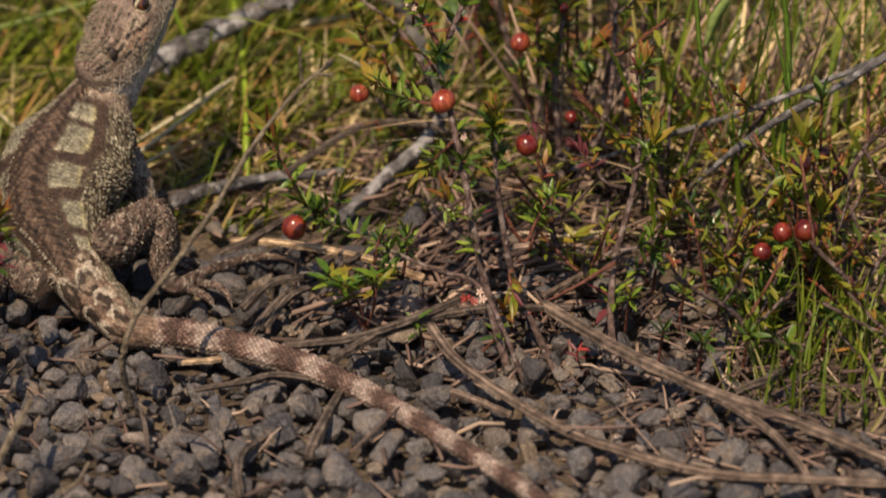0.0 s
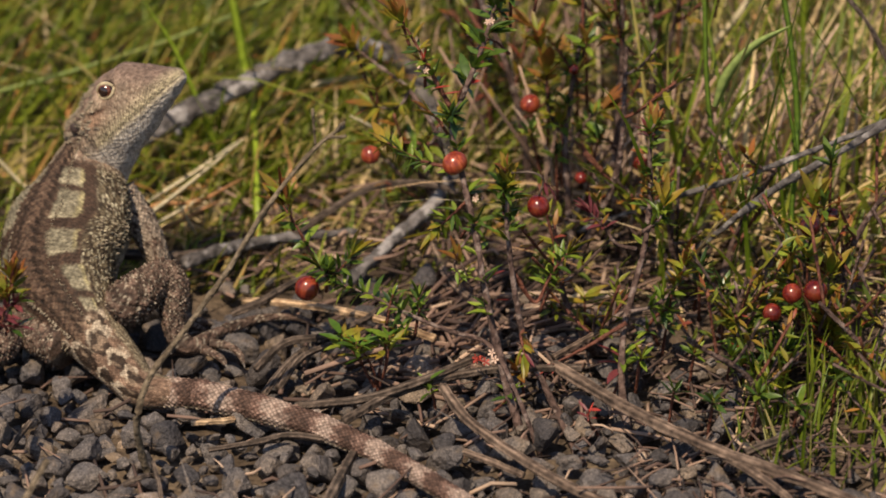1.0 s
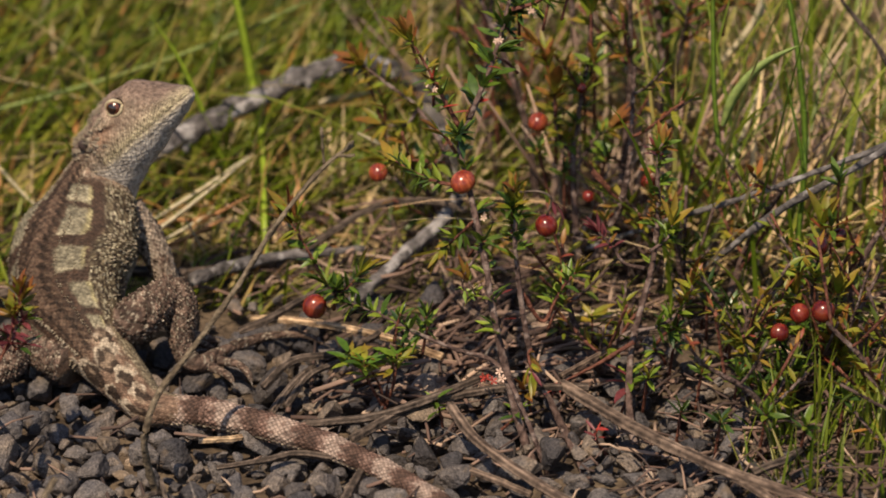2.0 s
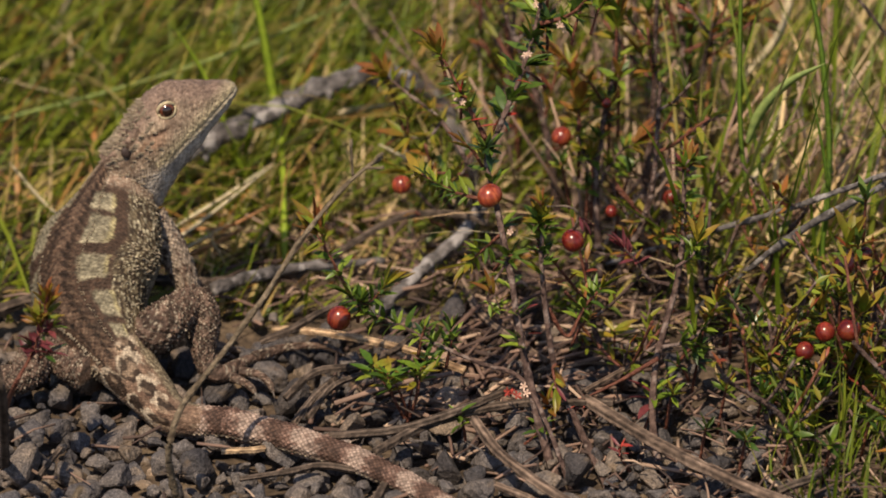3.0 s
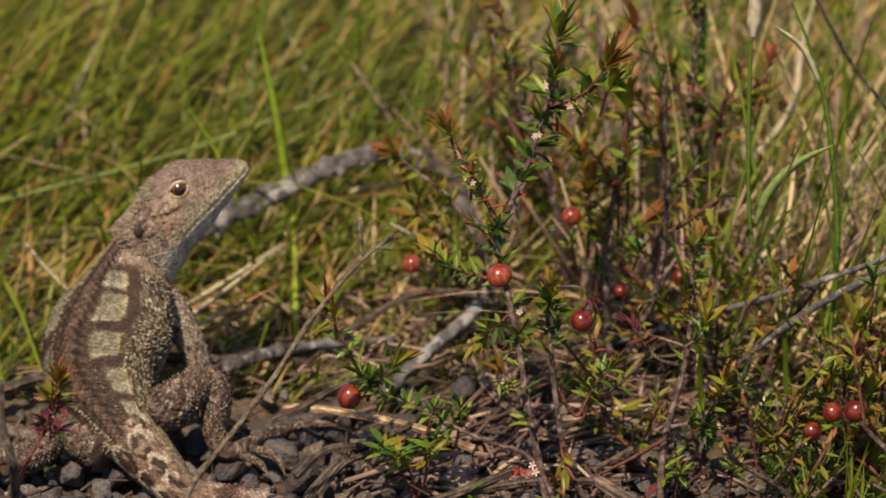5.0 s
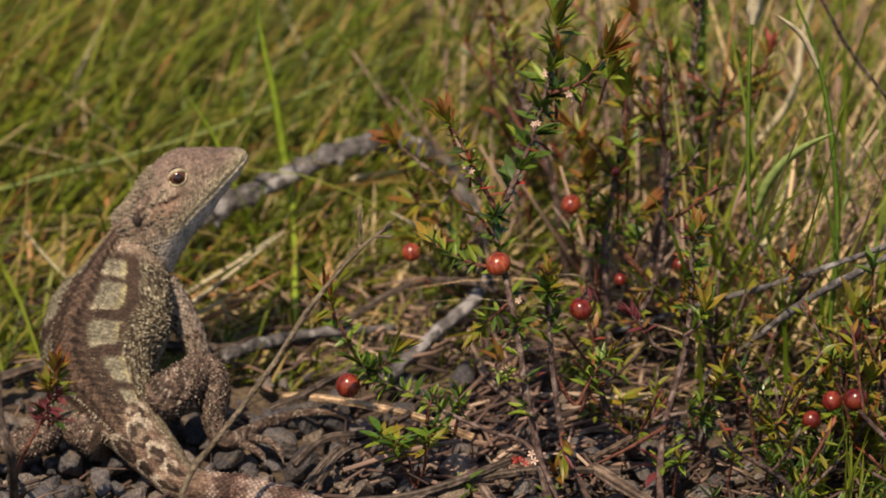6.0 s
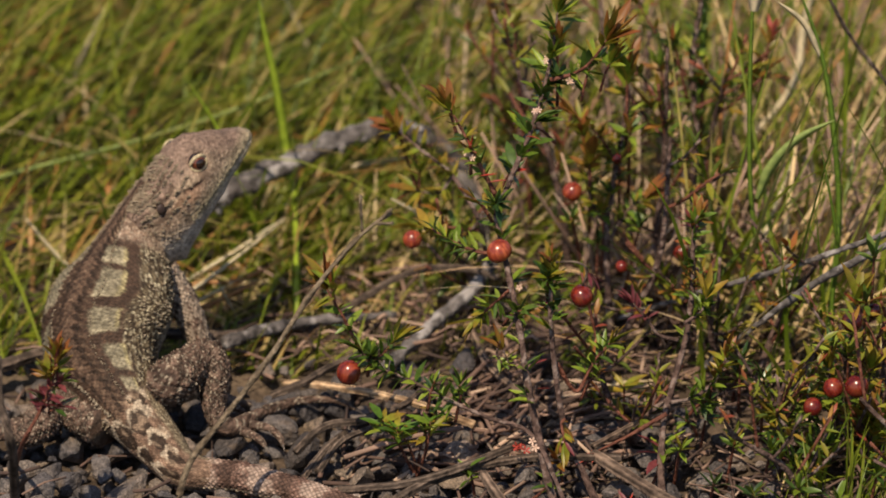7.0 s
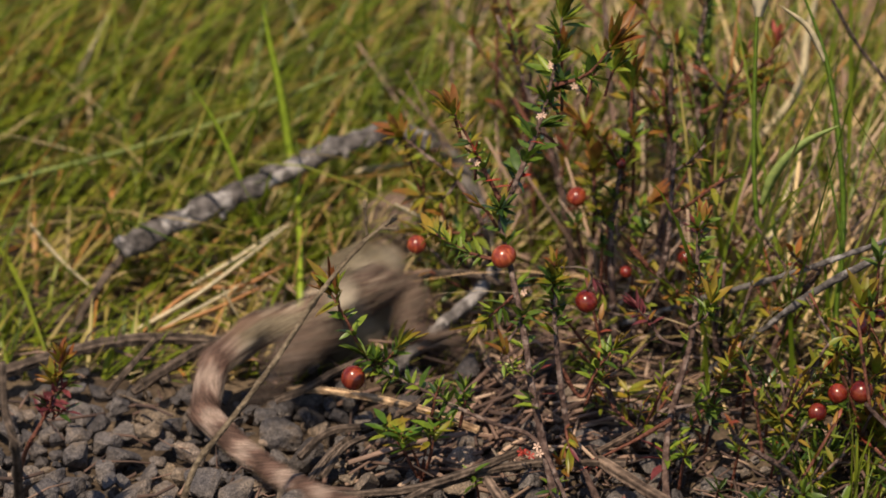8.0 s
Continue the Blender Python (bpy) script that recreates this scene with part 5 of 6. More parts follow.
def seedhead_shrub():
    r = random.Random(31)
    t = thing("heath_shrub", V((4.66, -5.96, 0.00)), "heath stem topped by a rusty dried flower head", "shrub", "heath shrubs")
    sprig(t, [(4.71, -5.74, -0.20), (4.48, -3.80, -0.36), (4.28, -2.60, 0.24), (4.31, -1.80, 1.06), (4.50, -1.20, 1.74), (4.79, -0.50, 2.50), (4.93, 0.10, 3.31), (4.94, 0.40, 4.15), (5.04, 0.60, 4.66)], 0.095, 0.62, 40, 0.36, r, None, ("green", "green", "orange"), 9, "stem")
    for k in range(24):
        a = k * 2.4
        put_leaf(t, V((4.90, 0.10, 3.43)) + Vector((rng.uniform(-1, 1), rng.uniform(-1, 1), rng.uniform(-1.8, 1.8))) * 0.12 * CM, (math.cos(a), math.sin(a), r.uniform(-0.2, 1.0)), 0.26 * CM, LEAF_ORANGE, r, "dried_bract")
    sprig(t, [(4.63, -0.80, 2.61), (4.24, -0.70, 2.68), (4.02, -0.60, 2.98), (3.74, -0.50, 3.27)], 0.045, 0.6, 8, 0.3, r, None, ("orange", "mauve", "mauve"), 8)
    sprig(t, [(4.45, -1.60, 1.64), (4.96, -1.40, 1.67), (5.40, -1.20, 2.00), (5.56, -1.10, 2.38)], 0.045, 0.2, 26, 0.38, r, None, ("green", "young", "orange"), 8)
    sprig(t, [(4.74, -0.70, 2.93), (5.07, -0.60, 3.13), (5.18, -0.50, 3.39)], 0.04, 0.2, 14, 0.36, r, None, ("green", "green", "young"), 6)
    sprig(t, [(4.39, -1.80, 1.50), (3.61, -2.00, 1.10), (2.94, -2.20, 0.83)], 0.05, 0.9, 2, 0.3, r, RED_STEM, ("orange", "red", "red"), 3)
    whorls(t, r, (
            ((4.96, 0.60, 4.41), 15, 0.42, (0, -0.1, 1), ("mauve", "orange", "green"), 0.85),
            ((5.10, -0.40, 3.22), 9, 0.4, (0.1, -0.3, 0.3), ("dark", "green"), 1.2),
            ((5.37, -1.00, 1.90), 9, 0.45, (0.3, -0.2, 1), ("young", "orange", "green"), 0.7),
            ((5.16, -1.00, 1.34), 10, 0.44, (0.3, -0.3, 0.3), ("dark", "green"), 1.2),
            ((4.83, -1.20, 1.01), 6, 0.4, (-0.2, -0.3, 0.3), ("dark", "green"), 1.2),))
    return t


def low_plants():
    r = random.Random(41)
    for name, at, label, leaves, mats, size in (
            ("seedling", (-0.52, -1.62, 0.00), "low bright green heath seedling on gravel", 54, (FRESH_LEAF, FRESH_LEAF, LEAF_YOUNG), 0.52),
            ("seedling", (4.09, -2.12, 0.00), "small seedling rosette with mauve and green leaves", 9, (LEAF_GREEN, LEAF_MAUVE, LEAF_GREEN), 0.62),
            ("seedling", (3.78, -3.64, 0.00), "small seedling with red leaves", 8, (LEAF_RED, LEAF_MAUVE, LEAF_RED), 0.27),
            ("seedling", (0.63, -2.44, 0.00), "small dark green seedling under sticks", 10, (LEAF_GREEN, LEAF_GREEN, LEAF_GREEN), 0.4),
            ("seedling", (1.72, -2.61, 0.00), "small dark green seedling under sticks", 9, (LEAF_GREEN, LEAF_GREEN, LEAF_GREEN), 0.4),
            ("seedling", (3.60, 0.62, -0.00), "yellow-green seedling on soil", 14, (LEAF_YOUNG, LEAF_YOUNG, LEAF_GREEN), 0.6)):
        t = thing(name, V(at), label, "seedling", "seedlings")
        for s in range(max(1, leaves // 9)):
            top = Vector(at) + Vector((r.uniform(-1, 1) * 0.08 * leaves ** 0.7, r.uniform(-0.5, 0.3), 0.5 + 0.3 * r.random() + 0.012 * leaves))
            sprig(t, [at, tuple(Vector(at).lerp(top, 0.5) + Vector((r.uniform(-0.1, 0.1), 0, 0))), tuple(top)], 0.035, 0.35, 0, 0.3, r, RED_STEM, tip=0, name="stem")
            for k in range(min(9, leaves)):
                a = k * 2.4 + s
                put_leaf(t, V(tuple(top)) - Vector((0, 0, 0.04 * CM * k)), (math.cos(a), math.sin(a), r.uniform(0.0, 0.9)), size * CM * r.uniform(0.7, 1.1), mats[k % 3], r)
    t = thing("seedling", V((-8.38, -0.61, 0.00)), "reddish heath seedling sprig in front of the lizard", "seedling", "seedlings")
    sprig(t, [(-8.48, -1.14, -0.10), (-7.98, -4.30, 2.17), (-7.66, -4.00, 2.69), (-7.46, -3.90, 3.18), (-7.32, -3.80, 3.61)], 0.05, 0.45, 22, 0.40, r, RED_STEM, ("mauve", "young", "orange"), 10, "stem")
    whorls(t, r, (
        ((-7.34, -3.80, 3.74), 12, 0.46, (0.1, -0.1, 1), ("mauve", "young", "orange"), 0.6),
        ((-7.49, -3.85, 3.35), 8, 0.44, (-0.2, -0.2, 0.8), ("orange", "orange", "young"), 0.9),
        ((-7.27, -3.90, 3.25), 7, 0.44, (0.5, -0.2, 0.6), ("mauve", "green"), 0.9),
        ((-7.60, -4.00, 2.88), 6, 0.42, (-0.4, -0.2, 0.5), ("mauve", "dark"), 1.0),
        ((-7.34, -4.00, 2.76), 6, 0.42, (0.5, -0.2, 0.4), ("dark", "mauve"), 1.0),), 0.2)


def random_shrub(at, height, lean, r, leaf_size=0.44, stems=4):
    """A background heath shrub: stems with side twigs, leaves joined in one crown, and berries."""
    t = thing("heath_shrub", V(at), "heath shrub with small green and rusty leaves", "shrub", "heath shrubs behind")
    crown = Batch()
    for s in range(stems):
        top = Vector(at) + Vector((lean[0] + r.uniform(-1.6, 1.6), lean[1] + r.uniform(-1.2, 1.2), height * r.uniform(0.65, 1.1)))
        mid = Vector(at).lerp(top, 0.5) + Vector((r.uniform(-0.6, 0.6), r.uniform(-0.5, 0.5), 0))
        n = 18
        line = curve_points([V(at), V(tuple(mid)), V(tuple(top))], n)
        bm = bmesh.new()
        tube(bm, line, [0.095 * CM * (1 - 0.6 * i / n) for i in range(n + 1)], 7, 0.25, 0, r.random() * 9)
        part("stem", bm, SHRUB_BARK, t)
        for b in range(6):
            k = r.randrange(5, n)
            p = line[k]
            d = Vector((r.uniform(-1, 1), r.uniform(-1, 1), r.uniform(0.3, 1.2))).normalized()
            q = [p, p + d * 0.5 * CM, p + d * r.uniform(0.9, 1.7) * CM + Vector((0, 0, 0.2 * CM))]
            ln = curve_points(q, 8)
            bm = bmesh.new()
            tube(bm, ln, [0.035 * CM] * 9, 5)
            part("twig", bm, RED_STEM if r.random() < 0.5 else SHRUB_BARK, t)
            for i in range(10):
                u = r.uniform(0.25, 1)
                j = min(int(u * 8), 7)
                tt = (ln[j + 1] - ln[j]).normalized()
                side = Matrix.Rotation(i * 2.4, 3, tt) @ tt.cross(Vector((0.2, 0.8, 0.3))).normalized()
                a = r.uniform(0.5, 1.3) if u < 0.9 else r.uniform(0.15, 0.5)
                v, f = LEAF_SHAPES[r.randrange(3)]
                crown.add(v, f, aim(ln[j].lerp(ln[j + 1], u * 8 - j), tt * math.cos(a) + side * math.sin(a), (0, 0, 1), r.uniform(-0.6, 0.6), leaf_size * CM * r.uniform(0.7, 1.2)))
    c = crown.build("crown", LEAVES_FAR)
    c.location = -V(at)
    c.parent = t
    return t


front_shrub()
berry_shrub()
dry_leaf_shrub()
seedhead_shrub()
low_plants()

def back_shrubs():
    r = random.Random(63)
    t = thing("heath_shrub", V((3.51, 3.42, 0.00)), "slender heath shrub with yellow-green tips and a pink berry", "shrub", "heath shrubs behind")
    sprig(t, [(3.53, 3.82, -0.20), (3.38, 3.80, 1.50), (3.35, 4.20, 2.86), (3.55, 4.60, 3.95), (3.75, 4.90, 5.21), (3.72, 5.10, 6.13)], 0.09, 0.45, 26, 0.44, r, None, ("green", "young", "young"), 9, "stem")
    sprig(t, [(3.37, 4.20, 2.73), (3.03, 4.40, 3.27), (2.97, 4.50, 4.12)], 0.05, 0.2, 16, 0.42, r, None, ("young", "young", "orange"), 8)
    sprig(t, [(3.55, 4.60, 3.95), (3.20, 4.80, 4.50), (2.68, 5.00, 4.91)], 0.04, 0.2, 14, 0.42, r, RED_STEM, ("young", "young", "orange"), 8)
    sprig(t, [(3.42, 4.20, 2.47), (3.79, 4.40, 3.02), (4.14, 4.50, 3.23)], 0.04, 0.2, 14, 0.42, r, None, ("green", "young", "orange"), 8)
    whorls(t, r, (
            ((3.75, 4.80, 5.75), 10, 0.85, (0, 0, 1), ("young", "green", "orange"), 0.5),
            ((3.81, 4.60, 4.64), 9, 0.5, (0, -0.2, 0.6), ("green", "orange"), 1.1),
            ((3.61, 4.40, 4.10), 9, 0.48, (0, -0.2, 0.6), ("orange", "green", "young"), 1.1),
            ((2.86, 4.80, 4.55), 9, 0.5, (-0.2, -0.1, 1), ("young", "orange"), 0.8),
            ((3.00, 4.40, 4.00), 8, 0.45, (0, -0.1, 1), ("orange", "young"), 0.8),
            ((3.27, 4.20, 3.04), 12, 0.45, (0, -0.2, 0.8), ("green", "young"), 1.1),
            ((2.64, 4.20, 2.85), 11, 0.45, (-0.2, -0.2, 0.8), ("green", "young", "dark"), 1.1),
            ((4.02, 4.00, 2.75), 10, 0.42, (0.2, -0.2, 0.8), ("green", "dark"), 1.1),
            ((3.16, 4.00, 2.43), 8, 0.42, (0, -0.2, 0.6), ("green", "dark"), 1.2),), 1.2)
    t = thing("heath_shrub", V((5.15, 6.09, 0.00)), "tall slender heath shrub with rusty leaf tips", "shrub", "heath shrubs behind")
    sprig(t, [(5.17, 6.50, -0.20), (5.22, 6.60, 1.87), (5.27, 7.00, 3.64), (5.18, 7.30, 5.06), (5.38, 7.60, 6.47), (5.48, 7.80, 7.66)], 0.10, 0.4, 30, 0.44, r, None, ("green", "green", "young"), 8, "stem")
    for b in ([(5.23, 7.20, 4.59), (4.67, 7.20, 5.36), (4.01, 7.20, 6.45)], [(5.26, 7.00, 4.16), (5.98, 6.90, 4.59), (6.38, 6.80, 4.89)], [(5.25, 6.90, 3.04), (4.69, 6.80, 3.60), (4.32, 6.80, 4.25)], [(5.38, 7.60, 6.22), (5.07, 7.60, 6.85), (5.24, 7.60, 7.49)]):
        sprig(t, b, 0.045, 0.2, 14, 0.44, r, RED_STEM, ("green", "young", "orange"), 8)
    whorls(t, r, (
            ((4.78, 7.00, 5.63), 9, 0.5, (-0.3, -0.1, 1), ("green", "orange"), 1.0),
            ((4.50, 7.00, 5.05), 9, 0.5, (-0.3, -0.1, 1), ("orange", "green"), 1.0),
            ((5.40, 7.30, 4.47), 9, 0.5, (0, -0.1, 1), ("green", "orange"), 1.0),
            ((5.54, 7.00, 3.05), 9, 0.5, (0, -0.1, 1), ("green", "young"), 1.1),
            ((4.88, 6.80, 2.68), 9, 0.5, (-0.2, -0.1, 1), ("young", "green"), 1.0),
            ((6.78, 7.00, 5.69), 8, 0.5, (0.2, 0, 1), ("orange", "red"), 0.8),), 1.2)
    t = thing("heath_shrub", V((1.95, 8.03, -0.00)), "thin red heath stem with red leaf tips", "shrub", "heath shrubs behind")
    sprig(t, [(1.96, 8.45, -0.20), (1.69, 8.00, 2.94), (1.53, 8.20, 4.81), (1.32, 8.30, 5.93), (1.04, 8.40, 6.66)], 0.06, 0.6, 12, 0.44, r, RED_STEM, ("young", "orange", "red"), 8, "stem")
    whorls(t, r, (
            ((1.03, 8.30, 5.59), 6, 0.5, (0, 0, 1), ("young", "orange"), 0.8),), 1.2)
    t = thing("heath_shrub", V((0.91, 6.91, 0.00)), "small heath shrub with yellow-green sprigs", "shrub", "heath shrubs behind")
    sprig(t, [(0.92, 7.32, -0.20), (0.77, 4.00, 2.82), (0.19, 4.60, 3.69), (-0.51, 5.00, 4.15), (-1.04, 5.20, 4.51)], 0.06, 0.45, 22, 0.42, r, None, ("young", "young", "orange"), 8, "stem")
    sprig(t, [(0.19, 4.60, 3.69), (-0.10, 4.60, 3.31), (-0.57, 4.70, 3.33)], 0.04, 0.2, 10, 0.42, r, None, ("young", "young", "orange"), 6)
    sprig(t, [(0.74, 4.00, 2.76), (0.07, 4.40, 2.63), (-0.51, 4.80, 2.47)], 0.04, 0.3, 12, 0.42, r, RED_STEM, ("green", "young", "young"), 6)
    whorls(t, r, (
            ((-0.96, 5.20, 4.44), 9, 0.55, (-0.4, 0, 1), ("young", "orange"), 0.6),
            ((-0.50, 5.00, 3.57), 10, 0.5, (0, -0.1, 0.6), ("young", "orange", "green"), 1.1),), 1.2)
    t = thing("heath_shrub", V((7.71, -0.85, 0.00)), "low heath clump with red berries and bright leaves", "shrub", "heath shrubs")
    for b in ([(7.30, -1.40, 1.17), (7.12, -1.40, 1.79)], [(7.70, -1.20, 1.31), (7.56, -1.20, 2.19)], [(8.20, -1.30, 1.24), (8.40, -1.20, 2.19)], [(8.22, -1.60, 0.14), (8.46, -1.60, 1.02)], [(6.86, -1.60, 0.52), (6.58, -1.50, 1.09)], [(7.96, -1.00, 2.34), (8.10, -0.80, 3.47)]):
        sprig(t, [(7.73, -0.66, -0.10), *b], 0.05, 0.45, 20, 0.46, r, None, ("green", "young", "young"), 8)
    whorls(t, r, (
            ((8.35, -1.60, 1.21), 11, 0.75, (0.1, -0.2, 1), ("young", "young", "orange"), 0.75),
            ((7.95, -1.20, 2.50), 9, 0.5, (0, -0.2, 0.8), ("green", "young"), 1.1),
            ((7.62, -1.20, 2.62), 8, 0.45, (0, -0.2, 0.8), ("green", "dark"), 1.1),
            ((6.88, -2.40, 0.63), 10, 0.45, (0, -0.3, 0.6), ("dark", "green"), 1.2),
            ((7.29, -2.00, 0.80), 9, 0.45, (0, -0.3, 0.6), ("dark", "green"), 1.2),
            ((5.85, -1.20, 2.38), 10, 0.45, (0, -0.3, 0.6), ("dark", "green"), 1.2),
            ((6.29, -1.50, 2.03), 9, 0.45, (0, -0.3, 0.6), ("dark", "green"), 1.2),
            ((8.27, -1.00, 3.51), 9, 0.45, (0, -0.2, 0.8), ("green", "orange", "dark"), 1.1),
            ((8.43, -0.60, 4.30), 9, 0.45, (0, -0.2, 0.8), ("green", "dark"), 1.1),), 1.2)
    t = thing("heath_shrub", V((8.00, -3.20, 0.00)), "low spreading heath shrub with small dark green leaves", "shrub", "heath shrubs")
    for x, y, leaves, size in ((5.93, 1.03, 12, 0.4), (6.38, 0.02, 13, 0.4), (6.81, -1.10, 12, 0.42), (7.39, 0.01, 12, 0.42), (6.40, -2.42, 13, 0.4), (5.70, -2.17, 10, 0.38), (7.51, -2.19, 13, 0.42), (8.21, -0.98, 12, 0.45), (5.21, -0.96, 11, 0.36), (6.84, -4.06, 12, 0.4), (7.56, -4.53, 12, 0.42), (5.96, -4.29, 10, 0.36), (8.41, -3.38, 12, 0.42), (4.64, -2.40, 9, 0.36), (5.23, -3.82, 10, 0.36)):
        palette = ("green", "young") if leaves < 11 and size > 0.35 and y > -3 else ("dark", "green")
        whorls(t, r, (((x, y, 1.0), leaves, size, (0.1, -0.3, 0.7), palette, 1.15),), 0.95)


back_shrubs()
rs = random.Random(77)
BACK = [random_shrub(at, h, lean, rs, 0.34 if at[1] < 0 else 0.44, n) for at, h, lean, n in (
    ((3.33, 3.16, 0.00), 6.8, (0.3, 0.5), 1),
    ((4.09, 4.74, 0.00), 7.5, (0.4, 0.5), 1),
    ((5.36, 6.91, 0.00), 8.0, (0.2, 0.5), 1),
    ((2.72, 6.91, 0.00), 6.0, (-0.2, 0.5), 1),
    ((6.30, 2.13, 0.00), 3.4, (0.0, 0.3), 2),
    ((7.46, -1.33, 0.00), 3.6, (0.3, 0.3), 2),
    ((8.84, -0.85, 0.00), 3.6, (0.3, 0.3), 2),
    ((1.42, 9.16, -0.00), 5.5, (-0.8, 0.3), 2),
    ((4.13, 9.45, -0.00), 7.0, (0.0, 0.5), 2),
    ((5.54, 3.16, -0.00), 2.6, (0.2, 0.2), 1),
    ((3.80, -0.12, 0.00), 2.4, (-0.2, 0.2), 2),
    ((6.05, -2.52, 0.00), 2.2, (0.0, 0.2), 1),
    ((0.90, 5.27, 0.00), 2.4, (0.0, 0.2), 1),
    ((6.92, -3.66, 0.00), 2.2, (0.0, 0.2), 1),
    ((9.11, -3.29, 0.00), 2.4, (0.0, 0.2), 2),
    ((8.80, -4.60, 0.00), 2.0, (0.1, 0.2), 1),
    ((10.20, -4.90, 0.00), 2.2, (0.1, 0.2), 1))]
for i, at, size in ((0, (2.64, 4.50, 3.38), 0.47), (3, (-0.63, 3.40, 2.82), 0.46), (5, (8.03, -2.40, 2.40), 0.56), (5, (7.59, -2.20, 2.26), 0.46), (5, (7.18, -2.50, 2.00), 0.42),
                    (6, (7.95, -1.80, 3.51), 0.5), (2, (4.92, 5.00, 1.76), 0.36), (6, (8.44, -0.80, 3.25), 0.35), (1, (3.64, 3.50, 2.16), 0.3), (0, (3.54, 4.20, 4.26), 0.25)):
    berry(BACK[i], at, size * 0.88, rs)


# ---- single blades and stalks that stand out ----
def grass_blade(pts, width, mat, label, name="grass_blade"):
    n = 24
    line = curve_points([V(p) for p in pts], n)
    bm = bmesh.new()
    rows = []
    for i, p in enumerate(line):
        t = (line[min(i + 1, n)] - line[max(i - 1, 0)]).normalized()
        s = t.cross(Vector((0.1, 1.0, 0.2))).normalized()
        u = i / n
        w = width * CM * 0.5 * min(1.0, 0.5 + 2 * u) * (1 - 0.9 * u ** 4)
        q = s.cross(t)
        rows.append([bm.verts.new(p + s * w), bm.verts.new(p + q * w * 0.35), bm.verts.new(p - s * w), bm.verts.new(p - q * w * 0.2)])
    for i in range(n):
        for k in range(4):
            bm.faces.new((rows[i][k], rows[i][(k + 1) % 4], rows[i + 1][(k + 1) % 4], rows[i + 1][k]))
    return tagged(finish(name, bm, mat, line[0]), label, "grass", "single grass blades")


GB = grass_blade
GB([(-12.49, 7.00, 1.48), (-9.53, 9.00, 1.66), (-6.53, 10.00, 2.10), (-3.74, 11.00, 2.70), (-0.48, 12.00, 3.83)], 0.12, PALE_GRASS, "long pale green blade slanting across the grass")
GB([(-3.08, 5.40, -0.05), (-3.11, 6.00, 0.64), (-3.16, 7.20, 1.12), (-3.26, 8.50, 1.58), (-3.38, 9.00, 2.28), (-3.57, 9.00, 3.74), (-3.78, 9.00, 4.91), (-3.92, 9.00, 5.82)], 0.24, BRIGHT_GRASS, "bright upright green blade with a pale tip")
GB([(-3.31, 5.27, 0.00), (-3.69, 8.00, 0.01), (-4.15, 8.00, 1.35), (-4.78, 8.00, 3.20), (-5.41, 8.00, 4.37)], 0.14, BRIGHT_GRASS, "green blade leaning behind the dead branch")
GB([(-5.40, 6.00, 0.64), (-4.34, 6.50, 1.12), (-3.33, 7.00, 1.66)], 0.12, PALE_STRAW, "straight pale dry straw")
GB([(-6.54, 4.74, 0.00), (-5.38, 5.60, 0.68), (-4.32, 5.80, 0.73), (-3.37, 6.00, 1.16)], 0.12, RUST_STRAW, "rust-brown dry straw low in grass")
GB([(-6.44, 5.14, 0.00), (-5.32, 6.60, 0.20), (-3.65, 6.80, 0.25), (-1.73, 7.00, 0.49)], 0.10, PALE_STRAW, "pale dry straw low in the grass")
GB([(-6.81, 4.6, 0.09), (-5.22, 5.3, 0.77), (-3.29, 6.4, 1.91)], 0.13, PALE_STRAW, "long straight pale straw leaning in the grass")
GB([(-6.54, 4.4, 0.15), (-4.86, 5.0, 0.58), (-3.76, 5.6, 0.88)], 0.12, RUST_STRAW, "long tan dry straw leaning in the grass")
GB([(-6.15, 4.8, 0.12), (-4.65, 5.6, 0.65), (-4.19, 6.0, 0.79)], 0.09, PALE_STRAW, "thin pale straw leaning in the grass")
GB([(-8.89, 7.00, 1.68), (-8.17, 6.60, 0.95), (-7.20, 6.00, 0.31)], 0.10, PALE_STRAW, "pale dry stalk in the grass")
GB([(-1.11, 6.00, 2.54), (-0.46, 6.00, 2.15), (0.19, 6.00, 1.69)], 0.09, PALE_STRAW, "pale dry stalk under the shrub")
GB([(-4.70, 5.00, 1.12), (-4.53, 5.00, 0.72), (-4.30, 5.00, 0.27)], 0.06, PALE_STRAW, "thin pale dry grass stalk")
GB([(-8.50, 7.47, 0.00), (-8.78, 14.00, -0.17), (-8.27, 14.00, 1.91), (-7.13, 14.00, 4.37)], 0.14, PALE_STRAW, "tall tan dry blade in the grass")
GB([(-7.38, 6.91, 0.00), (-7.24, 14.00, 0.25), (-6.50, 14.00, 1.91), (-5.71, 14.00, 3.28)], 0.12, RUST_STRAW, "tan dry blade in the grass")
GB([(-2.12, 8.59, 0.00), (-2.61, 15.00, 0.65), (-3.11, 15.00, 2.18), (-3.72, 15.00, 3.69)], 0.14, PALE_STRAW, "pale dry blade in the grass")
GB([(-10.50, 11.00, -0.04), (-9.28, 11.50, 0.35), (-8.43, 12.00, 0.53)], 0.22, RUST_STRAW, "broad orange dry blade")
GB([(-2.01, 9.80, 1.53), (-1.52, 9.90, 1.58), (-0.78, 10.00, 1.67)], 0.20, PALE_STRAW, "broad pale dry leaf scrap")
GB([(7.27, 4.74, 0.00), (6.88, 3.00, 1.89), (6.39, 3.00, 2.91), (6.20, 3.00, 4.17), (6.14, 3.00, 6.41), (6.16, 3.00, 8.62), (6.21, 3.00, 9.94)], 0.11, GREEN_STALK, "tall green flowering grass stalk")
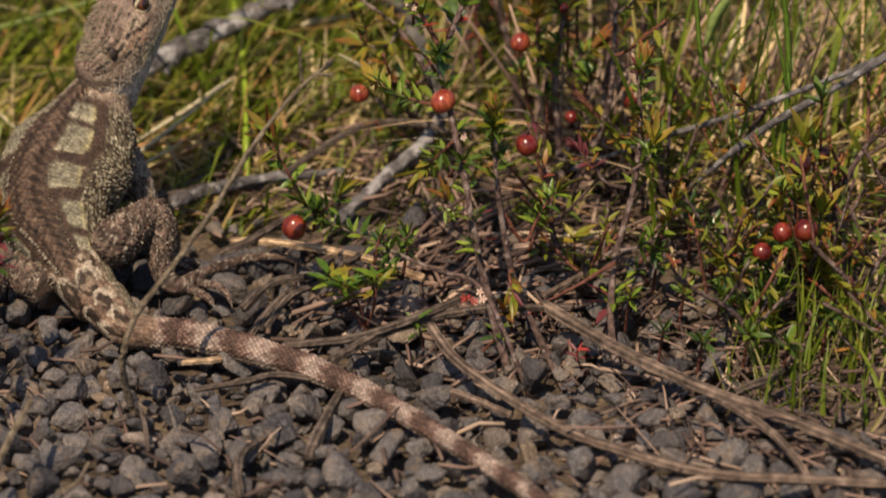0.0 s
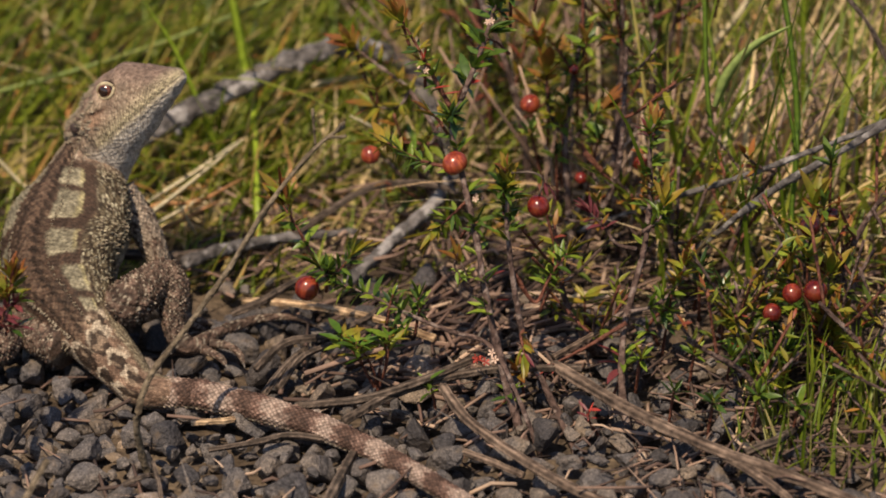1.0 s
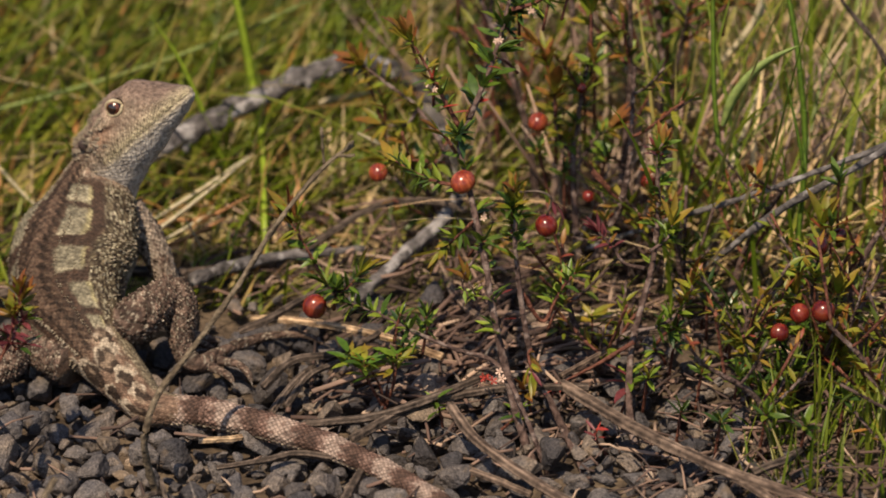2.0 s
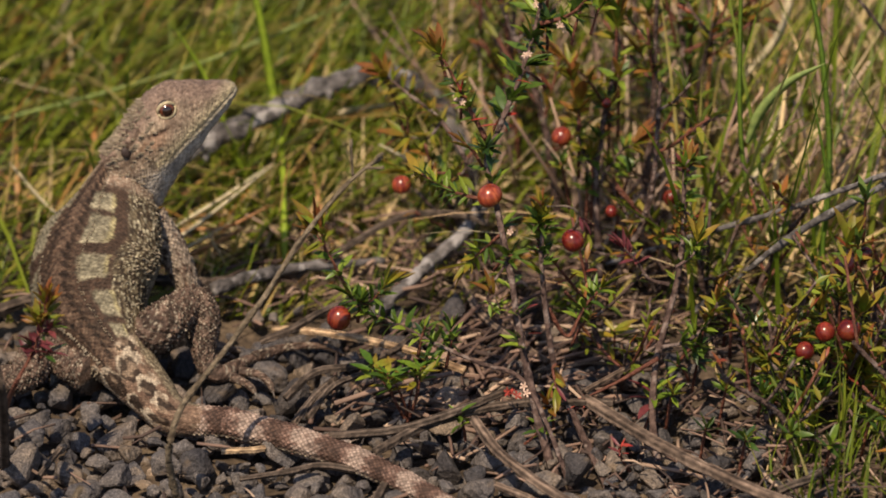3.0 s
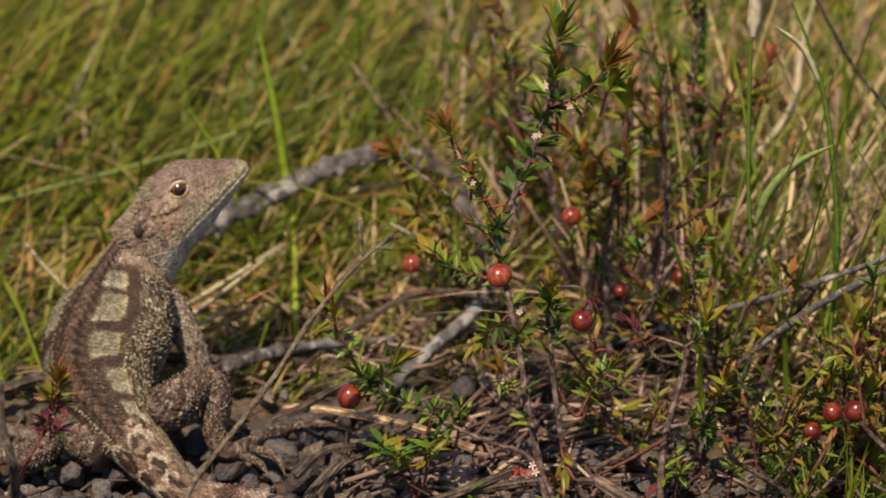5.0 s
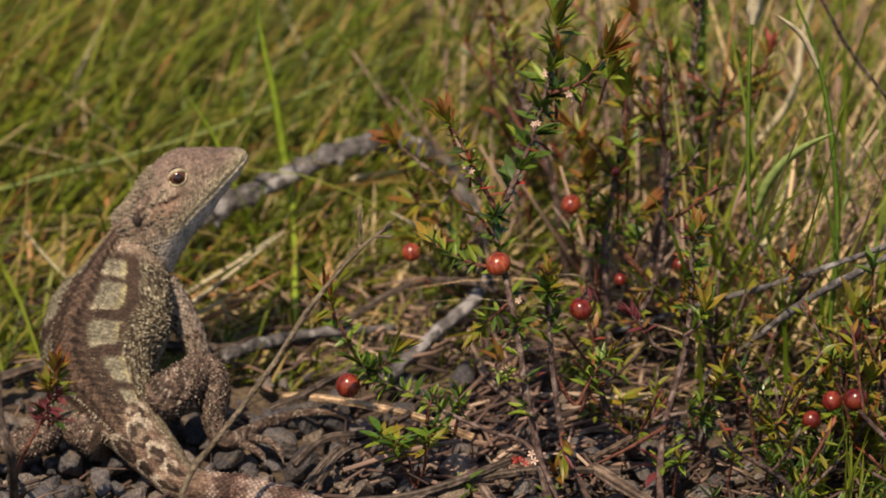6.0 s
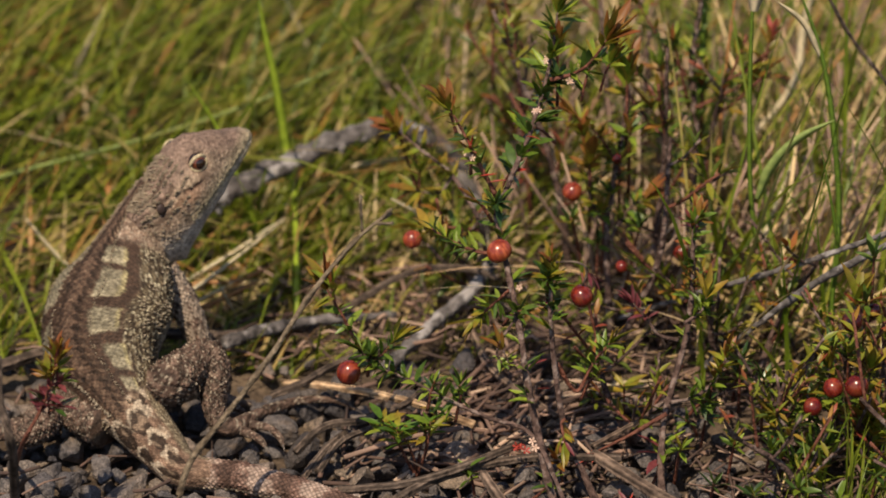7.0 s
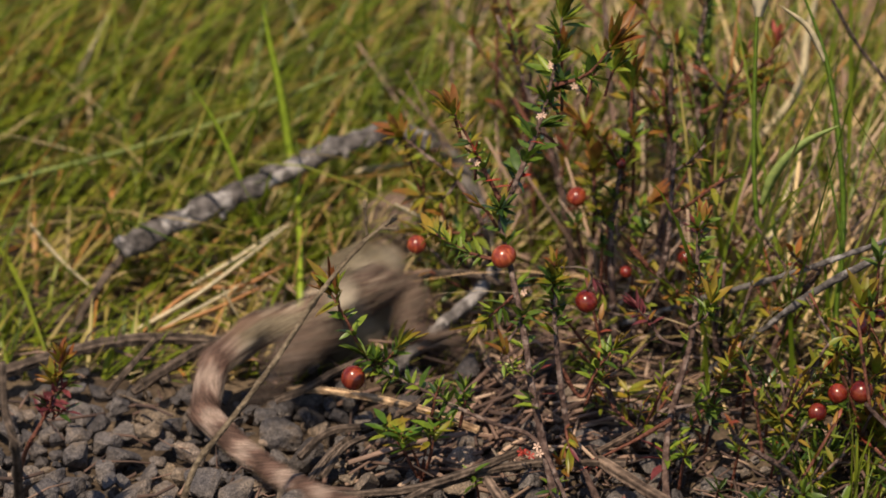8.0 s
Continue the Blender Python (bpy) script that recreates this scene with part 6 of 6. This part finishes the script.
GB([(6.18, 3.00, 8.01), (6.22, 3.00, 8.62), (6.24, 3.00, 9.58)], 0.32, PALE_STRAW, "dry papery grass seed head")
GB([(6.35, 3.10, 3.87), (6.60, 3.00, 4.61), (7.12, 2.90, 5.28), (7.84, 2.80, 5.74)], 0.22, PALE_GRASS, "broad bent green blade")
GB([(7.51, 1.12, -0.00), (8.00, 3.00, 2.91), (7.89, 3.20, 5.08), (7.56, 3.40, 6.98), (6.95, 3.60, 8.61)], 0.13, GREEN_STALK, "tall green blade with a bent tip")
GB([(7.56, 3.40, 6.86), (7.20, 3.40, 7.60), (6.62, 3.40, 8.09)], 0.14, PALE_STRAW, "pale dry sheath on a grass stalk")
GB([(8.00, 1.62, 0.00), (7.85, 2.00, 1.86), (7.91, 2.00, 3.38), (7.50, 2.00, 5.62)], 0.10, GREEN_STALK, "green grass stalk by the berries")
GB([(5.48, 6.91, 0.00), (5.43, 8.00, 1.88), (5.42, 8.00, 4.24), (5.46, 8.00, 6.18), (5.48, 8.00, 7.83)], 0.16, GREEN_STALK, "upright bright green stalk behind the shrubs")
GB([(5.60, 6.91, 0.00), (5.73, 7.00, 2.73), (5.90, 7.00, 5.32), (6.09, 7.00, 7.23)], 0.08, RUST_STRAW, "thin rusty upright stalk")
GB([(6.66, 6.00, 1.49), (7.05, 7.00, 2.08), (7.40, 8.00, 2.54)], 0.2, PALE_STRAW, "broad bleached dry blade")
GB([(6.50, 9.00, 2.49), (7.46, 9.50, 3.59), (7.70, 10.00, 4.83), (8.12, 10.00, 6.78)], 0.2, PALE_STRAW, "broad bleached dry blade")

# ---- grass, straw and litter ----
rg = random.Random(101)


def back_place():
    while True:
        x, y = rg.uniform(-24, 24), 3.0 + 45.6 * rg.random() ** 1.7
        if x > 2.5 and y < 24 and rg.random() < 0.55:
            continue
        if (x < -2.5 and y > 3.0 + 0.6 * math.sin(x * 2.1)) or y > 9.5 or rg.random() < (0.30 if x < 3.5 else 0.4):
            return x, y


grass = Batch()
scatter_blades(grass, 8200, back_place, (3.5, 10.0), (0.06, 0.14), 0.72, 0.5, 0.05, 0.85, rg)
scatter_blades(grass, 420, lambda: (rg.uniform(-22, 12), rg.uniform(11, 32)), (8.0, 15.0), (0.10, 0.17), 0.75, 0.35, 0.15, 0.35, rg)
def outer_place():
    while True:
        x, y = rg.uniform(-55, 55), rg.uniform(5, 75)
        if abs(x) > 24 or y > 44:
            return x, y


def far_place():
    while True:
        x, y = rg.uniform(-130, 130), rg.uniform(8, 170)
        if abs(x) > 50 or y > 70:
            return x, y


scatter_blades(grass, 5000, far_place, (7.0, 15.0), (0.3, 0.6), 0.75, 0.55, 0.1, 1.8, rg)
scatter_blades(grass, 4500, outer_place, (4.0, 11.0), (0.12, 0.24), 0.75, 0.55, 0.1, 1.6, rg)
tagged(grass.build("grass", GRASS), "dense tangled green and yellowing grass", "grass", kind="stuff")


def right_place():
    return rg.uniform(4.8, 17), 1.5 + 13 * rg.random()


tuft = Batch()
scatter_blades(tuft, 330, right_place, (3.5, 9.5), (0.07, 0.15), 0.22, 0.4, 0.6, 1.6, rg)
scatter_blades(tuft, 170, lambda: (rg.uniform(6.3, 12), rg.uniform(-6.0, -1.2)), (1.0, 2.3), (0.05, 0.10), 0.2, 0.3, 0.6, 1.6, rg)
tagged(tuft.build("grass", FRESH), "upright green grass tufts among the shrubs", "grass", kind="stuff")


TUFT_A, TUFT_B = (6.60, -2.19, 0.00), (10.06, -6.30, 0.00)
fresh = Batch()
scatter_blades(fresh, 95, lambda: (rg.uniform(TUFT_A[0], TUFT_B[0] + 2), TUFT_A[1] + (TUFT_B[1] - TUFT_A[1]) * rg.random() ** 1.6), (1.0, 2.7), (0.06, 0.11), 0.14, 0.25, 0.6, 1.6, rg)
scatter_blades(fresh, 70, lambda: (rg.uniform(-7, -1.5), rg.uniform(7, 13)), (4.0, 8.0), (0.08, 0.15), 0.7, 0.4, 0.1, 1.0, rg)
scatter_blades(fresh, 420, lambda: (rg.uniform(-5, 2.5), rg.uniform(5, 10.5)), (2.5, 5.5), (0.06, 0.12), 0.7, 0.5, 0.1, 1.2, rg)
tagged(fresh.build("grass", FRESH), "fresh bright green grass stems in loose tufts", "grass", kind="stuff")


def straw_place():
    if rg.random() < 0.24:
        return rg.uniform(-6, 1.5), rg.uniform(5, 8.5)
    if rg.random() < 0.5:
        return rg.uniform(5, 18), rg.uniform(2, 22)
    return back_place()


straw = Batch()
scatter_blades(straw, 1250, straw_place, (2.5, 7.0), (0.06, 0.14), 1.0, 0.45, 0.2, 1.6, rg)
scatter_blades(straw, 430, lambda: (rg.uniform(4.5, 14), rg.uniform(3, 15)), (3.0, 8.5), (0.06, 0.14), 0.8, 0.5, 0.4, 1.6, rg)
tagged(straw.build("dry_straw", STRAW), "dry bleached straw lying through the grass", "straw", kind="stuff")


def litter_place():
    while True:
        x, y = rg.uniform(-4, 13), rg.uniform(-8, 12)
        if x > 4 and y < 3 and rg.random() < 0.35:
            continue
        if x < 5.5 and y < 3.2 and rg.random() < 0.45:
            continue
        if (x < 3 and 2.8 < y < 6 and rg.random() < 0.5) or (x > 4.5 and rg.random() < 0.6):
            return x, y
        if y > -3.5 + (3 - x) * 0.75 and (x > 1 or y > 3.5):
            return x, y


litter = Batch()
PILE_A, PILE_B = (-2.98, -2.76, 0.00), (3.01, 2.15, -0.00)
for k in range(2880):
    x, y = litter_place() if k < 2200 else (rg.uniform(-10, 7), rg.uniform(-11, 3))
    ln, wd = 0.3 + 1.4 * rg.random() ** 2, rg.uniform(0.015, 0.045)
    a = rg.uniform(0, 6.28)
    if k >= 2760:
        x, y, ln = rg.uniform(4.5, 12.5), rg.uniform(-9.5, -2.5), rg.uniform(0.5, 1.9)
    elif k >= 2560:
        f = rg.random() ** 0.8
        x, y = PILE_A[0] + (PILE_B[0] - PILE_A[0]) * f, PILE_A[1] + (PILE_B[1] - PILE_A[1]) * rg.uniform(0.4 * f, 1.0)
        ln, wd, a = rg.uniform(0.8, 2.6), rg.uniform(0.03, 0.06), rg.gauss(0.7, 0.6)
    if -4.8 < x < -1.5 and -1.0 < y < 1.7:
        continue
    z = ground_z(x, y) + rg.uniform(0.15, 0.75)
    d = Vector((math.cos(a), math.sin(a), rg.uniform(-0.25, 0.25))).normalized()
    p = V((x, y, z))
    s = d.cross(Vector((0, 0, 1))).normalized() * wd * CM
    u = s.cross(d)
    c = p + d * ln * 0.5 * CM + Vector((0, 0, rg.uniform(-0.1, 0.15) * CM))
    e = p + d * ln * CM
    vs = np.array([q + o for q in (p, c, e) for o in (s, u, -s, -u)])
    litter.add_array(vs, [(i * 4 + k, i * 4 + (k + 1) % 4, i * 4 + 4 + (k + 1) % 4, i * 4 + 4 + k) for i in range(2) for k in range(4)] + [(3, 2, 1, 0), (8, 9, 10, 11)])
stems = Batch()
for _ in range(1150):
    x, y = rg.uniform(0.2, 15), rg.uniform(4.5, 22)
    if x < 3 and y < 7 + rg.random() * 4:
        continue
    d = Vector((rg.gauss(0.15, 0.5), rg.gauss(0, 0.4), 1)).normalized()
    ln, wd = rg.uniform(1.5, 5.0), rg.uniform(0.025, 0.055)
    p = V((x, y, ground_z(x, y) - 0.1))
    s = d.cross(Vector((0, 1, 0))).normalized() * wd * CM
    u = s.cross(d).normalized() * wd * CM
    bow = Vector((rg.gauss(0, 0.4), rg.gauss(0, 0.3), 0)) * CM
    vs = np.array([q + o * k for q, k in ((p, 1), (p + d * ln * 0.5 * CM + bow, 0.85), (p + d * ln * CM, 0.5)) for o in (s, u, -s, -u)])
    stems.add_array(vs, [(i * 4 + k, i * 4 + (k + 1) % 4, i * 4 + 4 + (k + 1) % 4, i * 4 + 4 + k) for i in range(2) for k in range(4)] + [(3, 2, 1, 0), (8, 9, 10, 11)])
tagged(stems.build("dead_stems", LITTER), "thicket of dead brown stems behind the shrubs", "dead stems", kind="stuff")
tagged(litter.build("leaf_litter", DARK_LITTER), "dark brown dead twigs and needles under the shrubs", "litter", kind="stuff")


# ---- gravel ----
def rock_mesh(k):
    """A crushed stone: a few flat faces with worn edges."""
    r = random.Random(500 + k)
    flat = r.uniform(0.42, 0.72)
    deep = r.uniform(0.6, 0.88)
    bm = bmesh.new()
    for _ in range(13):
        v = Vector((r.gauss(0, 1), r.gauss(0, 1), r.gauss(0, 1))).normalized() * r.uniform(0.86, 1.0)
        bm.verts.new((v.x, v.y * deep, v.z * flat))
    res = bmesh.ops.convex_hull(bm, input=bm.verts)
    bmesh.ops.delete(bm, geom=[g for g in res["geom_interior"] if isinstance(g, bmesh.types.BMVert)], context="VERTS")
    bmesh.ops.dissolve_limit(bm, angle_limit=radians(16), verts=bm.verts, edges=bm.edges)
    bmesh.ops.bevel(bm, geom=list(bm.edges), offset=0.075, segments=1, profile=0.5, affect="EDGES")
    bm.normal_update()
    me = bpy.data.meshes.new("stone")
    bm.to_mesh(me)
    bm.free()
    me.materials.append(STONE)
    return me


ROCKS = [rock_mesh(k) for k in range(28)]


def lay_gravel():
    r = random.Random(11)
    cells, placed = {}, []

    def free(x, y, s):
        for i in range(int(x // 1) - 1, int(x // 1) + 2):
            for j in range(int(y // 1) - 1, int(y // 1) + 2):
                for a, b, c in cells.get((i, j), ()):
                    if (a - x) ** 2 + (b - y) ** 2 < (0.69 * (c + s)) ** 2:
                        return False
        return True
    for level, sizes in ((0.0, ((0.52, 1300), (0.42, 4500), (0.32, 12000), (0.23, 20000), (0.16, 16000))), (-0.34, ((0.38, 6000), (0.26, 12000)))):
        cells.clear()
        for size, tries in sizes:
            for _ in range(tries):
                x, y = r.uniform(-24, 24), r.uniform(-30, 5)
                s = size * r.uniform(0.8, 1.2)
                if y > gravel_reach(x) + r.uniform(-1.2, 0.4) or not free(x, y, s):
                    continue
                cells.setdefault((int(x // 1), int(y // 1)), []).append((x, y, s))
                placed.append((x, y, s, level))
    near = sorted(placed, key=lambda q: math.hypot((q[0] + 3.5) / 1.3, q[1] + 4.5) - 2.2 * q[2] - 6 * q[3])
    rest = Batch()
    shapes = {me.name: (np.array([tuple(v.co) for v in me.vertices]), [tuple(p.vertices) for p in me.polygons]) for me in ROCKS}
    for i, (x, y, s, level) in enumerate(near):
        me = ROCKS[r.randrange(28)]
        m = Matrix.Translation(V((x, y, ground_z(x, y) + 0.25 + level + 0.22 * s + r.uniform(-0.10, 0.16)))) @ pose(0, 0, 0, r.gauss(0, 22), r.gauss(0, 22), r.uniform(0, 360)) @ Matrix.Scale(s * 1.08 * CM, 4)
        if i < 300:
            ob = new("stone", me)
            ob.parent = GROUND
            ob.matrix_basis = m
        else:
            vs, fs = shapes[me.name]
            rest.add_array(vs @ np.array(m.to_3x3()).T + np.array(m.translation), fs)
    g = rest.build("gravel", STONE, False)
    g.parent = GROUND
    tagged(g, "angular grey gravel", kind="stuff")


lay_gravel()


# ---- what moves ----
def motions():
    def head_pose(x, y, z, pitch, yaw, roll=0):
        """Offset in cm from the neck joint; pitch lifts the snout, yaw turns it away from the viewer."""
        return Matrix.Translation(NECK - HIP + V((x, y, z))) @ pose(0, 0, 0, 0, 0, yaw) @ pose(0, 0, 0, 0, -pitch, 0) @ pose(0, 0, 0, roll, 0, 0)
    away, low, side, back = head_pose(0.17, 0, 0.40, 16, 50, -11), head_pose(-0.29, 0, 0.16, 29, -21, -8), head_pose(-0.18, 0, 0.22, 22, 14, -8), head_pose(0.10, 0, 0.17, 20, 34, -6)
    turn, run = head_pose(0, 0.1, 0, 35, 62), head_pose(0, 0.2, 0, 36, 78)
    walk(HEAD, [(0.0, away), (0.5, away), (0.6, away), (0.8, low), (1.0, low), (1.7, low), (2.2, low), (2.7, side), (3.0, side), (4.5, side), (5.5, side), (6.0, side), (6.2, back), (6.6, back), (7.0, back), (7.7, back), (7.8, turn), (7.9, run), (8.0, run)])
    up, sit = pose(0, 0, 0, 0, 11, 0), pose(0, 0, 0, 0, 0, 0)
    axis = (NECK - HIP).normalized()
    lean = [(t, Matrix.Rotation(radians(d), 4, axis)) for t, d in ((7.8, -20), (7.9, -48), (8.0, -65))]
    walk(TORSO, [(0.0, up), (0.6, up), (0.8, sit), (4.0, sit), (7.7, sit), *lean])
    rest = Matrix.Translation(HIP)

    def body(at, yaw, roll, pitch):
        return Matrix.Translation(V(at)) @ pose(0, 0, 0, 0, 0, yaw) @ pose(0, 0, 0, 0, roll, 0) @ pose(0, 0, 0, pitch, 0, 0)
    spots = [(0.0, rest), (4.0, rest), (7.7, rest),
             (7.8, body((-5.72, -0.53, 1.00), -8, 0, -9)),
             (7.9, body((-4.44, 1.10, 1.50), -20, 0, -44)),
             (8.0, body((-2.33, 3.0, 1.55), -8, 0, -50))]
    walk(LIZARD, spots)
    tails = {7.8: [(-5.72, -0.53, 1.00), (-5.48, -1.05, 0.70), (-4.90, -1.55, 0.50), (-3.43, -2.27, 0.50), (-2.10, -2.78, 0.45)],
             7.9: [(-4.44, 1.10, 1.50), (-5.06, 0.92, 1.40), (-5.46, 0.46, 1.00), (-5.22, -0.68, 0.70), (-4.01, -1.63, 0.50), (-2.10, -2.78, 0.45)],
             8.0: [(-2.33, 3.0, 1.55), (-3.07, 2.6, 1.53), (-3.85, 2.1, 1.45), (-4.49, 1.6, 1.32), (-4.86, 1.0, 0.92), (-4.85, 0.3, 0.51), (-4.1, -0.9, 0.37), (-2.76, -2.6, 0.3), (-1.63, -4.0, 0.7)]}
    lengths = [(Vector(b) - Vector(a)).length for a, b in zip(TAIL_REST, TAIL_REST[1:])]

    def along(pts, ds):
        line = curve_points(pts, 80)
        out, run_len, k = [], 0.0, 0
        for d in ds:
            while k < 79 and run_len + (line[k + 1] - line[k]).length < d:
                run_len += (line[k + 1] - line[k]).length
                k += 1
            v = line[k + 1] - line[k]
            out.append(line[k] + v.normalized() * (d - run_len))
        return out
    rows = [[(0.0, ob.matrix_basis.copy()), (4.0, ob.matrix_basis.copy()), (7.7, ob.matrix_basis.copy())] for ob in TAIL]
    hips = [(0.0, Matrix()), (4.0, Matrix()), (7.7, Matrix())]
    for t, m in spots[3:]:
        stub = V(TAIL_REST[0]) - HIP
        ds = [stub.length / CM + sum(lengths[:i]) for i in range(len(lengths) + 1)]
        ps = along(tails[t], ds)
        turn_to = stub.rotation_difference(V(tuple(ps[0])) - m.translation).to_matrix().to_4x4()
        hips.append((t, m.inverted() @ Matrix.Translation(m.translation) @ turn_to))
        for i in range(len(TAIL)):
            w = aim(V(tuple(ps[i])), ps[i + 1] - ps[i], (-0.2, -0.35, 1))
            rows[i].append((t, m.inverted() @ w))
    walk(PELVIS, hips)
    for ob in FAR_LEG:
        still = ob.matrix_basis.copy()
        legs = [(0.0, still), (4.0, still), (7.7, still)]
        for (t, m), swing in zip(spots[3:], (15, 55, 75)):
            hip = Matrix.Translation(m.translation)
            legs.append((t, m.inverted() @ hip @ pose(0, 0, 0, 0, 0, swing) @ hip.inverted() @ m @ still))
        walk(ob, legs)
    for ob, rr in zip(TAIL, rows):
        walk(ob, rr)


motions()
